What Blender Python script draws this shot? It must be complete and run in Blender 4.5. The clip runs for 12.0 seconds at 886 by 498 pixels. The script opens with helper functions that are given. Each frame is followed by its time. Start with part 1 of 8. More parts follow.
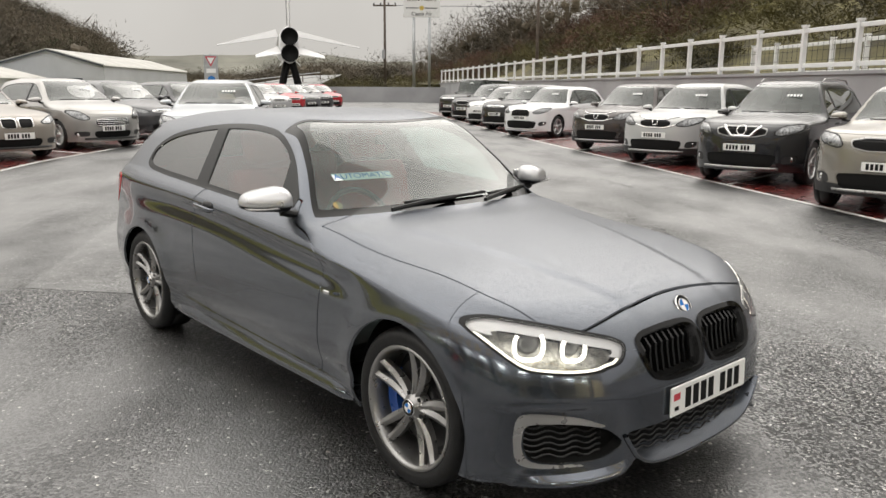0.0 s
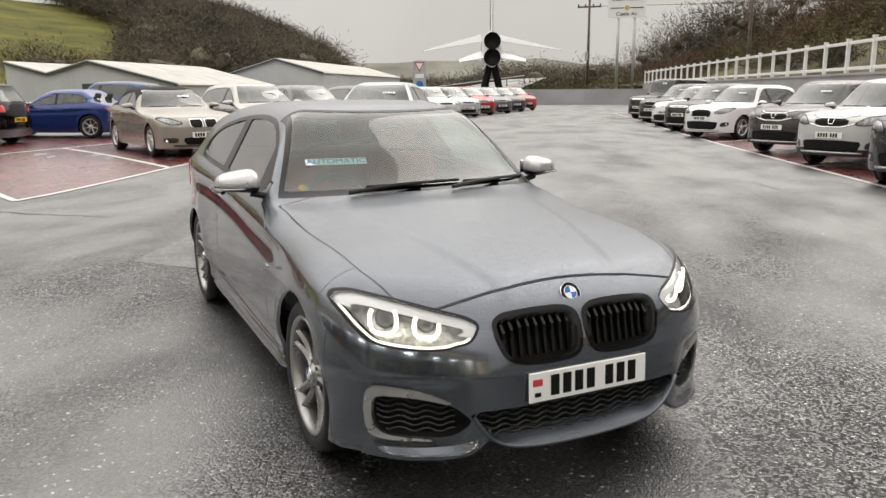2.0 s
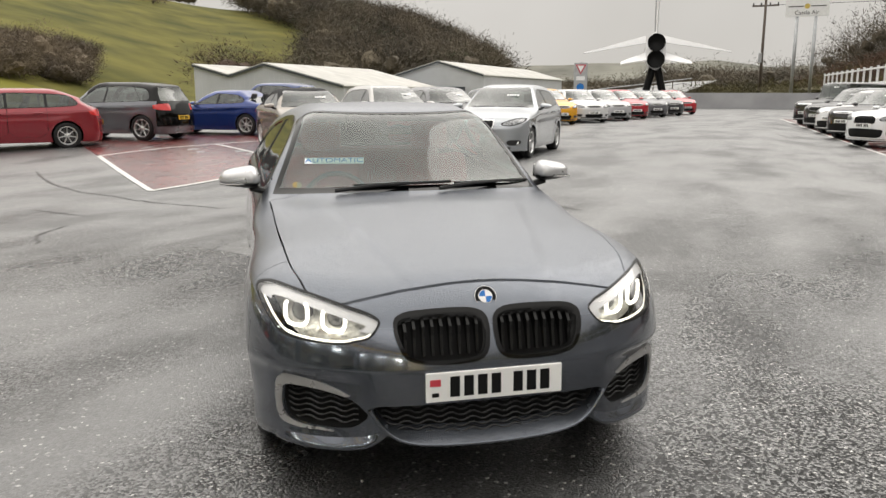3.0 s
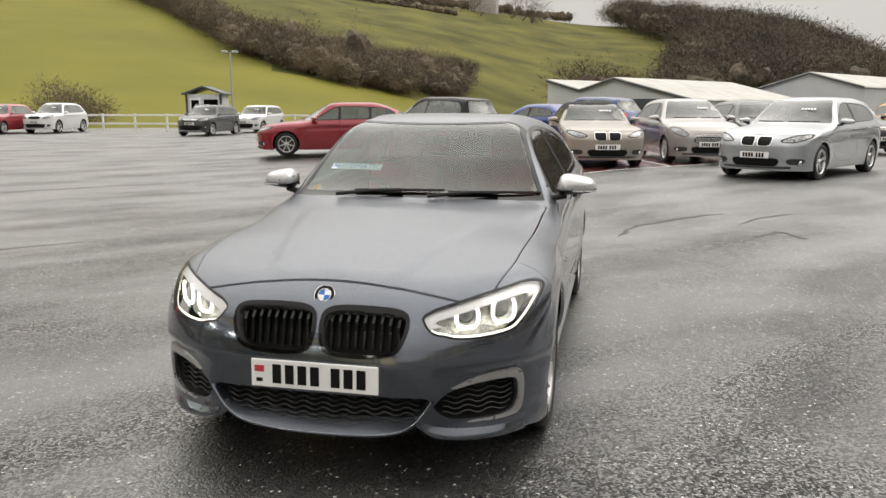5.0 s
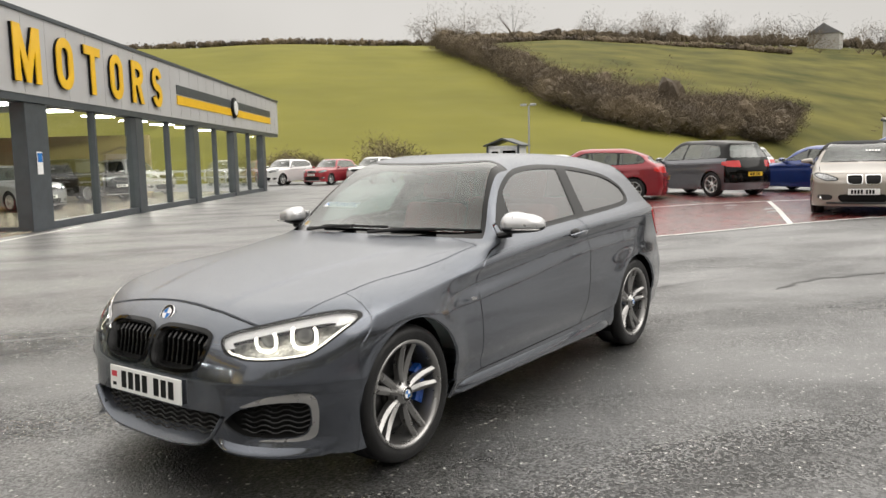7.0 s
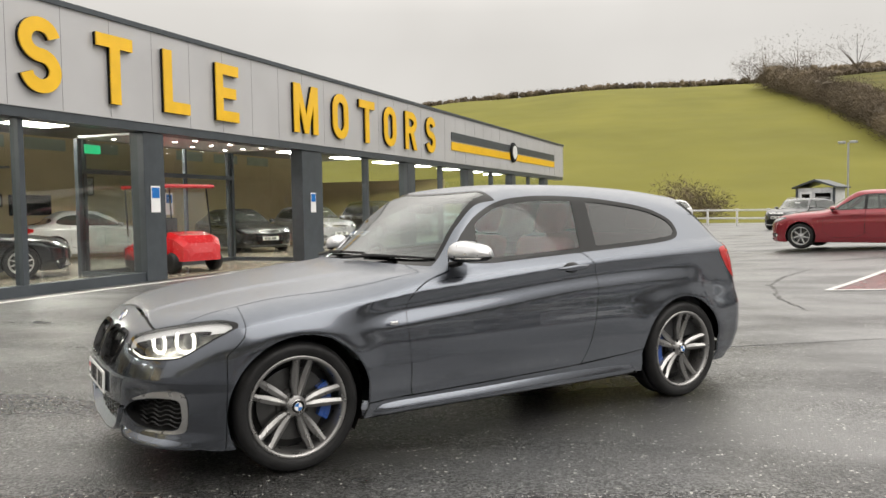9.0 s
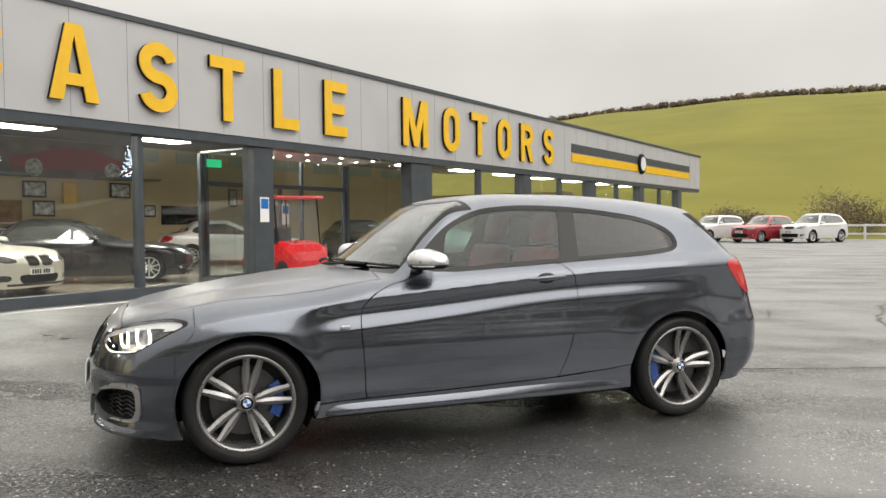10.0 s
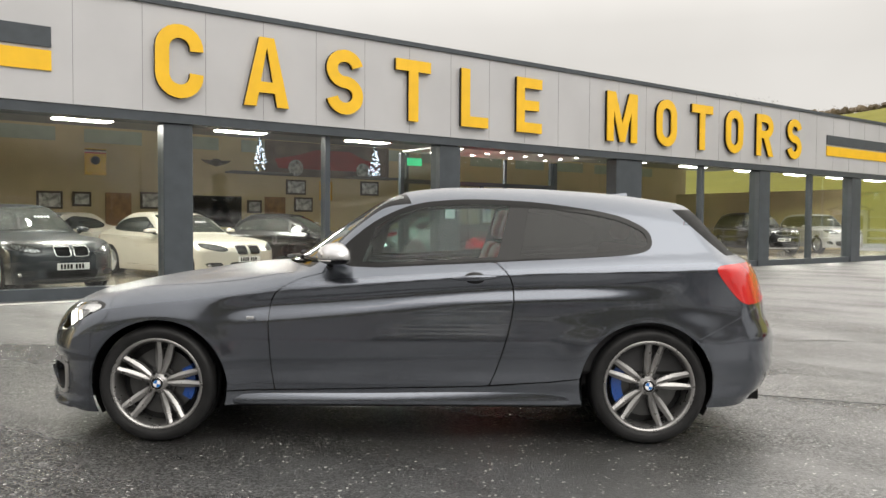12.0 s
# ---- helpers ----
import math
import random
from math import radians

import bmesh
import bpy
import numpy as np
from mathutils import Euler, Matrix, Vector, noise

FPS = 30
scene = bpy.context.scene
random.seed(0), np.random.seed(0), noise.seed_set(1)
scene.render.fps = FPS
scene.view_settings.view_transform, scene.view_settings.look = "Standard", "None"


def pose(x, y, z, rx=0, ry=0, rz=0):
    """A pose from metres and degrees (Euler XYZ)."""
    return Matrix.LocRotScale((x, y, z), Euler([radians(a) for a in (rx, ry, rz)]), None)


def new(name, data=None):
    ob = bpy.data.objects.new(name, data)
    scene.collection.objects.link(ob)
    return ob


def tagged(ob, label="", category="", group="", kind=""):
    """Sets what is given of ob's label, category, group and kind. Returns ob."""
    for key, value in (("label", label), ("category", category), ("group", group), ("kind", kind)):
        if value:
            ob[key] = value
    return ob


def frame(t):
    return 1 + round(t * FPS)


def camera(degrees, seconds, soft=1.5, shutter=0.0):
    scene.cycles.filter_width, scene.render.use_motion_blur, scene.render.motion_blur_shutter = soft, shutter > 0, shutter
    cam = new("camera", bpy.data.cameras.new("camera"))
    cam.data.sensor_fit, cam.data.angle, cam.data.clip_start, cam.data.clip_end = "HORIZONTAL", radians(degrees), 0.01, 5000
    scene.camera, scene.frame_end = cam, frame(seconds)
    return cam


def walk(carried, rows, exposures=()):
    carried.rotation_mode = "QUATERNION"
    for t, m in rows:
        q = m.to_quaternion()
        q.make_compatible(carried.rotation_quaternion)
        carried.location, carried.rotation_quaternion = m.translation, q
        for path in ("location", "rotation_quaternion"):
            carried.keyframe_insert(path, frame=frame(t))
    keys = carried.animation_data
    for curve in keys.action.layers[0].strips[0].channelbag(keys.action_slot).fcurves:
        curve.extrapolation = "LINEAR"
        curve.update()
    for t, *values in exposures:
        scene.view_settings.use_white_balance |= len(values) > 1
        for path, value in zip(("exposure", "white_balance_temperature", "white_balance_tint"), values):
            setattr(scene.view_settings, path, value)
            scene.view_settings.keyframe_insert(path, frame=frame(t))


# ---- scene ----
cam = camera(59.1, 12.0)
METRES, EYE, TILT, LEAN, TURN = 11.194, 1.54, 0.0, 0.0, 0.0
ROWS = [
    (0.0, 0.0, 0.0, 0.0, 0.08, -11.68, -0.37),
    (0.5, 0.012, -0.0037, -0.0012, 1.13, -12.1, -0.15),
    (1.0, 0.0409, -0.0089, -0.0024, 4.06, -11.94, -0.02),
    (1.5, 0.0727, -0.0043, -0.0046, 9.07, -11.49, 0.43),
    (2.0, 0.1092, 0.0032, -0.0062, 15.29, -11.44, 0.34),
    (2.5, 0.1496, 0.0116, -0.0062, 21.16, -11.53, 0.13),
    (3.0, 0.1868, 0.0275, -0.0061, 27.29, -11.25, -0.04),
    (5.0, 0.3241, 0.1335, -0.0075, 53.53, -10.27, -0.12),
    (5.5, 0.3484, 0.1733, -0.0087, 59.7, -9.9, 0.36),
    (6.0, 0.3713, 0.2142, -0.0103, 65.43, -8.91, 0.69),
    (6.5, 0.3901, 0.2552, -0.0124, 70.74, -7.82, 1.04),
    (7.0, 0.4074, 0.2976, -0.0144, 76.71, -6.5, 1.21),
    (7.5, 0.4218, 0.3397, -0.0166, 83.36, -5.31, 1.29),
    (9.5, 0.4161, 0.5174, -0.0271, 104.96, -2.27, 0.68),
    (10.0, 0.4014, 0.5611, -0.0282, 110.45, -1.81, 0.49),
    (10.5, 0.3806, 0.6009, -0.0292, 115.54, -1.77, 0.56),
    (11.0, 0.355, 0.638, -0.0295, 120.42, -1.85, 0.3),
    (11.5, 0.3257, 0.6706, -0.0301, 125.11, -1.61, -0.12),
    (12.0, 0.2956, 0.7036, -0.0305, 130.83, -1.88, -0.37),
]
walk(cam, [(t, pose(0, 0, EYE, TILT, LEAN, TURN) @ pose(METRES * x, METRES * y, METRES * z, 90 + pitch, roll, yaw)) for t, x, y, z, yaw, pitch, roll in ROWS],
     [(0.0, -0.10), (3.0, -0.06), (5.5, -0.08), (7.5, -0.01), (9.5, 0.02), (11.0, 0.08), (12.0, 0.10)])

# ---- world and light: an overcast winter day ----
world = bpy.data.worlds.new("world")
scene.world = world
world.use_nodes = True
wn, wl = world.node_tree.nodes, world.node_tree.links
sky = wn.new("ShaderNodeTexSky")
sky.sky_type, sky.sun_disc, sky.sun_elevation, sky.sun_rotation = "NISHITA", False, radians(38), radians(150)
sky.air_density, sky.dust_density = 1.0, 4.0
grey = wn.new("ShaderNodeHueSaturation")
grey.inputs["Saturation"].default_value = 0.15
wl.new(sky.outputs[0], grey.inputs["Color"])
cloud_tc = wn.new("ShaderNodeTexCoord")
cloud = wn.new("ShaderNodeTexNoise")
cloud.inputs["Scale"].default_value, cloud.inputs["Detail"].default_value = 2.2, 4
wl.new(cloud_tc.outputs["Generated"], cloud.inputs["Vector"])
cloud_ramp = wn.new("ShaderNodeValToRGB")
cloud_ramp.color_ramp.elements[0].position, cloud_ramp.color_ramp.elements[0].color = 0.3, (8.75, 8.35, 7.75, 1)
cloud_ramp.color_ramp.elements[1].position, cloud_ramp.color_ramp.elements[1].color = 0.7, (10.7, 10.3, 9.7, 1)
wl.new(cloud.outputs[0], cloud_ramp.inputs[0])
veil = wn.new("ShaderNodeMix")
veil.data_type = "RGBA"
veil.inputs[0].default_value = 0.85
wl.new(grey.outputs[0], veil.inputs[6])
wl.new(cloud_ramp.outputs[0], veil.inputs[7])
# an overcast sky is brighter overhead than at the horizon
up_xyz = wn.new("ShaderNodeSeparateXYZ")
wl.new(cloud_tc.outputs["Generated"], up_xyz.inputs[0])
lift = wn.new("ShaderNodeMapRange")
lift.inputs["From Min"].default_value, lift.inputs["From Max"].default_value = 0.2, 1.0
lift.inputs["To Min"].default_value, lift.inputs["To Max"].default_value = 0.90, 2.2
wl.new(up_xyz.outputs[2], lift.inputs[0])
bright = wn.new("ShaderNodeVectorMath")
bright.operation = "SCALE"
wl.new(veil.outputs[2], bright.inputs[0])
# thinner, brighter cloud over the west and north-west
side_dot = wn.new("ShaderNodeVectorMath")
side_dot.operation = "DOT_PRODUCT"
side_dot.inputs[1].default_value = (-0.85, 0.5, 0.0)
wl.new(cloud_tc.outputs["Generated"], side_dot.inputs[0])
west = wn.new("ShaderNodeMath")
west.operation = "MULTIPLY_ADD"
west.inputs[1].default_value, west.inputs[2].default_value = 1.5, 1.0
high = wn.new("ShaderNodeMath")
high.operation = "MULTIPLY"
facing = wn.new("ShaderNodeMapRange")
facing.inputs["From Min"].default_value, facing.inputs["From Max"].default_value = -0.2, 0.9
wl.new(side_dot.outputs["Value"], facing.inputs[0])
raised = wn.new("ShaderNodeMapRange")
raised.inputs["From Min"].default_value, raised.inputs["From Max"].default_value = 0.24, 0.56
wl.new(up_xyz.outputs[2], raised.inputs[0])
wl.new(facing.outputs[0], high.inputs[0])
wl.new(raised.outputs[0], high.inputs[1])
wl.new(high.outputs[0], west.inputs[0])
both = wn.new("ShaderNodeMath")
both.operation = "MULTIPLY"
wl.new(lift.outputs[0], both.inputs[0])
wl.new(west.outputs[0], both.inputs[1])
wl.new(both.outputs[0], bright.inputs["Scale"])
wl.new(bright.outputs[0], wn["Background"].inputs[0])
wn["Background"].inputs[1].default_value = 0.088
sun_data = bpy.data.lights.new("sun", "SUN")
sun_data.energy, sun_data.angle, sun_data.color = 1.15, radians(50), (1.0, 0.96, 0.9)
sun = new("sun", sun_data)
sun.rotation_euler = (radians(45), 0, radians(150))


# ---- materials ----
def lin(h):
    """Linear colour from 0-255 sRGB."""
    return tuple(((c / 255 / 12.92) if c / 255 <= 0.04045 else ((c / 255 + 0.055) / 1.055) ** 2.4) for c in h) + (1,)


def ramp(nt, src, stops):
    r = nt.nodes.new("ShaderNodeValToRGB")
    el = r.color_ramp.elements
    while len(el) < len(stops):
        el.new(0.5)
    for e, (p, c) in zip(el, stops):
        e.position, e.color = p, (c if len(c) == 4 else (*c, 1))
    nt.links.new(src, r.inputs[0])
    return r.outputs[0]


def surf(name, color, rough=0.5, metal=0.0, var=0.15, scale=6.0, bump=0.0, bscale=120.0, coat=0.0, emit=0.0, spec=0.5, rvar=0.1, hue=None, trans=0.0, alpha=1.0):
    m = bpy.data.materials.new(name)
    m.use_nodes = True
    nt = m.node_tree
    b = nt.nodes["Principled BSDF"]
    tc = nt.nodes.new("ShaderNodeTexCoord")
    n = nt.nodes.new("ShaderNodeTexNoise")
    n.inputs["Scale"].default_value, n.inputs["Detail"].default_value = scale, 6
    nt.links.new(tc.outputs["Object"], n.inputs["Vector"])
    c = color[:3]
    h = hue or c
    lo, hi = tuple(v * (1 - var) for v in c), tuple(min(1, v * (1 + var)) for v in h)
    nt.links.new(ramp(nt, n.outputs[0], [(0.32, lo), (0.68, hi)]), b.inputs["Base Color"])
    rr = nt.nodes.new("ShaderNodeMapRange")
    rr.inputs["To Min"].default_value, rr.inputs["To Max"].default_value = max(0, rough - rvar), min(1, rough + rvar)
    n2 = nt.nodes.new("ShaderNodeTexNoise")
    n2.inputs["Scale"].default_value = scale * 3.7
    nt.links.new(tc.outputs["Object"], n2.inputs["Vector"])
    nt.links.new(n2.outputs[0], rr.inputs[0])
    nt.links.new(rr.outputs[0], b.inputs["Roughness"])
    b.inputs["Metallic"].default_value = metal
    b.inputs["Coat Weight"].default_value = coat
    b.inputs["Coat Roughness"].default_value = 0.04
    b.inputs["Specular IOR Level"].default_value = spec
    b.inputs["Transmission Weight"].default_value = trans
    b.inputs["Alpha"].default_value = alpha
    if emit:
        b.inputs["Emission Color"].default_value = (*c, 1)
        b.inputs["Emission Strength"].default_value = emit
    if bump:
        n3 = nt.nodes.new("ShaderNodeTexNoise")
        n3.inputs["Scale"].default_value, n3.inputs["Detail"].default_value = bscale, 3
        nt.links.new(tc.outputs["Object"], n3.inputs["Vector"])
        bp = nt.nodes.new("ShaderNodeBump")
        bp.inputs["Strength"].default_value, bp.inputs["Distance"].default_value = bump, 0.01
        nt.links.new(n3.outputs[0], bp.inputs["Height"])
        nt.links.new(bp.outputs[0], b.inputs["Normal"])
    return m


def glass_mat(name, tint, clear=0.8, mist=0.0, power=3.3):
    """Thin pane: clear tinted part and a mirror part by Fresnel; mist adds rain film."""
    base_mirror = {"door_glass": 0.018, "privacy_glass": 0.018, "screen_glass": 0.055}.get(name, 0.055)
    m = bpy.data.materials.new(name)
    m.use_nodes = True
    nt = m.node_tree
    nt.nodes.remove(nt.nodes["Principled BSDF"])
    t = nt.nodes.new("ShaderNodeBsdfTransparent")
    t.inputs[0].default_value = (*[c * clear for c in tint], 1)
    g = nt.nodes.new("ShaderNodeBsdfGlossy")
    g.inputs["Roughness"].default_value = 0.02
    g.inputs[0].default_value = (1, 1, 1, 1)
    lw = nt.nodes.new("ShaderNodeLayerWeight")
    lw.inputs["Blend"].default_value = 0.5
    pw = nt.nodes.new("ShaderNodeMath")
    pw.operation = "POWER"
    pw.inputs[1].default_value = power
    nt.links.new(lw.outputs["Facing"], pw.inputs[0])
    fr = nt.nodes.new("ShaderNodeMath")
    fr.operation = "MULTIPLY_ADD"
    fr.inputs[1].default_value, fr.inputs[2].default_value = 0.9, base_mirror
    nt.links.new(pw.outputs[0], fr.inputs[0])
    mx = nt.nodes.new("ShaderNodeMixShader")
    nt.links.new(fr.outputs[0], mx.inputs[0])
    first = t.outputs[0]
    if mist:
        d = nt.nodes.new("ShaderNodeBsdfDiffuse")
        d.inputs[0].default_value = (0.55, 0.63, 0.58, 1)
        tc = nt.nodes.new("ShaderNodeTexCoord")
        n = nt.nodes.new("ShaderNodeTexNoise")
        n.inputs["Scale"].default_value, n.inputs["Detail"].default_value = 5, 8
        nt.links.new(tc.outputs["Object"], n.inputs["Vector"])
        mr = nt.nodes.new("ShaderNodeMapRange")
        mr.inputs["From Min"].default_value, mr.inputs["From Max"].default_value = 0.3, 0.75
        mr.inputs["To Min"].default_value, mr.inputs["To Max"].default_value = mist * 0.3, mist
        nt.links.new(n.outputs[0], mr.inputs[0])
        m2 = nt.nodes.new("ShaderNodeMixShader")
        nt.links.new(mr.outputs[0], m2.inputs[0])
        nt.links.new(t.outputs[0], m2.inputs[1])
        nt.links.new(d.outputs[0], m2.inputs[2])
        first = m2.outputs[0]
    nt.links.new(first, mx.inputs[1])
    nt.links.new(g.outputs[0], mx.inputs[2])
    nt.links.new(mx.outputs[0], nt.nodes["Material Output"].inputs[0])
    return m


def paint(name, color, metal=0.4, rough=0.32, drops=0.25, coat=1.0):
    """Car paint under clear lacquer with rain beads on it."""
    m = surf(name, color, rough, metal, 0.025, 1.2, coat=coat, rvar=0.03)
    nt = m.node_tree
    b = nt.nodes["Principled BSDF"]
    tc = nt.nodes.new("ShaderNodeTexCoord")
    v = nt.nodes.new("ShaderNodeTexVoronoi")
    v.inputs["Scale"].default_value = 190
    nt.links.new(tc.outputs["Object"], v.inputs["Vector"])
    r = ramp(nt, v.outputs["Distance"], [(0.0, (1, 1, 1)), (0.42, (0, 0, 0))])
    geo = nt.nodes.new("ShaderNodeNewGeometry")
    sep = nt.nodes.new("ShaderNodeSeparateXYZ")
    nt.links.new(geo.outputs["Normal"], sep.inputs[0])
    up = nt.nodes.new("ShaderNodeMapRange")
    up.inputs["From Min"].default_value, up.inputs["From Max"].default_value = 0.5, 0.9
    nt.links.new(sep.outputs[2], up.inputs[0])
    mul = nt.nodes.new("ShaderNodeMath")
    mul.operation = "MULTIPLY"
    nt.links.new(r, mul.inputs[0])
    nt.links.new(up.outputs[0], mul.inputs[1])
    bp = nt.nodes.new("ShaderNodeBump")
    bp.inputs["Strength"].default_value, bp.inputs["Distance"].default_value = drops, 0.004
    nt.links.new(mul.outputs[0], bp.inputs["Height"])
    nt.links.new(bp.outputs[0], b.inputs["Coat Normal"])
    nt.links.new(bp.outputs[0], b.inputs["Normal"])
    dull = nt.nodes.new("ShaderNodeMapRange")
    dull.inputs["From Min"].default_value, dull.inputs["From Max"].default_value = 0.3, 0.85
    dull.inputs["To Min"].default_value, dull.inputs["To Max"].default_value = 0.02, 0.26
    nt.links.new(sep.outputs[2], dull.inputs[0])
    nt.links.new(dull.outputs[0], b.inputs["Coat Roughness"])
    flake = nt.nodes.new("ShaderNodeMapRange")
    flake.inputs["From Min"].default_value, flake.inputs["From Max"].default_value = 0.3, 0.85
    flake.inputs["To Min"].default_value, flake.inputs["To Max"].default_value = rough * 0.85, 0.42
    nt.links.new(sep.outputs[2], flake.inputs[0])
    nt.links.new(flake.outputs[0], b.inputs["Roughness"])
    return m


def asphalt_mat(name="wet_asphalt", pale=1.0, soak=0.0):
    """Dark stones in a wet film: single stones stand proud and glint, water lies smooth in shallow sheets."""
    m = bpy.data.materials.new(name)
    m.use_nodes = True
    nt = m.node_tree
    b = nt.nodes["Principled BSDF"]
    tc = nt.nodes.new("ShaderNodeTexCoord")

    def tex(kind, scale, detail=4, stretch=None, turn=0.35):
        n = nt.nodes.new(kind)
        n.inputs["Scale"].default_value = scale
        if kind == "ShaderNodeTexNoise":
            n.inputs["Detail"].default_value = detail
        src = tc.outputs["Object"]
        if stretch:
            mp = nt.nodes.new("ShaderNodeMapping")
            mp.inputs["Scale"].default_value = stretch
            mp.inputs["Rotation"].default_value = (0, 0, turn)
            nt.links.new(src, mp.inputs[0])
            src = mp.outputs[0]
        nt.links.new(src, n.inputs["Vector"])
        return n

    def math_node(op, a, c):
        n = nt.nodes.new("ShaderNodeMath")
        n.operation = op
        for i, v in enumerate((a, c)):
            if isinstance(v, (int, float)):
                n.inputs[i].default_value = v
            else:
                nt.links.new(v, n.inputs[i])
        return n.outputs[0]

    def spread(src, lo, hi):
        n = nt.nodes.new("ShaderNodeMapRange")
        n.inputs["To Min"].default_value, n.inputs["To Max"].default_value = lo, hi
        nt.links.new(src, n.inputs[0])
        return n.outputs[0]

    def times(a, c):
        n = nt.nodes.new("ShaderNodeMix")
        n.data_type, n.blend_type = "RGBA", "MULTIPLY"
        n.inputs[0].default_value = 1
        nt.links.new(a, n.inputs[6])
        nt.links.new(c, n.inputs[7])
        return n.outputs[2]
    stones, grit = tex("ShaderNodeTexVoronoi", 88), tex("ShaderNodeTexVoronoi", 210)
    pick = nt.nodes.new("ShaderNodeSeparateColor")
    nt.links.new(stones.outputs["Color"], pick.inputs[0])
    big = tex("ShaderNodeTexNoise", 0.2, 6)
    mid = tex("ShaderNodeTexNoise", 0.75, 9, (1, 0.4, 1))
    sheet_n = tex("ShaderNodeTexNoise", 0.34, 7, (1, 0.45, 1), 1.1)
    blot = tex("ShaderNodeTexNoise", 6.0, 6)
    # colour: nearly black binder and stones, few pale chips, old traffic film
    # the pale chips also paint white glints into the colour
    stone = ramp(nt, pick.outputs[0], [(0.0, (0.007 * pale,) * 3), (0.6, (0.019 * pale,) * 3), (0.975, (0.038 * pale,) * 3), (0.992, (0.42, 0.415, 0.40))])
    tone = ramp(nt, big.outputs[0], [(0.35, (0.7,) * 3), (0.7, (1.3, 1.28, 1.24))])
    tone2 = ramp(nt, blot.outputs[0], [(0.38, (0.65,) * 3), (0.62, (1.4,) * 3)])
    nt.links.new(times(times(stone, tone), tone2), b.inputs["Base Color"])
    # how far the water covers the stones
    film = ramp(nt, mid.outputs[0], [(0.36, (0, 0, 0)), (0.62, (0.85,) * 3)])
    sheet = ramp(nt, sheet_n.outputs[0], [(0.50, (0, 0, 0)), (0.64, (0.9,) * 3)])
    # film cover rises away from the car, adding sheen to brighten far ground
    far = nt.nodes.new("ShaderNodeVectorMath")
    far.operation = "DISTANCE"
    far.inputs[1].default_value = (0.5, 4.0, 0.0)
    nt.links.new(tc.outputs["Object"], far.inputs[0])
    out = nt.nodes.new("ShaderNodeMapRange")
    out.inputs["From Min"].default_value, out.inputs["From Max"].default_value = 3.5, 9.0
    out.inputs["To Max"].default_value = 0.6
    nt.links.new(far.outputs["Value"], out.inputs[0])
    mottled = math_node("MULTIPLY", out.outputs[0], spread(blot.outputs[0], 0.4, 1.5))
    cover = math_node("MINIMUM", math_node("ADD", math_node("MAXIMUM", film, sheet), math_node("MAXIMUM", mottled, soak)), 1.0)
    glint = ramp(nt, pick.outputs[1], [(0.34, (0.02,) * 3), (0.52, (0.55,) * 3), (0.72, (1, 1, 1))])
    w = nt.nodes.new("ShaderNodeMix")
    w.data_type = "RGBA"
    nt.links.new(cover, w.inputs[0])
    nt.links.new(glint, w.inputs[6])
    w.inputs[7].default_value = (0.95, 0.95, 0.95, 1)
    patchy = tex("ShaderNodeTexNoise", 1.0, 9, (1, 0.5, 1), -0.5)
    nt.links.new(times(w.outputs[2], ramp(nt, patchy.outputs[0], [(0.36, (0.60,) * 3), (0.50, (0.88,) * 3), (0.62, (1, 1, 1))])), b.inputs["Coat Weight"])
    b.inputs["Coat IOR"].default_value = 2.75
    nt.links.new(spread(cover, 0.20, 0.44), b.inputs["Coat Roughness"])
    b.inputs["Roughness"].default_value = 0.55
    b.inputs["Specular IOR Level"].default_value = 0.15
    relief = math_node("ADD", math_node("MULTIPLY", stones.outputs["Distance"], -1.0), math_node("MULTIPLY", grit.outputs["Distance"], -0.35))
    lumps = math_node("ADD", relief, math_node("MULTIPLY", pick.outputs[2], 0.35))
    for socket, hi, lo in (("Normal", 0.9, 0.5), ("Coat Normal", 0.75, 0.22)):
        bp = nt.nodes.new("ShaderNodeBump")
        bp.inputs["Distance"].default_value = 0.006
        nt.links.new(spread(cover, hi, lo), bp.inputs["Strength"])
        nt.links.new(lumps, bp.inputs["Height"])
        nt.links.new(bp.outputs[0], b.inputs[socket])
    return m


ASPHALT = asphalt_mat()
RED_BAY = surf("red_bay_coating", lin((104, 40, 36)), 0.3, 0, 0.45, 1.3, 0.35, 150, rvar=0.17, coat=1.0)
for sock, v in (("Coat Roughness", 0.24), ("Coat IOR", 1.5)):
    RED_BAY.node_tree.nodes["Principled BSDF"].inputs[sock].default_value = v
LINE = surf("line_paint", (0.6, 0.6, 0.58), 0.45, 0, 0.2, 9, 0.2)
GREY_PAINT = paint("mineral_grey_paint", (0.111, 0.123, 0.147), 0.9, 0.20, 0.7)
BLACK = surf("black_trim", (0.007, 0.007, 0.0075), 0.4, 0, 0.2, 8, spec=0.3)
GLOSS_BLACK = surf("gloss_black", (0.002, 0.002, 0.002), 0.08, 0, 0.1, 8, spec=0.28, rvar=0.03)
RUBBER = surf("tyre_rubber", (0.012, 0.012, 0.0125), 0.5, 0, 0.3, 12, 0.15, 90, spec=0.3)
RIM_GREY = surf("rim_ferric_grey", (0.32, 0.315, 0.31), 0.3, 0.85, 0.08, 7)
RIM_SILVER = surf("rim_silver", (0.6, 0.6, 0.6), 0.3, 0.85, 0.06, 7)
STEEL = surf("disc_steel", (0.10, 0.10, 0.10), 0.4, 0.9, 0.15, 14)
BLUE_CAL = surf("caliper_blue", (0.008, 0.055, 0.26), 0.3, 0, 0.1, 8, coat=0.5)
SATIN = surf("satin_silver", (0.40, 0.395, 0.39), 0.3, 0.7, 0.05, 7)
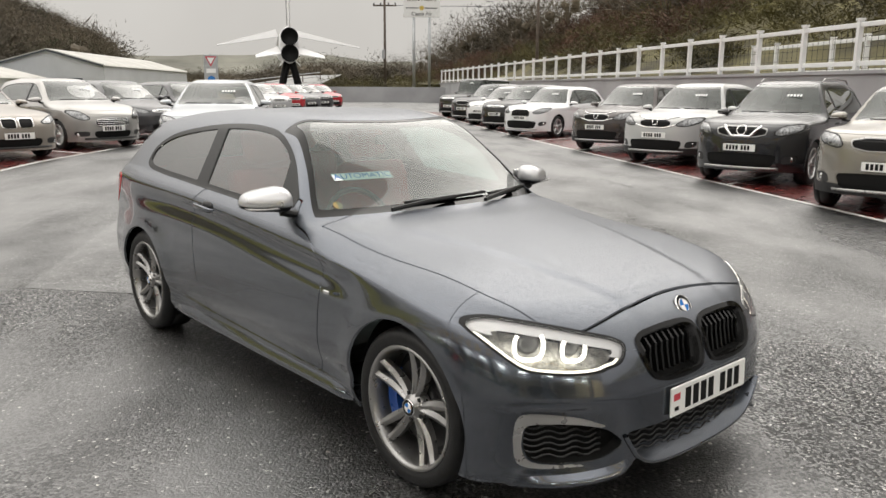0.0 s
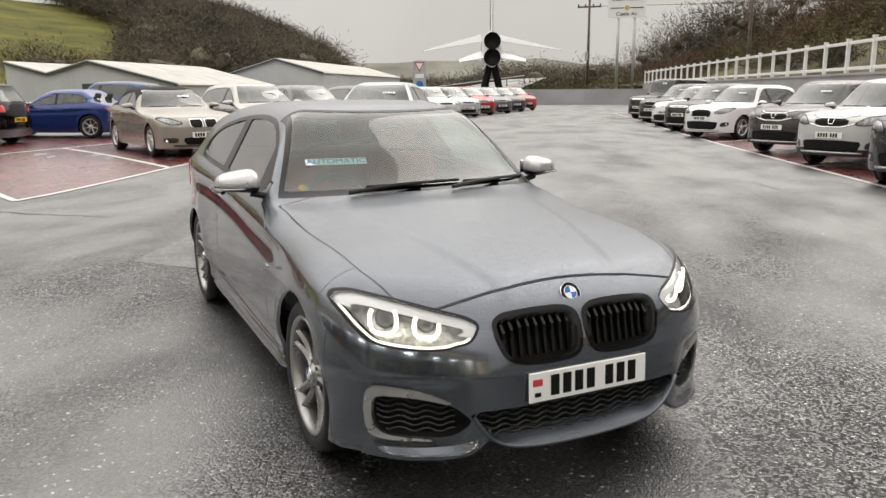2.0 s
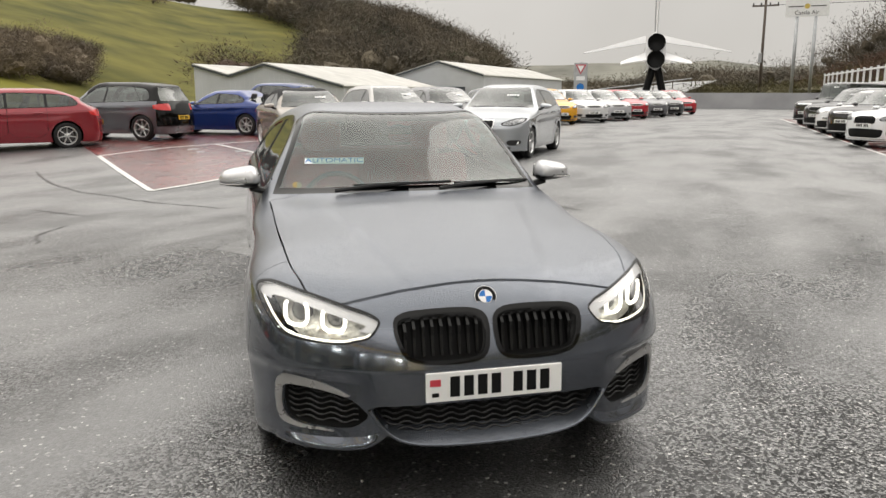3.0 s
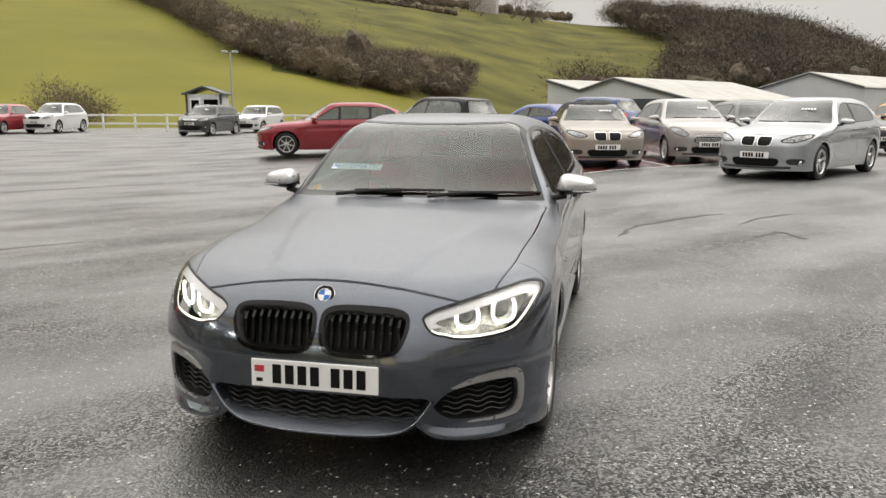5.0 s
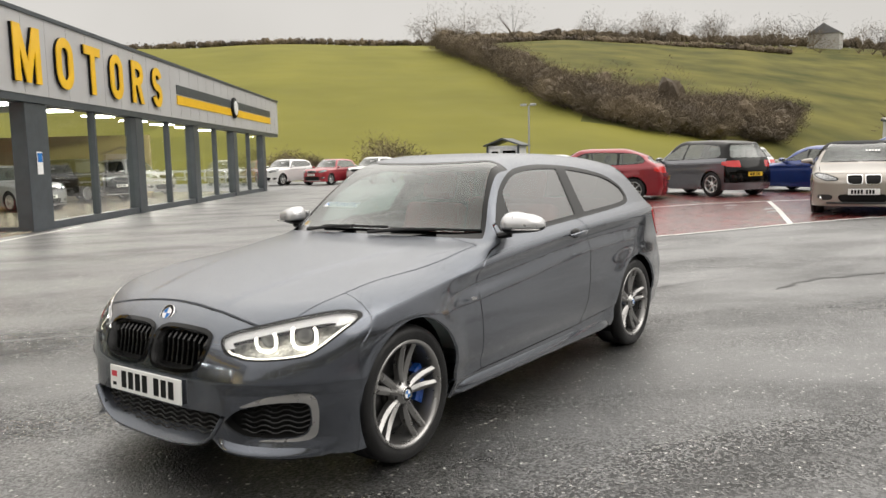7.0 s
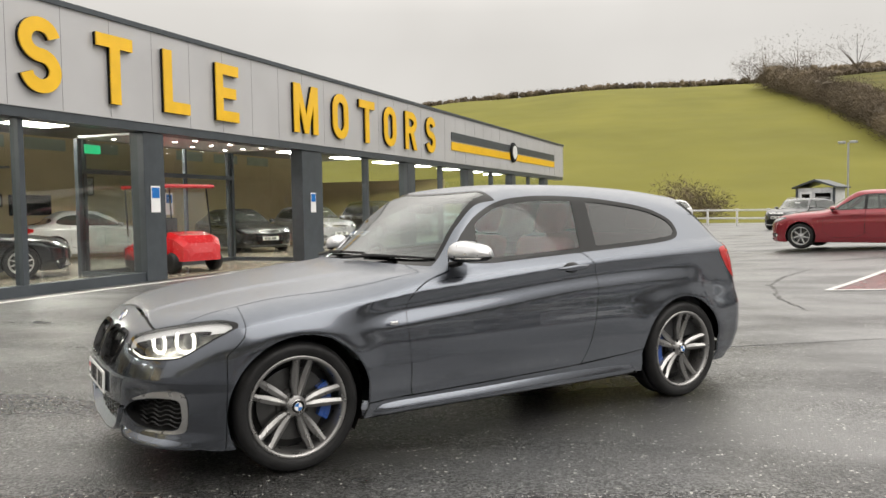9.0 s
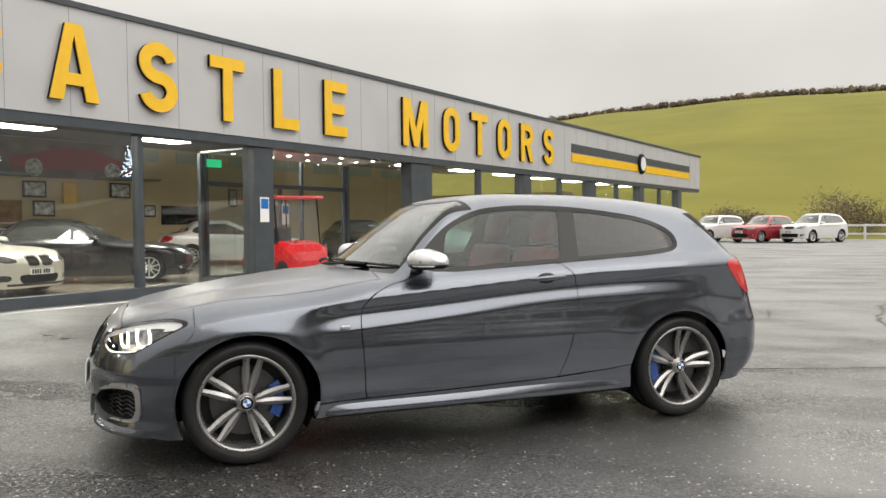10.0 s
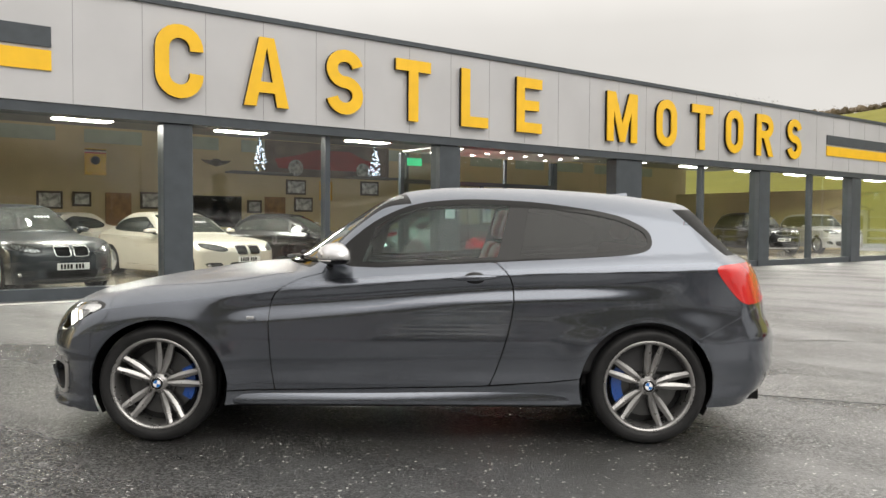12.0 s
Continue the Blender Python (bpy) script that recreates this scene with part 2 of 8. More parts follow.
MIRROR_CAP = surf("silver_mirror_cap", (0.55, 0.55, 0.56), 0.3, 0.6, 0.06, 6, coat=0.6)
PLATE = surf("plate_white", (0.78, 0.78, 0.76), 0.4, 0, 0.03, 5)
PLATE_Y = surf("plate_yellow", (0.75, 0.5, 0.03), 0.4, 0, 0.03, 5)
SLAT = surf("slat_black", (0.006, 0.006, 0.006), 0.2, 0, 0.1, 8, spec=0.35, rvar=0.03)
MESH_BLACK = surf("mesh_black", (0.007, 0.007, 0.007), 0.4, 0, 0.2, 8)
INK = surf("black_ink", (0.004, 0.004, 0.004), 0.6, 0, 0.1, 5, spec=0.2)
RED_INK = surf("red_ink", (0.5, 0.04, 0.06), 0.5, 0, 0.1, 5)
BLUE_INK = surf("blue_enamel", (0.02, 0.16, 0.5), 0.25, 0, 0.1, 5)
WHITE_INK = surf("white_enamel", (0.8, 0.8, 0.8), 0.3, 0, 0.05, 5)
CABIN = surf("cabin_trim", (0.03, 0.03, 0.032), 0.7, 0, 0.2, 20)
RED_LEATHER = surf("red_leather", (0.32, 0.028, 0.022), 0.5, 0, 0.15, 15, 0.1)
LED = surf("led_ring", (1.0, 0.97, 0.85), 0.3, 0, 0, 5, emit=3.2)
LED_SOFT = surf("led_tube", (1.0, 0.96, 0.82), 0.3, 0, 0, 5, emit=1.5)
CHROME = surf("chrome", (0.75, 0.75, 0.75), 0.1, 1.0, 0.05, 6, rvar=0.04)
TAIL_RED = surf("tail_red", (0.55, 0.02, 0.02), 0.12, 0, 0.1, 8, coat=0.8)
GLASS_S = glass_mat("screen_glass", (0.80, 1.0, 0.95), 0.58, 0.10, 4.0)
GLASS_D = glass_mat("door_glass", (0.78, 1.0, 0.95), 0.66, 0.03, 2.7)
GLASS_P = glass_mat("privacy_glass", (0.9, 1.0, 0.95), 0.10, 0.02, 2.7)
GLASS_L = glass_mat("lamp_lens", (1, 1, 1), 0.95)
GLASS_W = glass_mat("shop_glass", (0.96, 1.0, 0.98), 0.85)


# ---- mesh helpers ----
def obj(name, bm_or_mesh, material, parent=None, label="", smooth=False):
    if isinstance(bm_or_mesh, bmesh.types.BMesh):
        me = bpy.data.meshes.new(name)
        bm_or_mesh.to_mesh(me)
        bm_or_mesh.free()
    else:
        me = bm_or_mesh
    if material and not me.materials:
        me.materials.append(material)
    if smooth:
        me.polygons.foreach_set("use_smooth", [True] * len(me.polygons))
    ob = new(name, me)
    ob.parent = parent
    if label:
        ob["label"] = label
    return ob


def part(name, bm, material, parent, label="", smooth=False):
    return obj(name, bm, material, parent, label, smooth)


def base(name, m, label, category, group="", kind=""):
    """The Empty that carries a thing's parts."""
    e = new(name)
    e.empty_display_size = 0.1
    e.matrix_basis = m
    return tagged(e, label, category, group, kind)


def box(bm, x0, x1, y0, y1, z0, z1, m=None):
    vs = [bm.verts.new((x, y, z)) for z in (z0, z1) for y in (y0, y1) for x in (x0, x1)]
    for q in ((0, 2, 3, 1), (4, 5, 7, 6), (0, 1, 5, 4), (2, 6, 7, 3), (0, 4, 6, 2), (1, 3, 7, 5)):
        bm.faces.new([vs[i] for i in q])
    if m is not None:
        bmesh.ops.transform(bm, matrix=m, verts=vs)
    return vs


def bevelled(x0, x1, y0, y1, z0, z1, r=0.01, seg=2, m=None):
    bm = bmesh.new()
    box(bm, x0, x1, y0, y1, z0, z1)
    bmesh.ops.bevel(bm, geom=bm.edges[:], offset=r, segments=seg, affect="EDGES", profile=0.5)
    if m is not None:
        bmesh.ops.transform(bm, matrix=m, verts=bm.verts[:])
    return bm


def lathe(bm, prof, seg=48, axis="y", m=None, closed=False):
    """Revolve (radius, height) pairs about an axis."""
    rows = []
    for r, h in prof:
        row = []
        for i in range(seg):
            a = 2 * math.pi * i / seg
            c, s = r * math.cos(a), r * math.sin(a)
            row.append(bm.verts.new((c, h, s) if axis == "y" else (c, s, h) if axis == "z" else (h, c, s)))
        rows.append(row)
    n = len(rows)
    for k in range(n if closed else n - 1):
        a, b = rows[k], rows[(k + 1) % n]
        for i in range(seg):
            bm.faces.new((a[i], a[(i + 1) % seg], b[(i + 1) % seg], b[i]))
    if m is not None:
        bmesh.ops.transform(bm, matrix=m, verts=[v for r in rows for v in r])
    return rows


def disc(bm, r, seg=32, m=None, a0=0.0, a1=2 * math.pi, thick=0.0):
    n = max(3, int(seg * (a1 - a0) / (2 * math.pi)))
    full = a1 - a0 > 6.28
    pts = [(r * math.cos(a0 + (a1 - a0) * i / n), r * math.sin(a0 + (a1 - a0) * i / n), 0) for i in range(n if full else n + 1)]
    if not full:
        pts.append((0, 0, 0))
    prism(bm, pts, thick or 0.002, m)


def prism(bm, pts, h, m=None):
    """A closed outline of (x, y, 0) drawn out by h along z."""
    a = [bm.verts.new((p[0], p[1], p[2] if len(p) > 2 else 0)) for p in pts]
    b = [bm.verts.new((p[0], p[1], (p[2] if len(p) > 2 else 0) + h)) for p in pts]
    n = len(pts)
    bm.faces.new(a[::-1])
    bm.faces.new(b)
    for i in range(n):
        bm.faces.new((a[i], a[(i + 1) % n], b[(i + 1) % n], b[i]))
    if m is not None:
        bmesh.ops.transform(bm, matrix=m, verts=a + b)


def tube(bm, pts, r, seg=8, r1=None):
    """A round bar along a run of points."""
    pts = [Vector(p) for p in pts]
    rows = []
    for i, p in enumerate(pts):
        d = (pts[min(i + 1, len(pts) - 1)] - pts[max(i - 1, 0)]).normalized()
        u = d.orthogonal().normalized() if abs(d.z) > 0.95 else d.cross(Vector((0, 0, 1))).normalized()
        v = d.cross(u)
        rad = r if r1 is None else r + (r1 - r) * i / (len(pts) - 1)
        rows.append([bm.verts.new(p + rad * (math.cos(2 * math.pi * k / seg) * u + math.sin(2 * math.pi * k / seg) * v)) for k in range(seg)])
    for a, b in zip(rows, rows[1:]):
        for k in range(seg):
            bm.faces.new((a[k], a[(k + 1) % seg], b[(k + 1) % seg], b[k]))
    bm.faces.new(rows[0][::-1])
    bm.faces.new(rows[-1])


# ---- vehicle bodies: smooth meeting of side, top, nose and tail surfaces ----
def curve(pts, x):
    """Smooth curve through (x, value) pairs in rising x."""
    xs, ys = np.array([p[0] for p in pts], float), np.array([p[1] for p in pts], float)
    x = np.clip(x, xs[0], xs[-1])
    h = np.diff(xs)
    d = np.diff(ys) / h
    m = np.concatenate(([d[0]], np.where(d[1:] * d[:-1] > 0, 2 * d[1:] * d[:-1] / np.where(d[1:] + d[:-1] == 0, 1, d[1:] + d[:-1]), 0), [d[-1]]))
    i = np.clip(np.searchsorted(xs, x) - 1, 0, len(xs) - 2)
    t = (x - xs[i]) / h[i]
    return ((2 * t**3 - 3 * t**2 + 1) * ys[i] + (t**3 - 2 * t**2 + t) * h[i] * m[i] + (3 * t**2 - 2 * t**3) * ys[i + 1] + (t**3 - t**2) * h[i] * m[i + 1])


def smax(a, b, k):
    h = np.maximum(k - np.abs(a - b), 0) / k
    return np.maximum(a, b) + h * h * k * 0.25


def sstep(a, b, x):
    t = np.clip((x - a) / (b - a), 0, 1)
    return t * t * (3 - 2 * t)


def body_field(P):
    def f(x, y, z):
        y = np.abs(y)
        zb, zc = curve(P["belt"], x), curve(P["crease"], x)
        w = curve(P["width"], x)
        below = curve(P["section"], z) * (1 - 0.7 * sstep(1.0, 1.5, x))
        d = np.where(z > zb, P["shoulder"] + (z - zb) * P["tumble"], np.where(z > zc, P["shoulder"] * (np.clip(z - zc, 0, 9) / (zb - zc)) ** 1.5, 0))
        und = P["under"] * sstep(-1.55, -0.85, x) * (1 - sstep(0.70, 1.12, x))
        q = (zc - z) / 0.16
        und = und * np.where((q > 0) & (q < 1), np.sin(np.pi * np.clip(q, 0, 1)) ** 1.0 * (1 - np.clip(q, 0, 1)) * 1.6, 0)
        side = y - (w - below - d - und)
        for ax in (P["axle"], -P["axle"]):
            rr = np.hypot(x - ax, z - P["hub"])
            side = side - P["flare"] * np.exp(-((rr - P["arch"] - 0.01) / (0.085 if ax > 0 else 0.13)) ** 2) * (1 - sstep(-0.12, 0.02, z - zc))
        side = side / np.sqrt(1 + np.where(z > zb, P["tumble"] ** 2, 0))
        xe = x + P["bow"] * y * y * sstep(-0.2, 0.6, x) * (1 - sstep(1.0, 1.5, x)) + P["hoodbow"] * y**3 * sstep(1.0, 1.7, x)
        line = 0.50 - 0.22 * np.clip((x - 0.9) / 1.0, 0, 1)
        ridge = P.get("ridge", 0.0) * (1 - sstep(-0.035, 0.035, y - line)) * sstep(0.80, 1.0, x)
        top = z - (curve(P["top"], xe) - P["crown"] * y * y + ridge)
        top = top / np.sqrt(1 + ((curve(P["top"], xe + 0.01) - curve(P["top"], xe - 0.01)) / 0.02) ** 2)
        cheek = P.get("cheek", 0.0) * sstep(0.44, 0.60, y) * (1 - sstep(0.418, 0.470, z)) * sstep(0.17, 0.25, z)
        nose = x - (curve(P["nose"], z) - P["nosebow"] * y ** P["nosepow"] - cheek)
        tail = curve(P["tail"], z) + P["tailbow"] * y**3 - x
        k = P["k_hood"] + (P["k_screen"] - P["k_hood"]) * (1 - sstep(0.55, 0.95, x)) + (P["k_roof"] - P["k_screen"]) * (1 - sstep(-0.1, 0.15, x))
        r = smax(side, top, k)
        r = smax(r, nose / 1.15, P["k_nose"])
        r = smax(r, tail, P["k_tail"])
        return np.maximum(r, 0.08 - z)
    return f


def shell(P, nu=200, nt=100):
    """Vertices, normals and triangles of the whole outer skin."""
    f = body_field(P)
    s0, s1 = P["tail"][len(P["tail"]) // 2][1] + 0.75, P["nose"][len(P["nose"]) // 2][1] - 0.55
    ncap = nu // 4
    rows = []
    for i in range(ncap):
        rows.append((s1, math.radians(89.9 * (1 - i / ncap))))
    for i in range(nu - 2 * ncap + 1):
        rows.append((s1 + (s0 - s1) * i / (nu - 2 * ncap), 0.0))
    for i in range(ncap):
        rows.append((s0, -math.radians(89.9 * (i + 1) / ncap)))
    th = np.radians(np.linspace(-90, 90, nt))
    sx = np.array([r[0] for r in rows])[:, None] + 0 * th
    an = np.array([r[1] for r in rows])[:, None] + 0 * th
    T = th[None, :] + 0 * sx
    dx, dy, dz = np.sin(an), np.cos(an) * np.cos(T), np.cos(an) * np.sin(T)
    z0 = P["spine"]
    lo, hi = np.zeros_like(sx), np.full_like(sx, 2.4)
    for _ in range(30):
        mid = (lo + hi) / 2
        inside = f(sx + mid * dx, mid * dy, z0 + mid * dz) < 0
        lo, hi = np.where(inside, mid, lo), np.where(inside, hi, mid)
    X, Y, Z = (sx + lo * dx).ravel(), (lo * dy).ravel(), (z0 + lo * dz).ravel()
    e = 0.006
    N = np.stack([f(X + e, Y, Z) - f(X - e, Y, Z), f(X, Y + e, Z) - f(X, Y - e, Z), f(X, Y, Z + e) - f(X, Y, Z - e)], 1)
    N[Y < 1e-4, 1] = 0
    N /= np.linalg.norm(N, axis=1)[:, None] + 1e-9
    V = np.stack([X, Y, Z], 1)
    n = len(rows)
    I = (np.arange(n - 1)[:, None] * nt + np.arange(nt - 1)[None, :]).ravel()
    q = np.stack([I, I + 1, I + nt + 1, I + nt], 1)
    tri = np.concatenate([q[:, [0, 1, 2]], q[:, [0, 2, 3]]])
    flip = np.array([1, -1, 1])
    V2, N2 = V * flip, N * flip
    return np.concatenate([V, V2]), np.concatenate([N, N2]), np.concatenate([tri[:, ::-1], tri + len(V)])


def split(M, d):
    """Cut a skin along d = 0: the inner (d < 0) and the outer skin."""
    V, N, T = M
    s = d < 0
    c = s[T].sum(1)
    tin, tout, cut = T[c == 3], T[c == 0], T[(c > 0) & (c < 3)]
    nv, nn, made, ain, aout = [], [], {}, [], []

    def mid(a, b):
        key = (a, b) if a < b else (b, a)
        if key not in made:
            t = d[a] / (d[a] - d[b])
            nv.append(V[a] + t * (V[b] - V[a]))
            m = N[a] + t * (N[b] - N[a])
            nn.append(m / (np.linalg.norm(m) + 1e-9))
            made[key] = len(V) + len(nv) - 1
        return made[key]
    for tri in cut.tolist():
        f = [s[i] for i in tri]
        lone = f.index(True) if sum(f) == 1 else f.index(False)
        a, b, e = tri[lone], tri[(lone + 1) % 3], tri[(lone + 2) % 3]
        p, q = mid(a, b), mid(a, e)
        one, two = (ain, aout) if f[lone] else (aout, ain)
        one.append((a, p, q))
        two.append((p, b, e))
        two.append((p, e, q))
    if nv:
        V, N = np.concatenate([V, nv]), np.concatenate([N, nn])
    mk = lambda t, extra: (V, N, np.concatenate([t, np.array(extra, int).reshape(-1, 3)]))
    return mk(tin, ain), mk(tout, aout)


def joint(M, fn, w=0.0028):
    """Part a skin along fn = 0 with an open joint of width 2w: the inner and the outer skin."""
    a, b = split(M, fn(*M[0].T) - w)
    a, _ = split(a, fn(*a[0].T) + w)
    return a, b


def compact(M):
    V, N, T = M
    u, inv = np.unique(T, return_inverse=True)
    return V[u], N[u], inv.reshape(-1, 3)


def skin(name, M, material, parent, lip=0.012, push=0.0, label=""):
    """A mesh part from a piece of skin, with its edges turned inwards."""
    V, N, T = compact(M)
    if not len(T):
        return None
    V = V + N * push
    if lip:
        E = np.concatenate([T[:, [0, 1]], T[:, [1, 2]], T[:, [2, 0]]])
        key = np.sort(E, 1)
        _, idx, cnt = np.unique(key[:, 0].astype(np.int64) * (len(V) + 1) + key[:, 1], return_index=True, return_counts=True)
        edge = E[idx[cnt == 1]]
        edge = edge[~((np.abs(V[edge[:, 0], 1]) < 1e-5) & (np.abs(V[edge[:, 1], 1]) < 1e-5))]
        n0 = len(V)
        bv = np.unique(edge)
        remap = np.full(n0, -1)
        remap[bv] = n0 + np.arange(len(bv))
        V = np.concatenate([V, V[bv] - N[bv] * lip])
        N = np.concatenate([N, N[bv]])
        a, b = edge[:, 0], edge[:, 1]
        T = np.concatenate([T, np.stack([b, a, remap[a]], 1), np.stack([b, remap[a], remap[b]], 1)])
    me = bpy.data.meshes.new(name)
    me.from_pydata(V.tolist(), [], T.tolist())
    me.polygons.foreach_set("use_smooth", [True] * len(me.polygons))
    me.normals_split_custom_set_from_vertices(N.tolist())
    return obj(name, me, material, parent, label)


def soft(pts, n=2):
    """Round the corners of an outline."""
    p = np.array(pts, float)
    for _ in range(n):
        q = np.roll(p, -1, 0)
        p = np.stack([0.78 * p + 0.22 * q, 0.22 * p + 0.78 * q], 1).reshape(-1, 2)
    return p


def outline(px, py, pts):
    """Signed distance to a closed outline, negative inside."""
    p = np.array(pts, float)
    d2, sign = np.full(px.shape, 1e9), np.ones(px.shape)
    for (ax, ay), (bx, by) in zip(p, np.roll(p, -1, 0)):
        ex, ey = bx - ax, by - ay
        wx, wy = px - ax, py - ay
        t = np.clip((wx * ex + wy * ey) / (ex * ex + ey * ey + 1e-12), 0, 1)
        d2 = np.minimum(d2, (wx - ex * t) ** 2 + (wy - ey * t) ** 2)
        c1, c2, c3 = py >= ay, py < by, ex * wy > ey * wx
        sign = np.where((c1 & c2 & c3) | (~c1 & ~c2 & ~c3), -sign, sign)
    return np.sqrt(d2) * sign


def line_dist(px, py, pts):
    """Distance to an open run of points."""
    p = np.array(pts, float)
    d2 = np.full(px.shape, 1e9)
    for (ax, ay), (bx, by) in zip(p[:-1], p[1:]):
        ex, ey = bx - ax, by - ay
        wx, wy = px - ax, py - ay
        t = np.clip((wx * ex + wy * ey) / (ex * ex + ey * ey + 1e-12), 0, 1)
        d2 = np.minimum(d2, (wx - ex * t) ** 2 + (wy - ey * t) ** 2)
    return np.sqrt(d2)


def run(pts, n=3):
    """Round the inner corners of an open run."""
    p = [tuple(q) for q in pts]
    for _ in range(n):
        o = [p[0]]
        for a, b in zip(p, p[1:]):
            o += [(0.75 * a[0] + 0.25 * b[0], 0.75 * a[1] + 0.25 * b[1]), (0.25 * a[0] + 0.75 * b[0], 0.25 * a[1] + 0.75 * b[1])]
        p = o + [p[-1]]
    return p


# ---- the grey three-door hatchback ----
HERO = dict(
    axle=1.336, hub=0.303, arch=0.350, flare=0.014, spine=0.55, cheek=0.028, shoulder=0.055, tumble=0.63, under=0.024,
    belt=[(-2.0, 1.03), (-1.29, 1.008), (-0.52, 0.974), (0.3, 0.925), (0.8, 0.89), (1.4, 0.83), (2.0, 0.76)],
    crease=[(-1.95, 0.94), (-1.69, 0.93), (-0.56, 0.893), (0.3, 0.83), (1.06, 0.765), (1.6, 0.70), (2.0, 0.66)],
    width=[(-2.25, 0.78), (-1.9, 0.835), (-1.345, 0.878), (-0.6, 0.865), (0.0, 0.86), (0.7, 0.862), (1.345, 0.878), (1.7, 0.868), (2.0, 0.85)],
    section=[(0.1, 0.10), (0.19, 0.062), (0.265, 0.034), (0.30, 0.034), (0.38, 0.012), (0.46, 0.002), (0.53, 0.002), (0.62, 0.009), (0.74, 0.019), (1.5, 0.019)],
    top=[(-2.2, 1.22), (-1.8, 1.275), (-1.5, 1.327), (-1.1, 1.374), (-0.63, 1.397), (-0.3, 1.399), (-0.05, 1.380), (0.12, 1.336), (0.4, 1.175), (0.72, 0.965), (0.80, 0.94), (1.0, 0.918), (1.35, 0.866), (1.7, 0.802), (1.95, 0.742), (2.1, 0.69)],
    nose=[(0.1, 2.05), (0.2, 2.10), (0.33, 2.115), (0.46, 2.112), (0.52, 2.10), (0.6, 2.07), (0.67, 2.03), (0.74, 1.975), (0.85, 1.86), (1.4, 1.2)],
    tail=[(0.1, -2.03), (0.20, -2.09), (0.27, -2.16), (0.38, -2.21), (0.53, -2.215), (0.66, -2.175), (0.75, -2.15), (0.9, -2.10), (0.97, -2.05), (1.0, -2.00), (1.25, -1.735), (1.285, -1.705), (1.30, -1.69), (1.45, -1.685)],
    bow=0.42, hoodbow=0.10, crown=0.05, nosebow=0.56, nosepow=3.3, tailbow=0.50,
    ridge=0.007, k_hood=0.15, k_screen=0.05, k_roof=0.12, k_nose=0.10, k_tail=0.06)


LAMP_IN = surf("lamp_housing", (0.62, 0.61, 0.56), 0.3, 0.5, 0.45, 38, 0.6, 55)
LAMP_RIM = surf("lamp_chrome", (0.62, 0.62, 0.62), 0.35, 0.3, 0.05)


def side_sign(y):
    return np.where(y >= 0, 1.0, -1.0)


def roundel(parent, m, r=0.041):
    bm = bmesh.new()
    disc(bm, r, 36, m, thick=0.006)
    ring = part("badge", bm, INK, parent, "round enamel badge")
    bm = bmesh.new()
    lathe(bm, [(r * 0.97, 0.004), (r * 1.03, 0.008), (r * 1.03, 0.0)], 36, "z", m)
    lathe(bm, [(r * 0.60, 0.006), (r * 0.64, 0.009), (r * 0.68, 0.006)], 36, "z", m)
    part("badge_ring", bm, CHROME, ring, smooth=True)
    for k in range(4):
        bm = bmesh.new()
        disc(bm, r * 0.6, 32, m, k * math.pi / 2, (k + 1) * math.pi / 2, 0.008)
        part("quarter", bm, BLUE_INK if k % 2 else WHITE_INK, ring)
    return ring


def number_plate(parent, m, yellow=False, w=0.52, flag=True):
    """Plate in its own x (width) and y (height), with plain bars for the characters."""
    bm = bevelled(-w / 2, w / 2, -0.0555, 0.0555, 0, 0.008, 0.003, 1, m)
    p = part("number_plate", bm, PLATE_Y if yellow else PLATE, parent, "number plate with plain dark bars")
    x = -0.17 if flag else -0.21
    for k in range(7):
        if k == 4:
            x += 0.032
        bm = bmesh.new()
        box(bm, x, x + 0.036, -0.038, 0.038, 0.008, 0.0095, m)
        part("character", bm, INK, p)
        x += 0.052
    if flag:
        bm = bmesh.new()
        box(bm, -0.245, -0.205, 0.005, 0.03, 0.008, 0.0095, m)
        part("flag_mark", bm, RED_INK, p)
        bm = bmesh.new()
        box(bm, -0.238, -0.212, -0.035, -0.02, 0.008, 0.0095, m)
        part("country_mark", bm, INK, p)
    return p


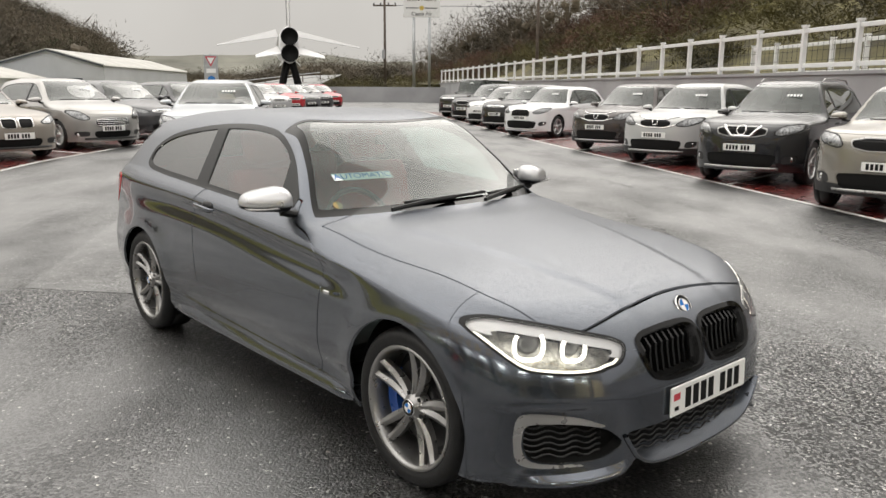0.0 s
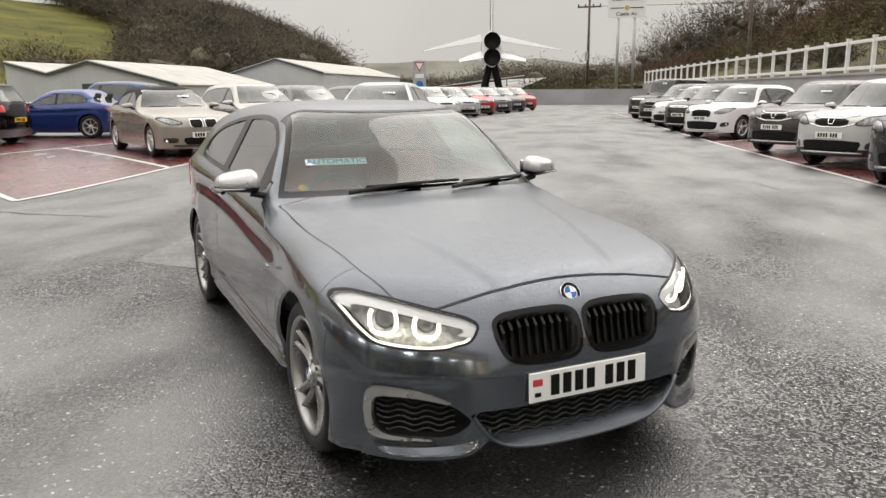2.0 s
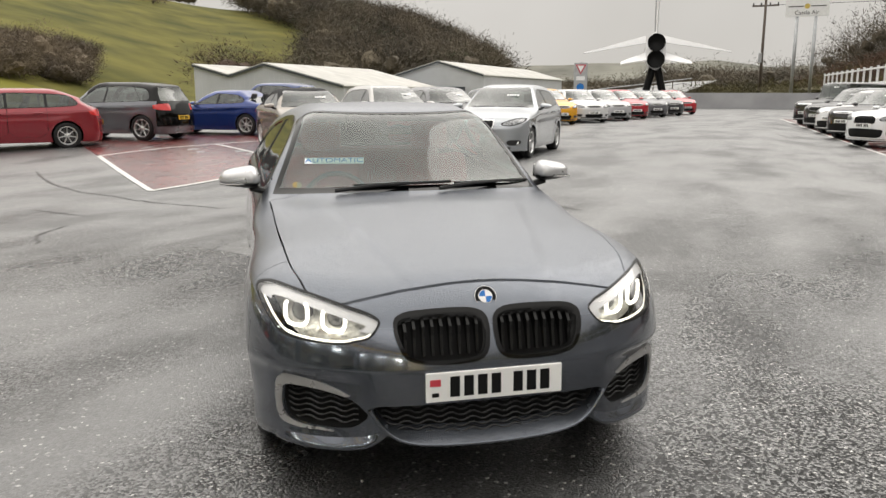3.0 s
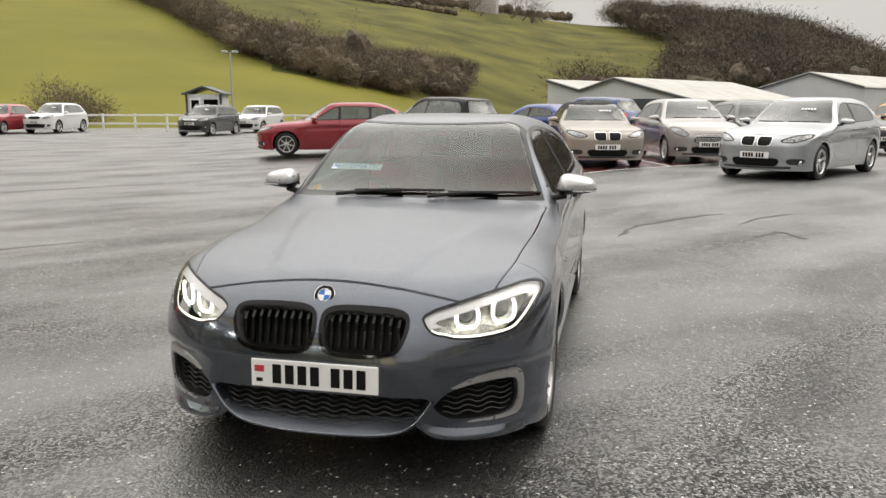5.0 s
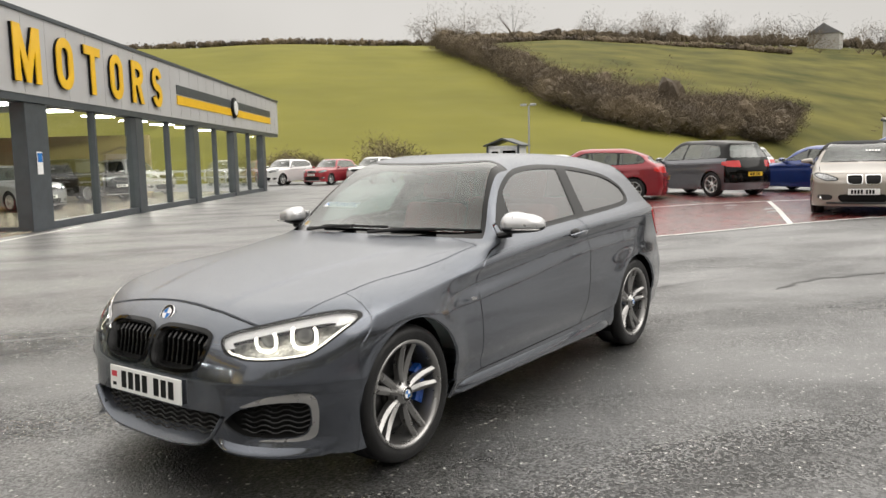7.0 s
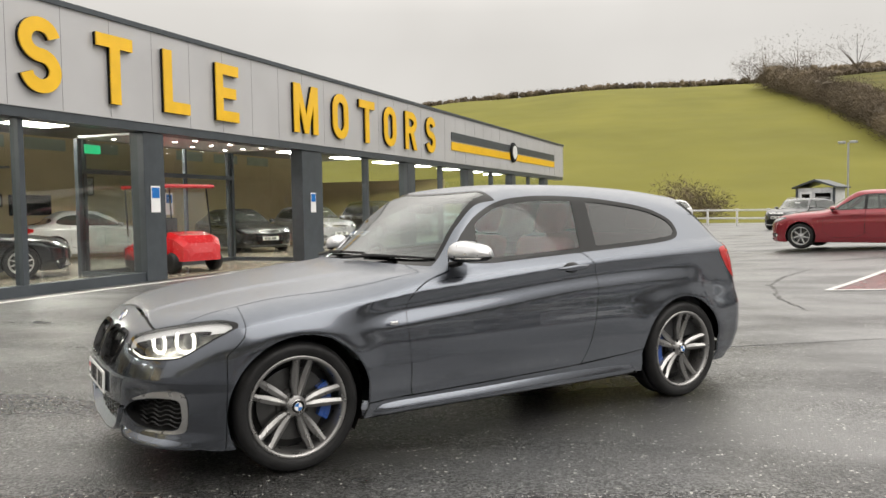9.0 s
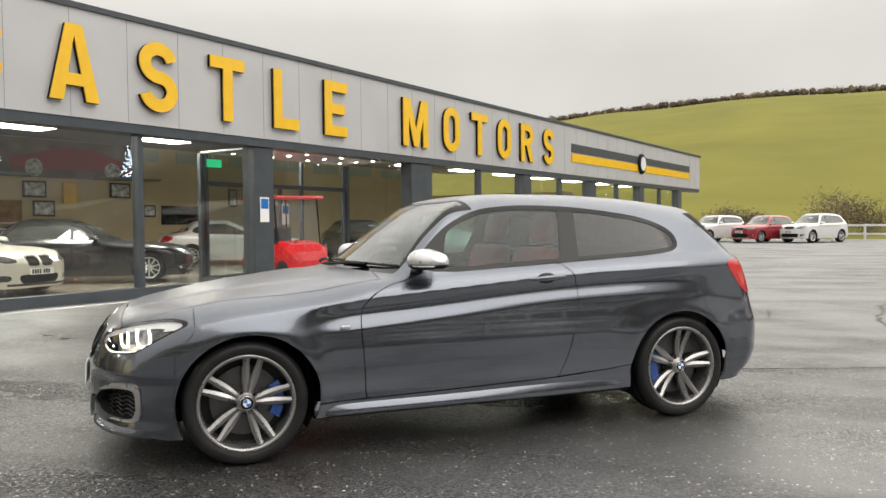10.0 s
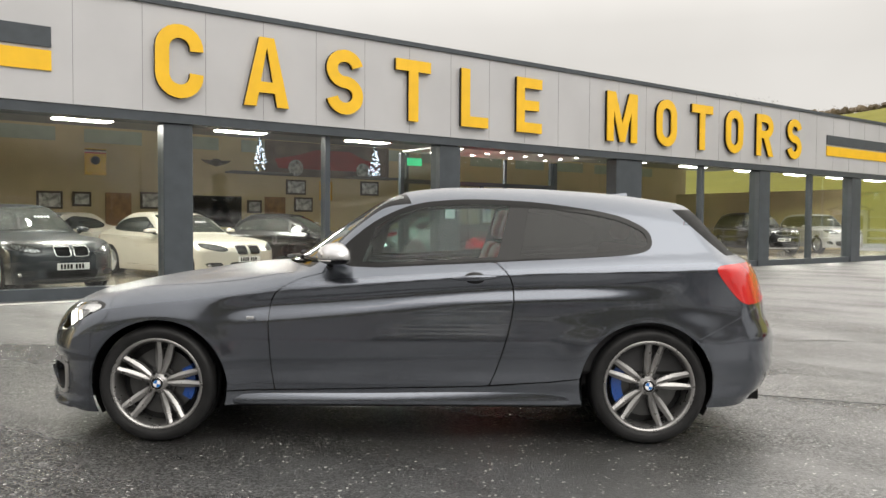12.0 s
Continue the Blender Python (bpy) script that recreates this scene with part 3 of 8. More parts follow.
def alloy_wheel(parent, m, R=0.318, rim=0.243, width=0.225, style="double", material=None, fine=True, caliper=None):
    """Tyre with rim, spokes, hub, disc and caliper; the wheel's face looks to +y."""
    seg = 64 if fine else 32
    hw = width / 2
    bm = bmesh.new()
    lathe(bm, [(rim - 0.004, hw - 0.012), (rim + 0.012, hw - 0.003), (rim + 0.035, hw + 0.003), (R - 0.022, hw - 0.002), (R - 0.007, hw - 0.016), (R, hw - 0.045), (R, hw - 0.075), (R - 0.006, hw - 0.077), (R - 0.006, hw - 0.084), (R, hw - 0.086), (R, -hw + 0.03), (R - 0.02, -hw), (rim, -hw)], seg, "y", m)
    tyre = part("wheel", bm, RUBBER, parent, smooth=True)
    mt = material or RIM_GREY
    bm = bmesh.new()
    lathe(bm, [(rim - 0.006, hw - 0.03), (rim + 0.002, hw - 0.010), (rim - 0.002, hw - 0.004), (rim - 0.012, hw - 0.006), (rim - 0.020, hw - 0.02), (rim - 0.024, hw - 0.05), (rim - 0.028, -hw + 0.03), (rim - 0.01, -hw)], seg, "y", m)
    part("rim", bm, mt, tyre, smooth=True)
    bm = bmesh.new()
    lathe(bm, [(rim * 0.30, hw - 0.105), (rim * 0.72, hw - 0.105), (rim * 0.72, hw - 0.125), (rim * 0.3, hw - 0.125)], seg, "y", m)
    lathe(bm, [(0.001, hw - 0.09), (rim * 0.33, hw - 0.09), (rim * 0.34, hw - 0.12)], seg, "y", m)
    part("brake_disc", bm, STEEL, tyre, smooth=False)
    bm = bmesh.new()
    lathe(bm, [(0.001, hw - 0.14), (rim * 0.99, hw - 0.14)], seg, "y", m)
    part("wheel_back", bm, BLACK, tyre)
    hubr = 0.060 if fine else 0.062
    bm = bmesh.new()
    lathe(bm, [(0.001, hw - 0.022), (0.034, hw - 0.022), (0.036, hw - 0.03), (hubr * 0.8, hw - 0.036), (hubr, hw - 0.055), (hubr, hw - 0.085)], 40, "y", m)
    part("hub", bm, mt, tyre, smooth=True)
    spec = {"double": (5, 2), "five": (5, 1), "ten": (10, 1), "star": (7, 1)}[style]
    for k in range(spec[0]):
        bm = bmesh.new()
        for arm in range(spec[1]):
            sg = (-1 if arm == 0 else 1) if spec[1] == 2 else 0
            w0, w1 = (0.0105, 0.0115) if spec[1] == 2 else (0.03, 0.022) if style == "five" else (0.016, 0.012)
            rows = []
            for i in range(9):
                t = i / 8
                r = 0.045 + (rim - 0.016 - 0.045) * t
                off = sg * (0.0085 + 0.0285 * t ** 0.85)
                w = w0 + (w1 - w0) * t + (0.006 * max(0, t - 0.85) / 0.15 if t > 0.85 else 0) + (0.0085 * math.sin(math.pi * t) if sg else 0)
                face = hw - 0.036 + 0.020 * t - 0.012 * math.sin(math.pi * t)
                dep = 0.045 - 0.015 * t
                if sg:
                    prof = [(-w, face - dep), (-w, face - 0.011), (-w * 0.12, face), (w * 0.12, face), (w, face - 0.011), (w, face - dep)]
                else:
                    prof = [(-w, face - dep), (-w, face - 0.012), (-w * 0.7, face), (0, face - 0.007), (w * 0.7, face), (w, face - 0.012), (w, face - dep)]
                rows.append([bm.verts.new((off + a, h, r)) for a, h in prof])
            for a, b in zip(rows, rows[1:]):
                for j in range(len(a) - 1):
                    bm.faces.new((a[j], a[j + 1], b[j + 1], b[j]))
        rot = Matrix.Rotation(2 * math.pi * k / spec[0], 4, "Y")
        bmesh.ops.transform(bm, matrix=m @ rot, verts=bm.verts[:])
        part("spoke", bm, mt, tyre)
        if fine:
            bm = bmesh.new()
            lathe(bm, [(0.001, 0.004), (0.0085, 0.004), (0.0095, 0)], 12, "y", m @ rot @ Matrix.Translation((0.0, hw - 0.040, -0.055)))
            part("wheel_bolt", bm, BLACK, tyre)
    if caliper:
        bm = bmesh.new()
        pts = []
        for i in range(9):
            a = math.radians(-30 + 60 * i / 8)
            pts.append((rim * 0.78 * math.cos(a), rim * 0.78 * math.sin(a), 0))
        for i in range(9):
            a = math.radians(30 - 60 * i / 8)
            pts.append((rim * 0.56 * math.cos(a), rim * 0.56 * math.sin(a), 0))
        prism(bm, pts, 0.05, m @ Matrix.Translation((0, hw - 0.068, 0)) @ Matrix.Rotation(caliper, 4, "Y") @ Matrix.Rotation(radians(90), 4, "X"))
        part("caliper", bm, BLUE_CAL, tyre, "blue brake caliper")
    return tyre


def mirror_loft(bm, z_lo, z_hi, k=1.0, m=None):
    """The wedge of a door mirror between two cuts across its height (0 bottom, 1 top)."""
    rows = []
    for i in range(15):
        t = i / 14
        e = max(0.04, (1 - abs(2 * t - 1) ** 5)) ** 0.5
        y = -0.105 + 0.235 * t
        a, b = (0.098 - 0.030 * t ** 2) * e * k, 0.050 * e * k
        top, bot = (0.078 - 0.034 * t ** 1.4) * e, -(0.046 - 0.016 * t) * e
        row = []
        for j in range(18):
            u = 2 * math.pi * j / 18
            c, q = math.cos(u), math.sin(u)
            c, q = math.copysign(abs(c) ** 0.75, c), math.copysign(abs(q) ** 0.8, q)
            z = (top * q if q > 0 else -bot * q)
            row.append(bm.verts.new(((a if c > 0 else b) * c - 0.045 * t, y, min(max(z, z_lo), z_hi))))
        rows.append(row)
    for r, n in zip(rows, rows[1:]):
        for j in range(18):
            bm.faces.new((r[j], r[(j + 1) % 18], n[(j + 1) % 18], n[j]))
    bm.faces.new(rows[0][::-1])
    bm.faces.new(rows[-1])
    bmesh.ops.recalc_face_normals(bm, faces=bm.faces[:])
    if m is not None:
        bmesh.ops.transform(bm, matrix=m, verts=bm.verts[:])


def door_mirror(parent, m, cap_mat, sign):
    """Mirror on its arm; local x forward, y outward."""
    bm = bmesh.new()
    mirror_loft(bm, -0.012, 0.2, 1.0, m)
    cap = part("mirror", bm, cap_mat, parent, "", True)
    bm = bmesh.new()
    mirror_loft(bm, -0.2, -0.013, 0.97, m)
    tube(bm, [m @ Vector(p) for p in ((0.02, -0.05, -0.040), (0.03, -0.11, -0.052), (0.045, -0.19, -0.066))], 0.019, 8)
    part("mirror_foot", bm, BLACK, cap, smooth=False)
    bm = bmesh.new()
    tube(bm, [m @ Vector((0.098 * math.cos(a) ** 0.6 - 0.03, 0.015 + 0.112 * math.sin(a), -0.016)) for a in np.linspace(-0.5, 1.45, 10)], 0.005, 6)
    part("mirror_indicator", bm, SATIN, cap, smooth=True)
    bm = bevelled(-0.073, -0.068, -0.085, 0.085, -0.03, 0.042, 0.002, 1, m)
    part("mirror_glass", bm, CHROME, cap)
    return cap


def seat(parent, x, y, material, rear=False):
    w = 0.25 if not rear else 0.62
    c = part("seat", bevelled(x - 0.25, x + 0.27, y - w, y + w, 0.36, 0.52, 0.05, 3), material, parent, smooth=True)
    m = Matrix.Translation((x - 0.27, y, 0.46)) @ Matrix.Rotation(radians(-18), 4, "Y")
    part("backrest", bevelled(-0.07, 0.06, -w, w, 0, 0.62, 0.05, 3, m), material, c, smooth=True)
    for s in ((0,) if not rear else (-0.36, 0.36)):
        part("headrest", bevelled(-0.05, 0.05, s - 0.13, s + 0.13, 0.65, 0.85, 0.045, 3, m), material, c, smooth=True)
    return c


def grille_mesh(parent, name, y0, y1, z0, z1, x, bow, material, pitch=0.045, row=0.03):
    """Waved bars with upright ties of a honeycomb grille."""
    z, k = z0 + row / 2, 0
    while z < z1:
        bm = bmesh.new()
        pts, y, i = [], y0, 0
        while y < y1:
            zz = z + (0.006 if (i // 2) % 2 == 0 else -0.006)
            pts.append((x - bow * abs(y) ** 3.3, y, zz))
            y += pitch / 2 if i % 2 else pitch / 3
            i += 1
        tube(bm, pts, 0.0035, 5)
        part(name, bm, material, parent)
        z += row
        k += 1


def hero_car():
    P = HERO
    field = body_field(P)

    def nose_x(y, z):
        """Where the nose lies at a given breadth and height."""
        lo, hi = 1.0, 2.4
        for _ in range(40):
            mid = (lo + hi) / 2
            lo, hi = (mid, hi) if float(field(np.array([mid]), np.array([y]), np.array([z]))[0]) < 0 else (lo, mid)
        return lo
    car = base("hatchback_car", pose(-0.377, 4.408, 0.02, 0, 0, -48.95), "dark grey metallic three-door hatchback beaded with rain on wet asphalt", "car")
    M = shell(P, 360, 260)

    def XYZ(M):
        return M[0][:, 0], M[0][:, 1], M[0][:, 2]
    # lower edge and wheel openings
    x, y, z = XYZ(M)

    def front_low(yy):
        """Height of the bumper's lower edge over its breadth."""
        return curve([(0.0, 0.166), (0.26, 0.182), (0.34, 0.201), (0.388, 0.232), (0.42, 0.208), (0.484, 0.180), (0.56, 0.168), (0.70, 0.162), (0.79, 0.162), (0.9, 0.150)], np.abs(yy))
    low = curve([(-2.3, 0.30), (-2.05, 0.24), (-1.82, 0.183), (-1.7, 0.178), (-0.9, 0.195), (0.9, 0.182), (1.6, 0.15), (1.75, 0.148), (2.2, 0.15)], x)
    low = low + (front_low(y) - low) * sstep(1.72, 1.82, x)
    _, M = split(M, z - low)
    for ax in (P["axle"], -P["axle"]):
        x, y, z = XYZ(M)
        d = np.maximum(np.hypot((x - ax * 0.988) / 1.05, z - P["hub"]) - P["arch"], 0.45 - np.abs(y))
        _, M = split(M, d)
    # side windows
    x, y, z = XYZ(M)
    dlo = soft([(0.47, 0.918), (-0.50, 0.968), (-1.24, 1.008), (-1.365, 1.045), (-1.36, 1.15), (-1.18, 1.24), (-0.75, 1.304), (-0.35, 1.321), (-0.04, 1.294), (0.205, 1.178)], 2)
    d = np.maximum(outline(x, z, dlo), 0.4 - np.abs(y))
    W, M = split(M, d)
    x, y, z = XYZ(W)
    inset = outline(x, z, dlo) + 0.026
    post = x - (-0.555 + 0.28 * (1.15 - z))
    G, W = split(W, np.maximum(inset, -(post - 0.0)))
    x, y, z = XYZ(G)
    tri, G = split(G, -(x - 0.24 + 0.35 * (z - 0.95)))
    for s, nm in ((1, "door_window"), (-1, "door_window")):
        a, _ = split(G, -side_sign(G[0][:, 1]) * s * 1.0)
        skin(nm, a, GLASS_D, car, 0.004, -0.004)
    x, y, z = XYZ(W)
    inset = outline(x, z, dlo) + 0.026
    Q, W = split(W, np.maximum(inset, x - (-0.67 + 0.22 * (1.15 - z))))
    for s in (1, -1):
        a, _ = split(Q, -side_sign(Q[0][:, 1]) * s)
        skin("quarter_window", a, GLASS_P, car, 0.004, -0.004, "dark tinted rear side window")
    skin("window_trim", W, GLOSS_BLACK, car, 0.012, 0.002, "gloss black window surround")
    for s in (1, -1):
        a, _ = split(tri, -side_sign(tri[0][:, 1]) * s)
        skin("mirror_base", a, GLOSS_BLACK, car, 0.01)
    # windscreen
    x, y, z = XYZ(M)
    xe = x + P["bow"] * y * y
    wid = np.abs(y) - (0.730 - 0.46 * (z - 0.93))
    d = np.maximum(np.maximum(xe - 0.745, 0.10 - xe), np.maximum(wid, 0.9 - z))
    S, M = split(M, d)
    x, y, z = XYZ(S)
    xe = x + P["bow"] * y * y
    d = np.maximum(np.maximum(xe - 0.69, 0.125 - xe), np.abs(y) - (0.706 - 0.46 * (z - 0.93)))
    S, B = split(S, d)
    skin("windscreen", S, GLASS_S, car, 0.004, -0.003, "rain-misted windscreen")
    skin("windscreen_trim", B, GLOSS_BLACK, car, 0.012, -0.001)
    # rear window
    x, y, z = XYZ(M)
    d = np.maximum(np.maximum(1.01 - z, z - 1.265), np.maximum(np.abs(y) - 0.82, x - curve(P["tail"], z) - 0.215))
    S, M = split(M, d)
    S, Q = split(S, np.abs(S[0][:, 1]) - (0.60 - 0.40 * (S[0][:, 2] - 1.0)))
    for s in (1, -1):
        a, _ = split(Q, -side_sign(Q[0][:, 1]) * s)
        skin("rear_pillar_trim", a, INK, car, 0.01, 0.0)
    skin("rear_window", S, GLASS_P, car, 0.006, -0.003)
    # tail lamps
    x, y, z = XYZ(M)
    tail = soft([(-1.685, 0.935), (-1.73, 0.966), (-2.4, 0.975), (-2.4, 0.80), (-1.95, 0.745), (-1.84, 0.745)], 2)
    d = np.maximum(outline(x, z, tail), 0.40 - np.abs(y))
    S, M = split(M, d)
    for s in (1, -1):
        a, _ = split(S, -side_sign(S[0][:, 1]) * s)
        lamp = skin("tail_lamp", a, TAIL_RED, car, 0.012, 0.004, "red tail lamp")
    # head lamps
    x, y, z = XYZ(M)
    hl = soft([(0.398, 0.645), (0.425, 0.603), (0.455, 0.580), (0.500, 0.573), (0.525, 0.564), (0.60, 0.560), (0.70, 0.566), (0.757, 0.578), (0.80, 0.627), (0.842, 0.705), (0.820, 0.732), (0.775, 0.744), (0.735, 0.741), (0.617, 0.717), (0.50, 0.686), (0.44, 0.670)], 1)
    dh = np.maximum(outline(np.abs(y), z, hl), 1.3 - x)
    S, M = split(M, dh)
    x, y, z = XYZ(S)
    dh = outline(np.abs(y), z, hl)
    L, R = split(S, dh + 0.008)
    for s in (1, -1):
        bezel, _ = split(R, -side_sign(R[0][:, 1]) * s)
        lens, _ = split(L, -side_sign(L[0][:, 1]) * s)
        lamp = skin("headlamp", lens, GLASS_L, car, 0.002, 0.001, "lit headlamp with twin glowing rings")
        skin("headlamp_seal", bezel, BLACK, lamp, 0.02, -0.001)
        back = skin("lamp_housing", lens, LAMP_IN, lamp, 0, -0.09)
        # light guide along the upper and lower edge
        xl, yl, zl = XYZ(lens)
        cv = compact(lens)[0]
        dd = outline(np.abs(yl), zl, hl)
        brow = lambda q: -(q[0][:, 2] - (0.618 + 0.24 * (np.abs(q[0][:, 1]) - 0.5)))
        upper, lower = split(lens, brow(lens))
        upper, _ = split(upper, -(outline(np.abs(upper[0][:, 1]), upper[0][:, 2], hl) + 0.040))
        lower, _ = split(lower, -(outline(np.abs(lower[0][:, 1]), lower[0][:, 2], hl) + 0.017))
        skin("light_guide", lower, LED_SOFT, lamp, 0, -0.022)
        skin("upper_bezel", upper, LAMP_RIM, lamp, 0, -0.014)
        for (cy, cz, rr) in ((0.692, 0.645, 0.050), (0.562, 0.630, 0.044)):
            near = np.argmin((cv[:, 1] * s - cy) ** 2 + (cv[:, 2] - cz) ** 2)
            cx = cv[near, 0] - 0.052
            m = Matrix.Translation((cx, s * cy, cz)) @ Matrix.Rotation(radians(s * (24 if cy < 0.6 else 38)), 4, "Z")
            bm = bmesh.new()
            pts = [(0, rr * math.copysign(abs(math.cos(a)) ** 0.7, math.cos(a)), rr * math.copysign(abs(math.sin(a)) ** 0.7, math.sin(a))) for a in np.linspace(radians(-222), radians(42), 26)]
            tube(bm, pts, 0.0075, 8)
            bmesh.ops.transform(bm, matrix=m, verts=bm.verts[:])
            part("light_ring", bm, LED, lamp, "glowing ring", True)
            bm = bmesh.new()
            lathe(bm, [(0.0005, -0.012), (rr * 0.45, -0.015), (rr * 0.75, -0.024), (rr * 0.85, -0.05)], 28, "x", m)
            part("projector", bm, STEEL, lamp, smooth=True)
    # kidney openings
    kid = soft([(0.006, 0.60), (0.016, 0.530), (0.048, 0.496), (0.15, 0.489), (0.265, 0.494), (0.330, 0.515), (0.362, 0.595), (0.360, 0.648), (0.315, 0.669), (0.19, 0.676), (0.06, 0.674), (0.012, 0.652)], 2)
    x, y, z = XYZ(M)
    S, M = split(M, np.maximum(outline(np.abs(y), z, kid), 1.5 - x))
    x, y, z = XYZ(S)
    hole, frame_ = split(S, outline(np.abs(y), z, kid) + 0.014)
    for s in (1, -1):
        fr, _ = split(frame_, -side_sign(frame_[0][:, 1]) * s)
        g = skin("kidney_grille", fr, GLOSS_BLACK, car, 0.05, 0.008, "gloss black kidney grille")
        hb, _ = split(hole, -side_sign(hole[0][:, 1]) * s)
        skin("grille_back", hb, INK, g, -0.05, -0.055)
        for i in range(9):
            yy = 0.050 + 0.0335 * i
            zb_, zt = 0.512, 0.656 - 0.25 * max(0.0, yy - 0.26)
            bm = bmesh.new()
            pts = [(nose_x(yy, q) - back, yy * s, q) for q, back in ((zb_, 0.050), ((zb_ + zt) / 2, 0.040), (zt - 0.038, 0.026), (zt - 0.012, 0.034), (zt, 0.060))]
            for (a, b) in zip(pts, pts[1:]):
                vs = [bm.verts.new((p[0] + ox, p[1] + oy, p[2])) for p in (a, b) for ox, oy in ((0.012, -0.0055), (0.012, 0.0055), (-0.03, 0.0055), (-0.03, -0.0055))]
                for q in ((0, 1, 5, 4), (1, 2, 6, 5), (2, 3, 7, 6), (3, 0, 4, 7)):
                    bm.faces.new([vs[j] for j in q])
            part("grille_slat", bm, SLAT, g)
    # lower grille
    lg = soft([(-0.456, 0.335), (-0.392, 0.247), (-0.342, 0.211), (-0.27, 0.191), (-0.14, 0.180), (0.0, 0.176), (0.14, 0.180), (0.27, 0.191), (0.342, 0.211), (0.392, 0.247), (0.456, 0.335), (0.41, 0.346), (-0.41, 0.346)], 1)
    x, y, z = XYZ(M)
    S, M = split(M, np.maximum(outline(y, z, lg), 1.5 - x))
    g = skin("lower_grille", S, INK, car, -0.069, -0.07, "black honeycomb lower grille")
    grille_mesh(g, "grille_bar", -0.41, 0.41, 0.205, 0.345, 2.066, 0.56, MESH_BLACK, 0.05, 0.022)
    # side intakes with satin frames
    frame_o = soft([(0.505, 0.368), (0.60, 0.410), (0.70, 0.427), (0.752, 0.427), (0.772, 0.405), (0.779, 0.345), (0.772, 0.262), (0.755, 0.232), (0.70, 0.224), (0.56, 0.227), (0.56, 0.233), (0.70, 0.236), (0.740, 0.252), (0.759, 0.300), (0.756, 0.372), (0.738, 0.392), (0.64, 0.392), (0.525, 0.370)], 1)
    intake = soft([(0.455, 0.303), (0.49, 0.343), (0.525, 0.366), (0.64, 0.389), (0.735, 0.389), (0.752, 0.370), (0.755, 0.302), (0.738, 0.256), (0.70, 0.239), (0.56, 0.238), (0.51, 0.252)], 1)
    x, y, z = XYZ(M)
    S, M = split(M, np.maximum(outline(np.abs(y), z, frame_o), 1.5 - x))
    for s in (1, -1):
        a, _ = split(S, -side_sign(S[0][:, 1]) * s)
        skin("intake_frame", a, SATIN, car, 0.03, 0.008, "satin silver intake surround")
    x, y, z = XYZ(M)
    S, M = split(M, np.maximum(outline(np.abs(y), z, intake), 1.5 - x))
    for s in (1, -1):
        a, _ = split(S, -side_sign(S[0][:, 1]) * s)
        g = skin("side_intake", a, INK, car, -0.059, -0.06, "black side intake")
        lo, hi = (0.48, 0.755) if s > 0 else (-0.755, -0.48)
        grille_mesh(g, "grille_bar", lo, hi, 0.245, 0.385, 2.045, 0.56, MESH_BLACK, 0.05, 0.022)
    # inner dark skin behind the joints
    inner = M
    x, y, z = XYZ(inner)
    _, inner = split(inner, -(z - curve(P["belt"], x) + 0.03))
    # joints between the panels
    door = run([(0.44, 0.905), (0.60, 0.865), (0.71, 0.79), (0.735, 0.68), (0.722, 0.50), (0.705, 0.272), (0.69, 0.266), (-0.455, 0.292), (-0.475, 0.30), (-0.575, 0.60), (-0.605, 0.80), (-0.575, 0.90), (-0.505, 0.965)], 2)
    dpoly = list(door) + [(0.0, 1.03), (0.40, 1.0)]

    def hood_d(x, y, z):
        hs = curve([(0.5, 0.755), (0.72, 0.742), (0.95, 0.735), (1.30, 0.722), (1.62, 0.70), (1.78, 0.665), (2.0, 0.60)], x)
        return np.maximum(np.maximum(np.abs(y) - hs, 0.60 - x), np.maximum(0.55 - z, (0.748 - 0.20 * y * y) - z))
    hood, M = joint(M, hood_d, 0.0038)
    skin("bonnet", hood, GREY_PAINT, car, 0.014)
    doors = {}
    D, M = joint(M, lambda x, y, z: np.maximum(outline(x, z, dpoly), 0.5 - np.abs(y)), 0.0038)
    for s in (1, -1):
        a, _ = split(D, -side_sign(D[0][:, 1]) * s)
        doors[s] = skin("door", a, GREY_PAINT, car, 0.014)
    sill_line = [(1.4, 0.0), (1.4, 0.25), (0.70, 0.268), (-0.455, 0.295), (-0.80, 0.318), (-1.1, 0.36), (-1.1, 0.0)]
    S, M = joint(M, lambda x, y, z: np.maximum(outline(x, z, sill_line), 0.4 - np.abs(y)), 0.0045)
    skin("sill_panel", S, GREY_PAINT, car, 0.01)
    bump_f = [(3.0, 0.0), (3.0, 0.95), (1.585, 0.95), (1.585, 0.70), (1.60, 0.66), (1.68, 0.585), (1.70, 0.0)]
    S, M = joint(M, lambda x, y, z: np.maximum(outline(x, z, bump_f), 1.3 - x), 0.002)
    skin("front_bumper", S, GREY_PAINT, car, 0.012)
    bump_r = [(-3.0, 0.0), (-3.0, 0.80), (-1.95, 0.735), (-1.60, 0.56), (-1.60, 0.0)]
    S, M = joint(M, lambda x, y, z: np.maximum(outline(x, z, bump_r), x + 1.45), 0.002)
    skin("rear_bumper", S, GREY_PAINT, car, 0.012)
    S, M = joint(M, lambda x, y, z: np.maximum(np.hypot((x + 1.60) / 1.15, z - 0.86) - 0.078, y + 0.4), 0.0025)
    skin("fuel_flap", S, GREY_PAINT, car, 0.01)
    S, M = joint(M, lambda x, y, z: np.maximum(x + 1.655 - (1.345 - z) * 0.6, 1.18 - z), 0.0025)
    skin("roof_spoiler", S, GREY_PAINT, car, 0.02)
    skin("body", M, GREY_PAINT, car, 0.016)
    skin("inner_shell", inner, INK, car, 0, -0.014)
    # underside
    bm = bmesh.new()
    box(bm, -2.05, 1.95, -0.55, 0.55, 0.17, 0.24)
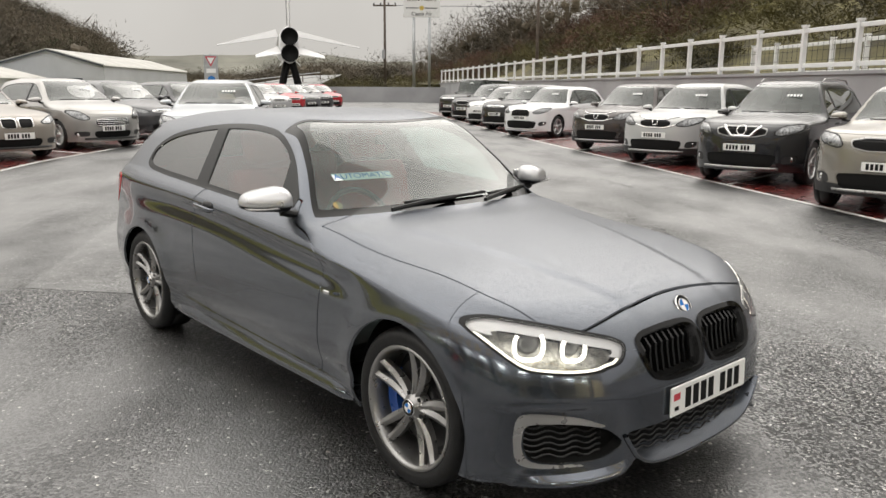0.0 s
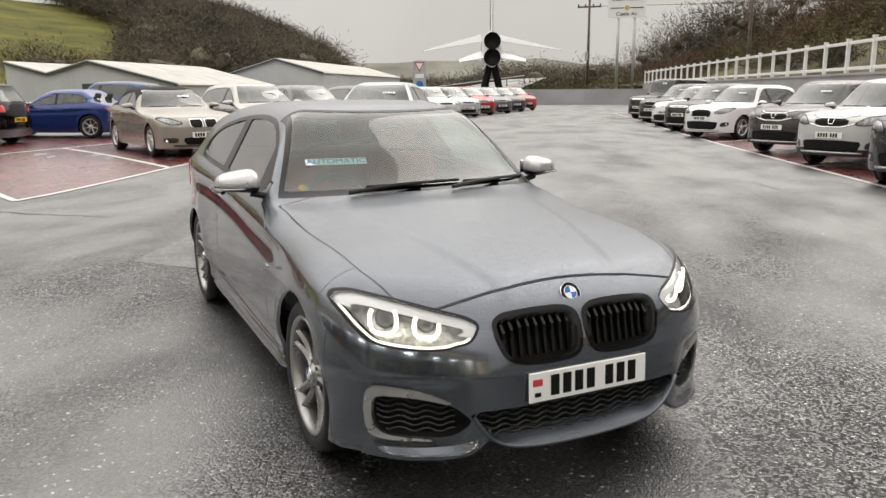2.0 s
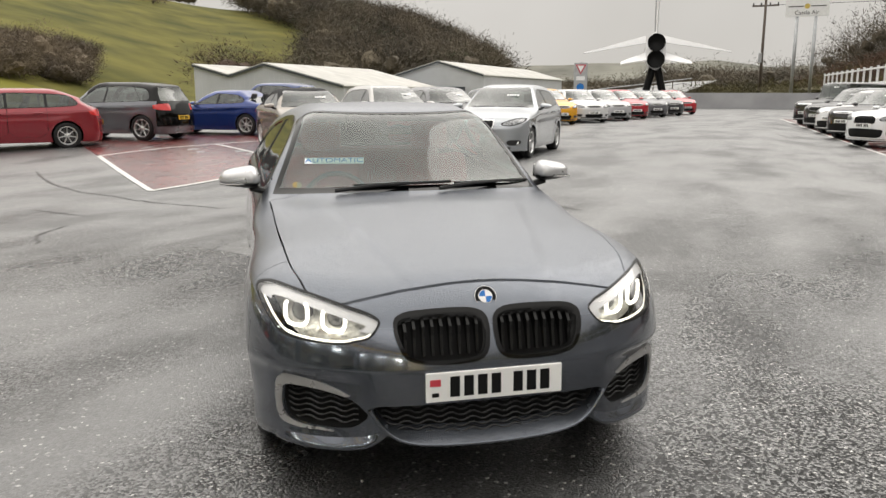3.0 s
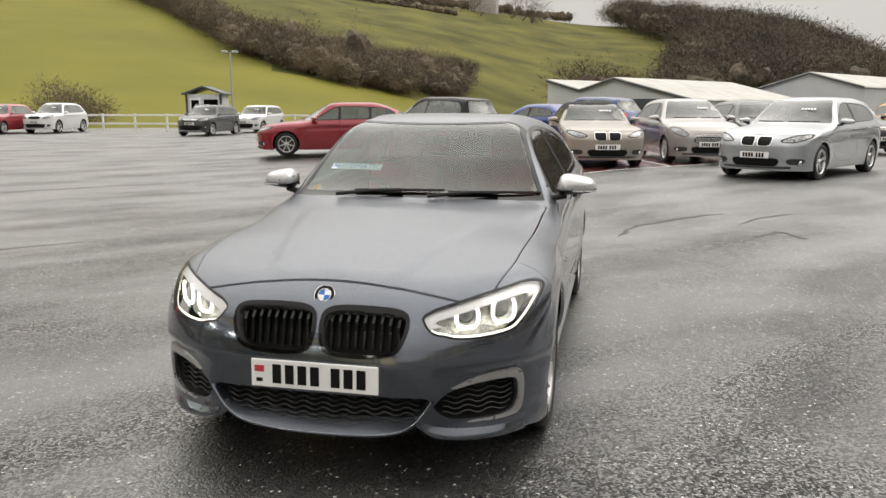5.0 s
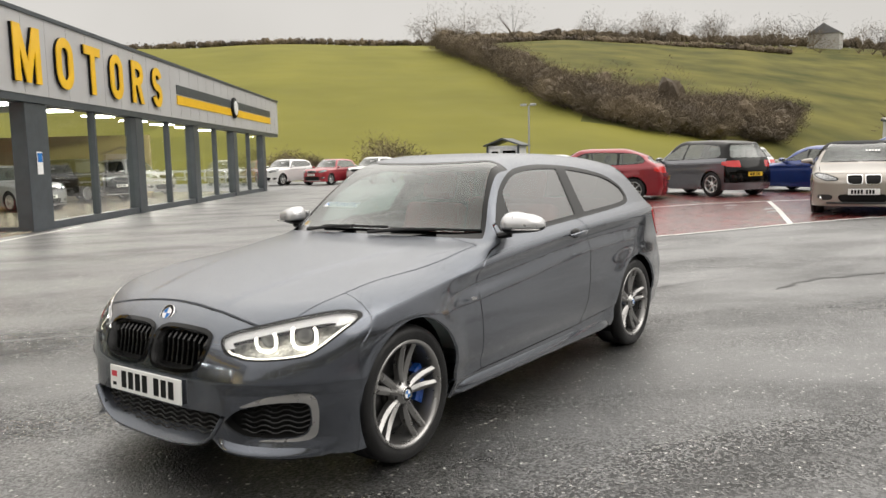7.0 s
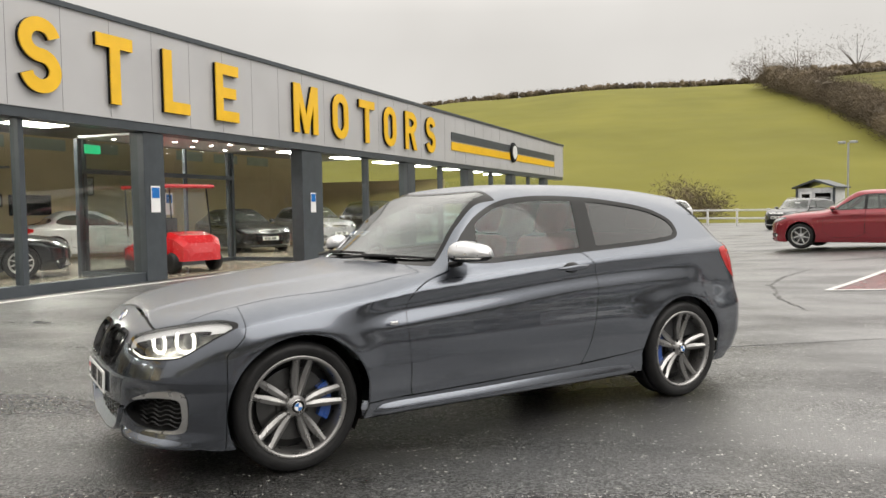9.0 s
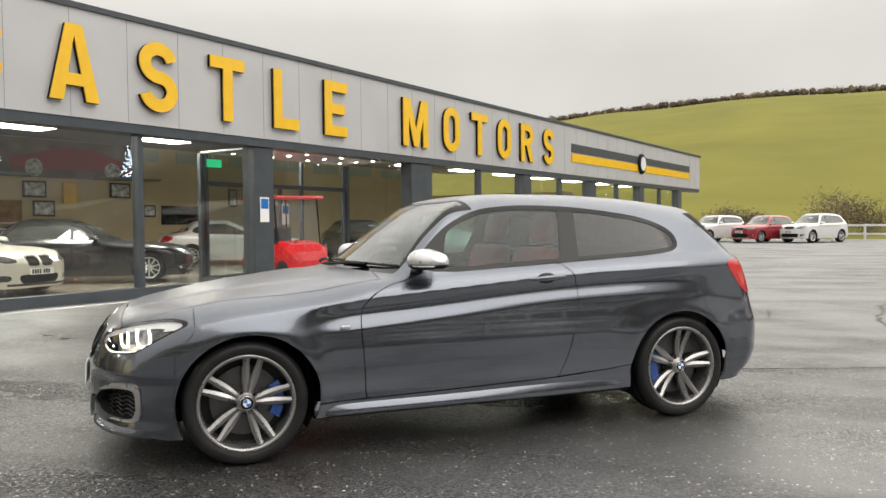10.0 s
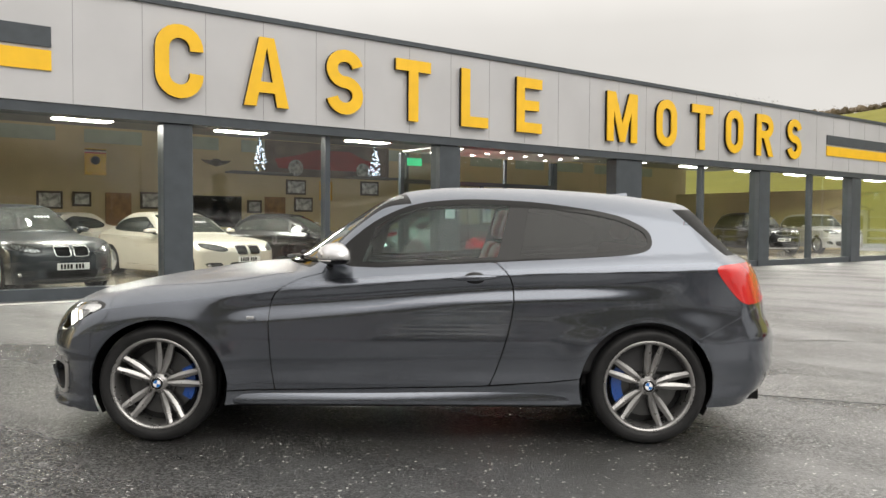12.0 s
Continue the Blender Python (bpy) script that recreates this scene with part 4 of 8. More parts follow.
    box(bm, -0.98, 0.98, -0.78, 0.78, 0.17, 0.26)
    part("floor_pan", bm, INK, car)
    for sx in (1, -1):
        for s in (1, -1):
            bm = bmesh.new()
            lathe(bm, [(0.36, 0.0), (0.36, 0.40), (0.01, 0.40)], 36, "y", Matrix.Translation((sx * 1.336, s * 0.80, 0.31)) @ Matrix.Scale(-1 if s > 0 else 1, 4, (0, 1, 0)))
            bmesh.ops.delete(bm, geom=[v for v in bm.verts if v.co.z < 0.12], context="VERTS")
            part("wheel_liner", bm, INK, car)
            m = Matrix.Translation((sx * 1.336, s * 0.742, 0.299)) @ (Matrix.Rotation(math.pi, 4, "Z") if s < 0 else Matrix.Identity(4)) @ Matrix.Rotation(radians(-10), 4, "Y")
            w = alloy_wheel(car, m, 0.319, 0.249, 0.225, "double", RIM_GREY, True, radians(190 if sx * s > 0 else 370))
            roundel(w, m @ Matrix.Translation((0, 0.0905, 0)) @ Matrix.Rotation(radians(-90), 4, "X"), 0.032)
    # sill blade
    for s in (1, -1):
        bm = bmesh.new()
        rows = []
        for xx in np.linspace(-0.98, 0.98, 20):
            up = 0.245 + (0.04 * sstep(0.3, -0.98, xx))
            sec = [(0.80, 0.184), (0.834, 0.187), (0.846, 0.202), (0.846, 0.220), (0.816, up + 0.018)]
            tuck = 0.05 * (1 - sstep(0, 0.10, 0.98 - abs(xx)))
            rows.append([bm.verts.new((xx, s * (a - tuck), b)) for a, b in sec])
        for a, b in zip(rows, rows[1:]):
            for j in range(4):
                bm.faces.new((a[j], a[j + 1], b[j + 1], b[j]) if s < 0 else (a[j + 1], a[j], b[j], b[j + 1]))
        part("side_sill", bm, GREY_PAINT, car, smooth=True)
    # splitter: a U of body colour round the lower grille, sloping in to the mesh
    path = [(-0.456, 0.332), (-0.430, 0.288), (-0.395, 0.243), (-0.345, 0.207), (-0.27, 0.187), (-0.14, 0.176), (0.0, 0.172), (0.14, 0.176), (0.27, 0.187), (0.345, 0.207), (0.395, 0.243), (0.430, 0.288), (0.456, 0.332)]
    path = [Vector(p) for p in run(path, 2)]
    bm = bmesh.new()
    rows = []
    for i, p in enumerate(path):
        d = (path[min(i + 1, len(path) - 1)] - path[max(i - 1, 0)]).normalized()
        n = Vector((-d.y, d.x))
        deep = 0.012 + 0.040 * (1 - sstep(0.20, 0.44, abs(p.x)))
        xx = nose_x(abs(p.x), p.y)
        ring = ((xx - 0.05, p - n * 0.010), (xx + 0.006, p - n * 0.010), (xx + 0.014, p - n * 0.005), (xx + 0.014, p + n * 0.001), (xx + 0.008, p + n * 0.006), (xx - 0.030, p + n * (0.006 + deep * 0.7)), (xx - 0.070, p + n * (0.008 + deep)))
        rows.append([bm.verts.new((q, r.x, r.y)) for q, r in ring])
    for a, b in zip(rows, rows[1:]):
        for j in range(len(a) - 1):
            bm.faces.new((a[j], b[j], b[j + 1], a[j + 1]))
    part("splitter", bm, GREY_PAINT, car, smooth=True)
    # wing under each side intake
    for s in (1, -1):
        bm = bmesh.new()
        rows = []
        for yy in np.linspace(0.392, 0.785, 30):
            zl = float(front_low(np.array([yy]))[0])
            xx = nose_x(yy, zl + 0.02)
            t = (yy - 0.392) / 0.393
            out = 0.020 * float(sstep(0.0, 0.2, t)) * (1 - 0.75 * float(sstep(0.75, 1.0, t)))
            ring = ((xx - 0.07, zl - 0.006), (xx + out - 0.006, zl - 0.005), (xx + out, zl + 0.001), (xx + out, zl + 0.008), (xx + out * 0.6, zl + 0.020), (nose_x(yy, zl + 0.045) - 0.003, zl + 0.045))
            rows.append([bm.verts.new((q, s * yy, r)) for q, r in ring])
        for a, b in zip(rows, rows[1:]):
            for j in range(len(a) - 1):
                bm.faces.new((a[j], b[j], b[j + 1], a[j + 1]) if s > 0 else (a[j + 1], b[j + 1], b[j], a[j]))
        bm.faces.new(rows[0])
        bm.faces.new(rows[-1][::-1])
        bmesh.ops.recalc_face_normals(bm, faces=bm.faces[:])
        part("bumper_wing", bm, GREY_PAINT, car, smooth=True)
    # door furniture
    for s in (1, -1):
        bm = bmesh.new()
        rows = []
        for t in np.linspace(0, 1, 13):
            xx = -0.50 + 0.235 * t
            r = 0.012 * math.sin(math.pi * min(max(t, 0.04), 0.96)) ** 0.5
            out = 0.862 + 0.030 * math.sin(math.pi * t) ** 0.5
            rows.append([bm.verts.new((xx, s * (out + 0.009 * math.cos(a)), 0.887 + 0.010 * (0.5 - t) + r * 1.4 * math.sin(a))) for a in np.linspace(0, 2 * math.pi, 10)[:-1]])
        for a, b in zip(rows, rows[1:]):
            for j in range(9):
                bm.faces.new((a[j], a[(j + 1) % 9], b[(j + 1) % 9], b[j]))
        part("door_handle", bm, GREY_PAINT, doors[s], smooth=True)
        bm = bmesh.new()
        bmesh.ops.create_icosphere(bm, subdivisions=3, radius=1, matrix=Matrix.Translation((-0.385, s * 0.842, 0.885)) @ Matrix.Diagonal((0.058, 0.02, 0.032, 1)))
        part("handle_cup", bm, BLACK, doors[s], smooth=True)
        m = Matrix.Translation((0.372, s * 0.885, 0.995)) @ Matrix.Diagonal((1.15, s * 0.92, 1.05, 1))
        door_mirror(car, m, MIRROR_CAP, s)
        bm = bevelled(0.80, 0.845, s * 0.872 - 0.004, s * 0.872 + 0.004, 0.656, 0.672, 0.002, 1)
        part("wing_emblem", bm, CHROME, car)
    # wipers
    for (x0, y0, x1, y1) in ((0.735, 0.22, 0.715, 0.70), (0.735, -0.32, 0.72, 0.20)):
        bm = bmesh.new()

        def on_screen(xx, yy, up):
            return (xx - P["bow"] * yy * yy, yy, float(curve(P["top"], np.array([xx]))[0]) - P["crown"] * yy * yy + up)
        tube(bm, [on_screen(x0 - 0.035 + (x1 - x0) * t, y0 + (y1 - y0) * t, 0.012) for t in np.linspace(0, 1, 9)], 0.008, 6)
        tube(bm, [on_screen(x0 + 0.03, y0 - 0.10, 0.02), on_screen(x0 - 0.005, y0 + (y1 - y0) * 0.25, 0.028), on_screen(x0 - 0.03, y0 + (y1 - y0) * 0.55, 0.02)], 0.011, 6)
        part("wiper", bm, BLACK, car)
    # roof aerial and tailgate spoiler
    bm = bmesh.new()
    rows = []
    for t in np.linspace(0, 1, 8):
        xx = -1.24 - 0.16 * t
        hh, ww = 0.045 * t ** 0.8 + 0.002, 0.026 * (1 - 0.3 * t)
        zz = float(curve(P["top"], np.array([xx]))[0]) - 0.004
        rows.append([bm.verts.new(p) for p in ((xx, -ww, zz), (xx, -ww * 0.35, zz + hh * 0.8), (xx, 0, zz + hh), (xx, ww * 0.35, zz + hh * 0.8), (xx, ww, zz))])
    for a, b in zip(rows, rows[1:]):
        for j in range(4):
            bm.faces.new((a[j], a[j + 1], b[j + 1], b[j]))
    bm.faces.new(rows[-1])
    part("roof_aerial", bm, GREY_PAINT, car)
    # plates and badge
    number_plate(car, Matrix.Translation((2.118, 0, 0.413)) @ Matrix.Rotation(radians(90), 4, "Z") @ Matrix.Rotation(radians(88), 4, "X"))
    roundel(car, Matrix.Translation((nose_x(0.0, 0.702) - 0.002, 0, 0.702)) @ Matrix.Rotation(radians(90), 4, "Z") @ Matrix.Rotation(radians(56), 4, "X"))
    bm = bmesh.new()
    lathe(bm, [(0.001, 0.0015), (0.031, 0.0015), (0.032, 0.0)], 24, "x", Matrix.Translation((2.05, -0.43, 0.43)) @ Matrix.Rotation(radians(-12), 4, "Z"))
    part("tow_cover", bm, GREY_PAINT, car)
    # cabin
    for yy in (0.37, -0.37):
        seat(car, -0.12, yy, RED_LEATHER)
    seat(car, -0.95, 0, RED_LEATHER, True)
    part("dashboard", bevelled(0.42, 0.78, -0.66, 0.66, 0.62, 0.90, 0.06, 3), CABIN, car, smooth=True)
    bm = bmesh.new()
    m = Matrix.Translation((0.36, -0.37, 0.84)) @ Matrix.Rotation(radians(-24), 4, "Y")
    tube(bm, [(0, 0.185 * math.cos(a), 0.185 * math.sin(a)) for a in np.linspace(0, 2 * math.pi, 33)], 0.015, 8)
    box(bm, -0.015, 0.02, -0.17, 0.17, -0.03, 0.03)
    bmesh.ops.transform(bm, matrix=m, verts=bm.verts[:])
    part("steering_wheel", bm, CABIN, car)
    part("cabin_floor", bevelled(-1.7, 0.75, -0.70, 0.70, 0.27, 0.36, 0.02, 1), CABIN, car)
    for s in (1, -1):
        part("door_card", bevelled(-1.6, 0.6, s * 0.755 - 0.02, s * 0.755 + 0.02, 0.35, 0.90, 0.02, 1), CABIN, car)
    part("parcel_shelf", bevelled(-1.95, -1.35, -0.6, 0.6, 0.92, 0.95, 0.01, 1), CABIN, car)
    part("roof_lining", bevelled(-1.40, -0.10, -0.45, 0.45, 1.285, 1.305, 0.01, 1), surf("roof_cloth", (0.12, 0.12, 0.115), 0.9), car)
    part("rear_view_mirror", bevelled(0.11, 0.14, -0.10, 0.10, 1.215, 1.265, 0.012, 2), CABIN, car)
    part("sensor_cover", bevelled(0.17, 0.24, -0.035, 0.035, 1.225, 1.275, 0.015, 2, Matrix.Identity(4)), CABIN, car)
    # sunstrip sticker on the inside of the screen
    sx, sy = 0.415, -0.39
    sz = float(curve(P["top"], np.array([sx + P["bow"] * sy * sy]))[0]) - P["crown"] * sy * sy - 0.022
    m = Matrix.Translation((sx, sy, sz)) @ Matrix.Rotation(radians(90 - 8), 4, "Z") @ Matrix.Rotation(radians(33), 4, "X")
    bm = bmesh.new()
    box(bm, -0.16, 0.16, -0.026, 0.026, -0.001, 0.001, m)
    st = part("sticker", bm, WHITE_INK, car, "white sticker lettered automatic")
    txt = bpy.data.curves.new("lettering", "FONT")
    txt.body, txt.size, txt.align_x, txt.align_y, txt.extrude = "AUTOMATIC", 0.054, "CENTER", "CENTER", 0.0005
    txt.materials.append(BLUE_INK)
    to = new("lettering", txt)
    to.parent = st
    to.matrix_basis = m @ Matrix.Translation((0, 0, 0.0022))
    bm = bmesh.new()
    lathe(bm, [(0.001, 0.001), (0.024, 0.001), (0.024, -0.001)], 24, "z", Matrix.Translation((0.51, -0.60, 0.975)) @ Matrix.Rotation(radians(35), 4, "Y"))
    part("round_sticker", bm, surf("gold_print", (0.3, 0.2, 0.04), 0.5), car)
    return car


hero_car()


# ---- ground ----
def rise(x, y):
    """The yard lifts gently towards the red bays."""
    a = sstep(8.5, 14.5, np.array(float(y))) * (1 - sstep(-2.0, 3.0, np.array(float(x)))) * sstep(-34.0, -22.0, np.array(float(x)))
    return float(0.20 * a)


bm = bmesh.new()
xs = [-2500, -900, -300, -120, -60] + list(np.arange(-36, 10.1, 1.0)) + [30, 120, 900, 2500]
ys = [-2500, -900, -200, -60, -20, 0, 4, 6] + list(np.arange(8, 16.1, 0.5)) + [20, 40, 80, 200, 900, 2500]
grid = [[bm.verts.new((x, y, rise(x, y))) for y in ys] for x in xs]
for a, b in zip(grid, grid[1:]):
    for j in range(len(ys) - 1):
        bm.faces.new((a[j], b[j], b[j + 1], a[j + 1]))
tagged(obj("ground", bm, ASPHALT, None, "", True), "wet dark grey asphalt forecourt with puddles", "ground", "", "structure")


def drape(name, quad, material, label, category, up=0.004, n=14, kind="structure"):
    """A thin coat of paint on the ground inside four corners."""
    q = [Vector(p) for p in quad]
    bm = bmesh.new()
    g = []
    for i in range(n + 1):
        row = []
        for j in range(n + 1):
            u, v = i / n, j / n
            p = (q[0] * (1 - u) + q[1] * u) * (1 - v) + (q[3] * (1 - u) + q[2] * u) * v
            row.append(bm.verts.new((p.x, p.y, rise(p.x, p.y) + up)))
        g.append(row)
    for a, b in zip(g, g[1:]):
        for j in range(n):
            bm.faces.new((a[j], b[j], b[j + 1], a[j + 1]))
    bmesh.ops.recalc_face_normals(bm, faces=bm.faces[:])
    for f in bm.faces:
        if f.normal.z < 0:
            f.normal_flip()
    return tagged(obj(name, bm, material), label, category, "", kind)


def stripe(a, b, w=0.1, up=0.009):
    a, b = Vector(a), Vector(b)
    d = (b - a).normalized()
    s = Vector((-d.y, d.x)) * w / 2
    n = max(2, int((b - a).length / 0.6))
    bm = bmesh.new()
    rows = []
    for i in range(n + 1):
        p = a.lerp(b, i / n)
        rows.append([bm.verts.new((q.x, q.y, rise(q.x, q.y) + up)) for q in (p - s, p + s)])
    for r, t in zip(rows, rows[1:]):
        bm.faces.new((r[0], t[0], t[1], r[1]))
    for f in bm.faces:
        f.normal_update()
        if f.normal.z < 0:
            f.normal_flip()
    return tagged(obj("bay_line", bm, LINE), "worn white painted parking bay line", "road marking", "painted bay lines", "structure")


drape("bay_surface", [(-7.35, 8.85), (-6.9, 22.0), (-14.5, 27.5), (-16.8, 14.8)], RED_BAY, "wet dark red bay coating under parked cars", "pavement")
drape("bay_surface", [(5.55, 8.0), (-1.2, 45.0), (3.6, 46.0), (10.6, 9.0)], RED_BAY, "wet dark red bay coating along the wall", "pavement")
stripe((-7.35, 8.85), (-7.0, 19.0))
for y0 in (8.85, 12.3, 15.6, 19.0):
    stripe((-7.35 + (y0 - 8.85) * 0.033, y0), (-12.4 + (y0 - 8.85) * 0.033, y0 + 3.2))
stripe((-12.4, 12.05), (-12.0, 22.2))
stripe((5.5, 8.0), (-1.2, 45.0))
for k in range(9):
    t = k * 3.55
    stripe((5.35 - 0.181 * t + 0.0, 9.3 + t), (5.35 - 0.181 * t + 3.0, 9.3 + t + 3.45))
stripe((-8.0, -3.0 + 1.0), (-8.0, -1.9), 0.02)
# paler old patch in the tarmac
PATCH = asphalt_mat("old_tarmac", 2.6, 0.4)
drape("tarmac_patch", [(-3.24, 5.85), (-2.2, 5.68), (-3.2, 8.4), (-3.8, 9.0)], PATCH, "paler worn tarmac patch", "pavement", 0.003)
# cracks, damp seams and puddle edges in the tarmac, all drawn as dark strips
SEAM = surf("damp_crack", (0.012, 0.012, 0.012), 0.35, 0, 0.3, 9, 0.4, 90)
crack_rng = random.Random(21)


def crack(pts, w):
    run_ = []
    for a, b in zip(pts, pts[1:]):
        n = max(2, int(math.hypot(b[0] - a[0], b[1] - a[1]) / 0.12))
        run_ += [(a[0] + (b[0] - a[0]) * i / n + crack_rng.gauss(0, 0.022), a[1] + (b[1] - a[1]) * i / n + crack_rng.gauss(0, 0.022)) for i in range(n)]
    run_.append(pts[-1])
    bm = bmesh.new()
    rows = []
    for i, p in enumerate(run_):
        q, o = run_[min(i + 1, len(run_) - 1)], run_[max(i - 1, 0)]
        d = Vector((q[0] - o[0], q[1] - o[1])).normalized()
        h = w * crack_rng.uniform(0.2, 1.0) * math.sin(math.pi * (i + 0.5) / len(run_)) ** 0.5
        rows.append([bm.verts.new((p[0] + s * -d.y * h, p[1] + s * d.x * h, rise(p[0], p[1]) + 0.004)) for s in (-1, 1)])
    for r, t in zip(rows, rows[1:]):
        f = bm.faces.new((r[0], t[0], t[1], r[1]))
        f.normal_update()
        if f.normal.z < 0:
            f.normal_flip()
    tagged(obj("tarmac_crack", bm, SEAM), "dark damp line in the wet tarmac", "crack", "cracks in the tarmac", "structure")


crack([(-11.57, 9.94), (-9.84, 8.9), (-8.27, 8.29), (-6.32, 7.94), (-5.19, 7.96), (-4.76, 8.25)], 0.035)
crack([(-25.1, 10.53), (-26.59, 11.72)], 0.08)
crack([(2.72, 13.58), (2.86, 13.0), (3.03, 12.25)], 0.03)
crack([(-0.14, 29.41), (0.2, 28.0), (0.55, 26.83)], 0.06)
crack([(-1.88, 10.15), (-1.98, 10.68), (-1.84, 11.24)], 0.03)
crack([(-1.27, 9.54), (-1.32, 10.02), (-0.85, 9.86)], 0.028)
crack([(-7.11, 6.72), (-6.57, 6.72), (-6.12, 6.69)], 0.03)
crack([(-11.52, 2.63), (-11.68, 3.94), (-11.70, 5.27), (-11.49, 6.84)], 0.05)
crack([(-5.29, 1.99), (-5.48, 2.64), (-5.48, 3.34)], 0.03)
# edge of a dark puddle, drawn with the same strip
crack([(-2.29, 8.36), (-2.68, 9.13), (-2.71, 9.96), (-2.49, 10.67)], 0.06)
crack([(-5.01, 5.22), (-5.42, 5.54), (-5.69, 6.11)], 0.025)


# ---- showroom, built along its own line: s along the front, n towards the yard ----
SHOP = Matrix.Translation((-3.42, -3.85, 0)) @ Matrix.Rotation(radians(-13.0), 4, "Z")
# local x runs against s (to the yard's east), local y outward to the yard
CLAD = surf("fascia_cladding", (0.50, 0.50, 0.51), 0.4, 0.2, 0.05, 0.8, rvar=0.05)
JOINT = surf("panel_joint_seal", (0.22, 0.22, 0.225), 0.6, 0, 0.05, 2)
ANTHRACITE = surf("anthracite_frame", (0.055, 0.065, 0.075), 0.4, 0.1, 0.12, 4)
YELLOW = surf("sign_yellow", (0.85, 0.50, 0.012), 0.35, 0, 0.05, 3, coat=0.3)
CREAM = surf("cream_wall", (0.62, 0.51, 0.31), 0.7, 0, 0.06, 1.2)
TILE = surf("showroom_tile", (0.30, 0.26, 0.20), 0.2, 0, 0.1, 1.5)
CEIL = surf("showroom_ceiling", (0.35, 0.35, 0.34), 0.8, 0, 0.05, 2)
PANEL_LIGHT = surf("light_panel", (1.0, 0.97, 0.88), 0.5, 0, 0, 5, emit=52)
SPOT = surf("spot_lamp", (1.0, 0.95, 0.85), 0.5, 0, 0, 5, emit=30)
WOOD = surf("oak_door", (0.32, 0.17, 0.06), 0.5, 0, 0.25, 4)


def sx(s):
    """Distance along the shop front to local x."""
    return -s


def shop_obj(name, bm, material, parent, label="", smooth=False):
    return part(name, bm, material, parent, label, smooth)


def quad(bm, x0, x1, y, z0, z1):
    bm.faces.new([bm.verts.new(v) for v in ((x1, y, z0), (x0, y, z0), (x0, y, z1), (x1, y, z1))])


shop = base("showroom_building", SHOP, "car showroom with grey fascia and large glass front", "building")
S0, S1, DEEP, HEAD, SOFFIT, TOPZ = -14.0, 35.0, 16.0, 2.82, 2.97, 4.68
bm = bmesh.new()
box(bm, sx(37.2), sx(S0), -0.45, 0.0, SOFFIT, TOPZ)
shop_obj("fascia", bm, CLAD, shop, "light grey fascia cladding")
bm = bmesh.new()
box(bm, sx(37.3), sx(S0), -0.5, 0.04, TOPZ, TOPZ + 0.09)
shop_obj("coping", bm, ANTHRACITE, shop, "dark grey coping")
bm = bmesh.new()
box(bm, sx(37.2), sx(S0), -0.45, -0.02, SOFFIT - 0.16, SOFFIT - 0.004)
shop_obj("soffit_beam", bm, ANTHRACITE, shop)
for k in range(-12, 37):
    bm = bmesh.new()
    box(bm, sx(k * 1.0205 + 0.622), sx(k * 1.0205 + 0.614), 0.0, 0.0025, SOFFIT + 0.01, TOPZ - 0.01)
    shop_obj("panel_joint", bm, JOINT, shop)
posts = [(-11.3, 0.5), (-5.6, 0.5), (-0.06, 0.48), (5.50, 0.53), (10.85, 0.95), (17.02, 0.56), (22.45, 0.6), (28.0, 0.55), (33.55, 0.6)]
for s, w in posts:
    deep = 0.34
    shop_obj("post", bevelled(sx(s + w), sx(s), -0.40 - (deep - 0.34), -0.06, 0, SOFFIT - 0.17, 0.01, 1), ANTHRACITE, shop)
for (a, aw), (b, bw) in zip(posts, posts[1:]):
    lo, hi = a + aw, b
    if 5 < a < 10:
        continue
    bm = bmesh.new()
    box(bm, sx(hi), sx(lo), -0.32, -0.10, 0, 0.17)
    shop_obj("plinth", bm, ANTHRACITE, shop)
    bm = bmesh.new()
    box(bm, sx((lo + hi) / 2 + 0.05), sx((lo + hi) / 2 - 0.05), -0.30, -0.12, 0.17, HEAD - 0.01)
    shop_obj("mullion", bm, ANTHRACITE, shop)
    for p, q in ((lo, (lo + hi) / 2 - 0.05), ((lo + hi) / 2 + 0.05, hi)):
        bm = bmesh.new()
        quad(bm, sx(q), sx(p), -0.21, 0.17, HEAD)
        pane = shop_obj("pane", bm, GLASS_W, shop)
        pane.visible_shadow = False
# recessed entrance
bm = bmesh.new()
box(bm, sx(10.85), sx(6.05), -2.3, -2.22, 0, 0.12)
box(bm, sx(10.85), sx(6.05), -2.3, -2.22, 2.12, 2.22)
for s in (6.1, 7.6, 8.35, 9.1, 10.7):
    box(bm, sx(s + 0.07), sx(s), -2.3, -2.22, 0.12, 2.12 if s in (8.35,) else HEAD)
shop_obj("entrance_frame", bm, ANTHRACITE, shop)
bm = bmesh.new()
quad(bm, sx(10.85), sx(6.05), -2.26, 0.12, 2.12)
quad(bm, sx(10.85), sx(6.05), -2.26, 2.22, HEAD)
ep = shop_obj("pane", bm, GLASS_W, shop)
ep.visible_shadow = False
bm = bmesh.new()
box(bm, sx(10.85), sx(6.05), -2.3, -0.46, HEAD + 0.02, HEAD + 0.06)
shop_obj("porch_soffit", bm, CLAD, shop)
for i in range(4):
    for j in range(3):
        bm = bmesh.new()
        disc(bm, 0.045, 12, Matrix.Translation((sx(6.6 + 1.2 * i), -0.8 - 0.55 * j, HEAD + 0.012)), thick=0.006)
        shop_obj("spot_lamp", bm, SPOT, shop, "small round soffit spotlight")
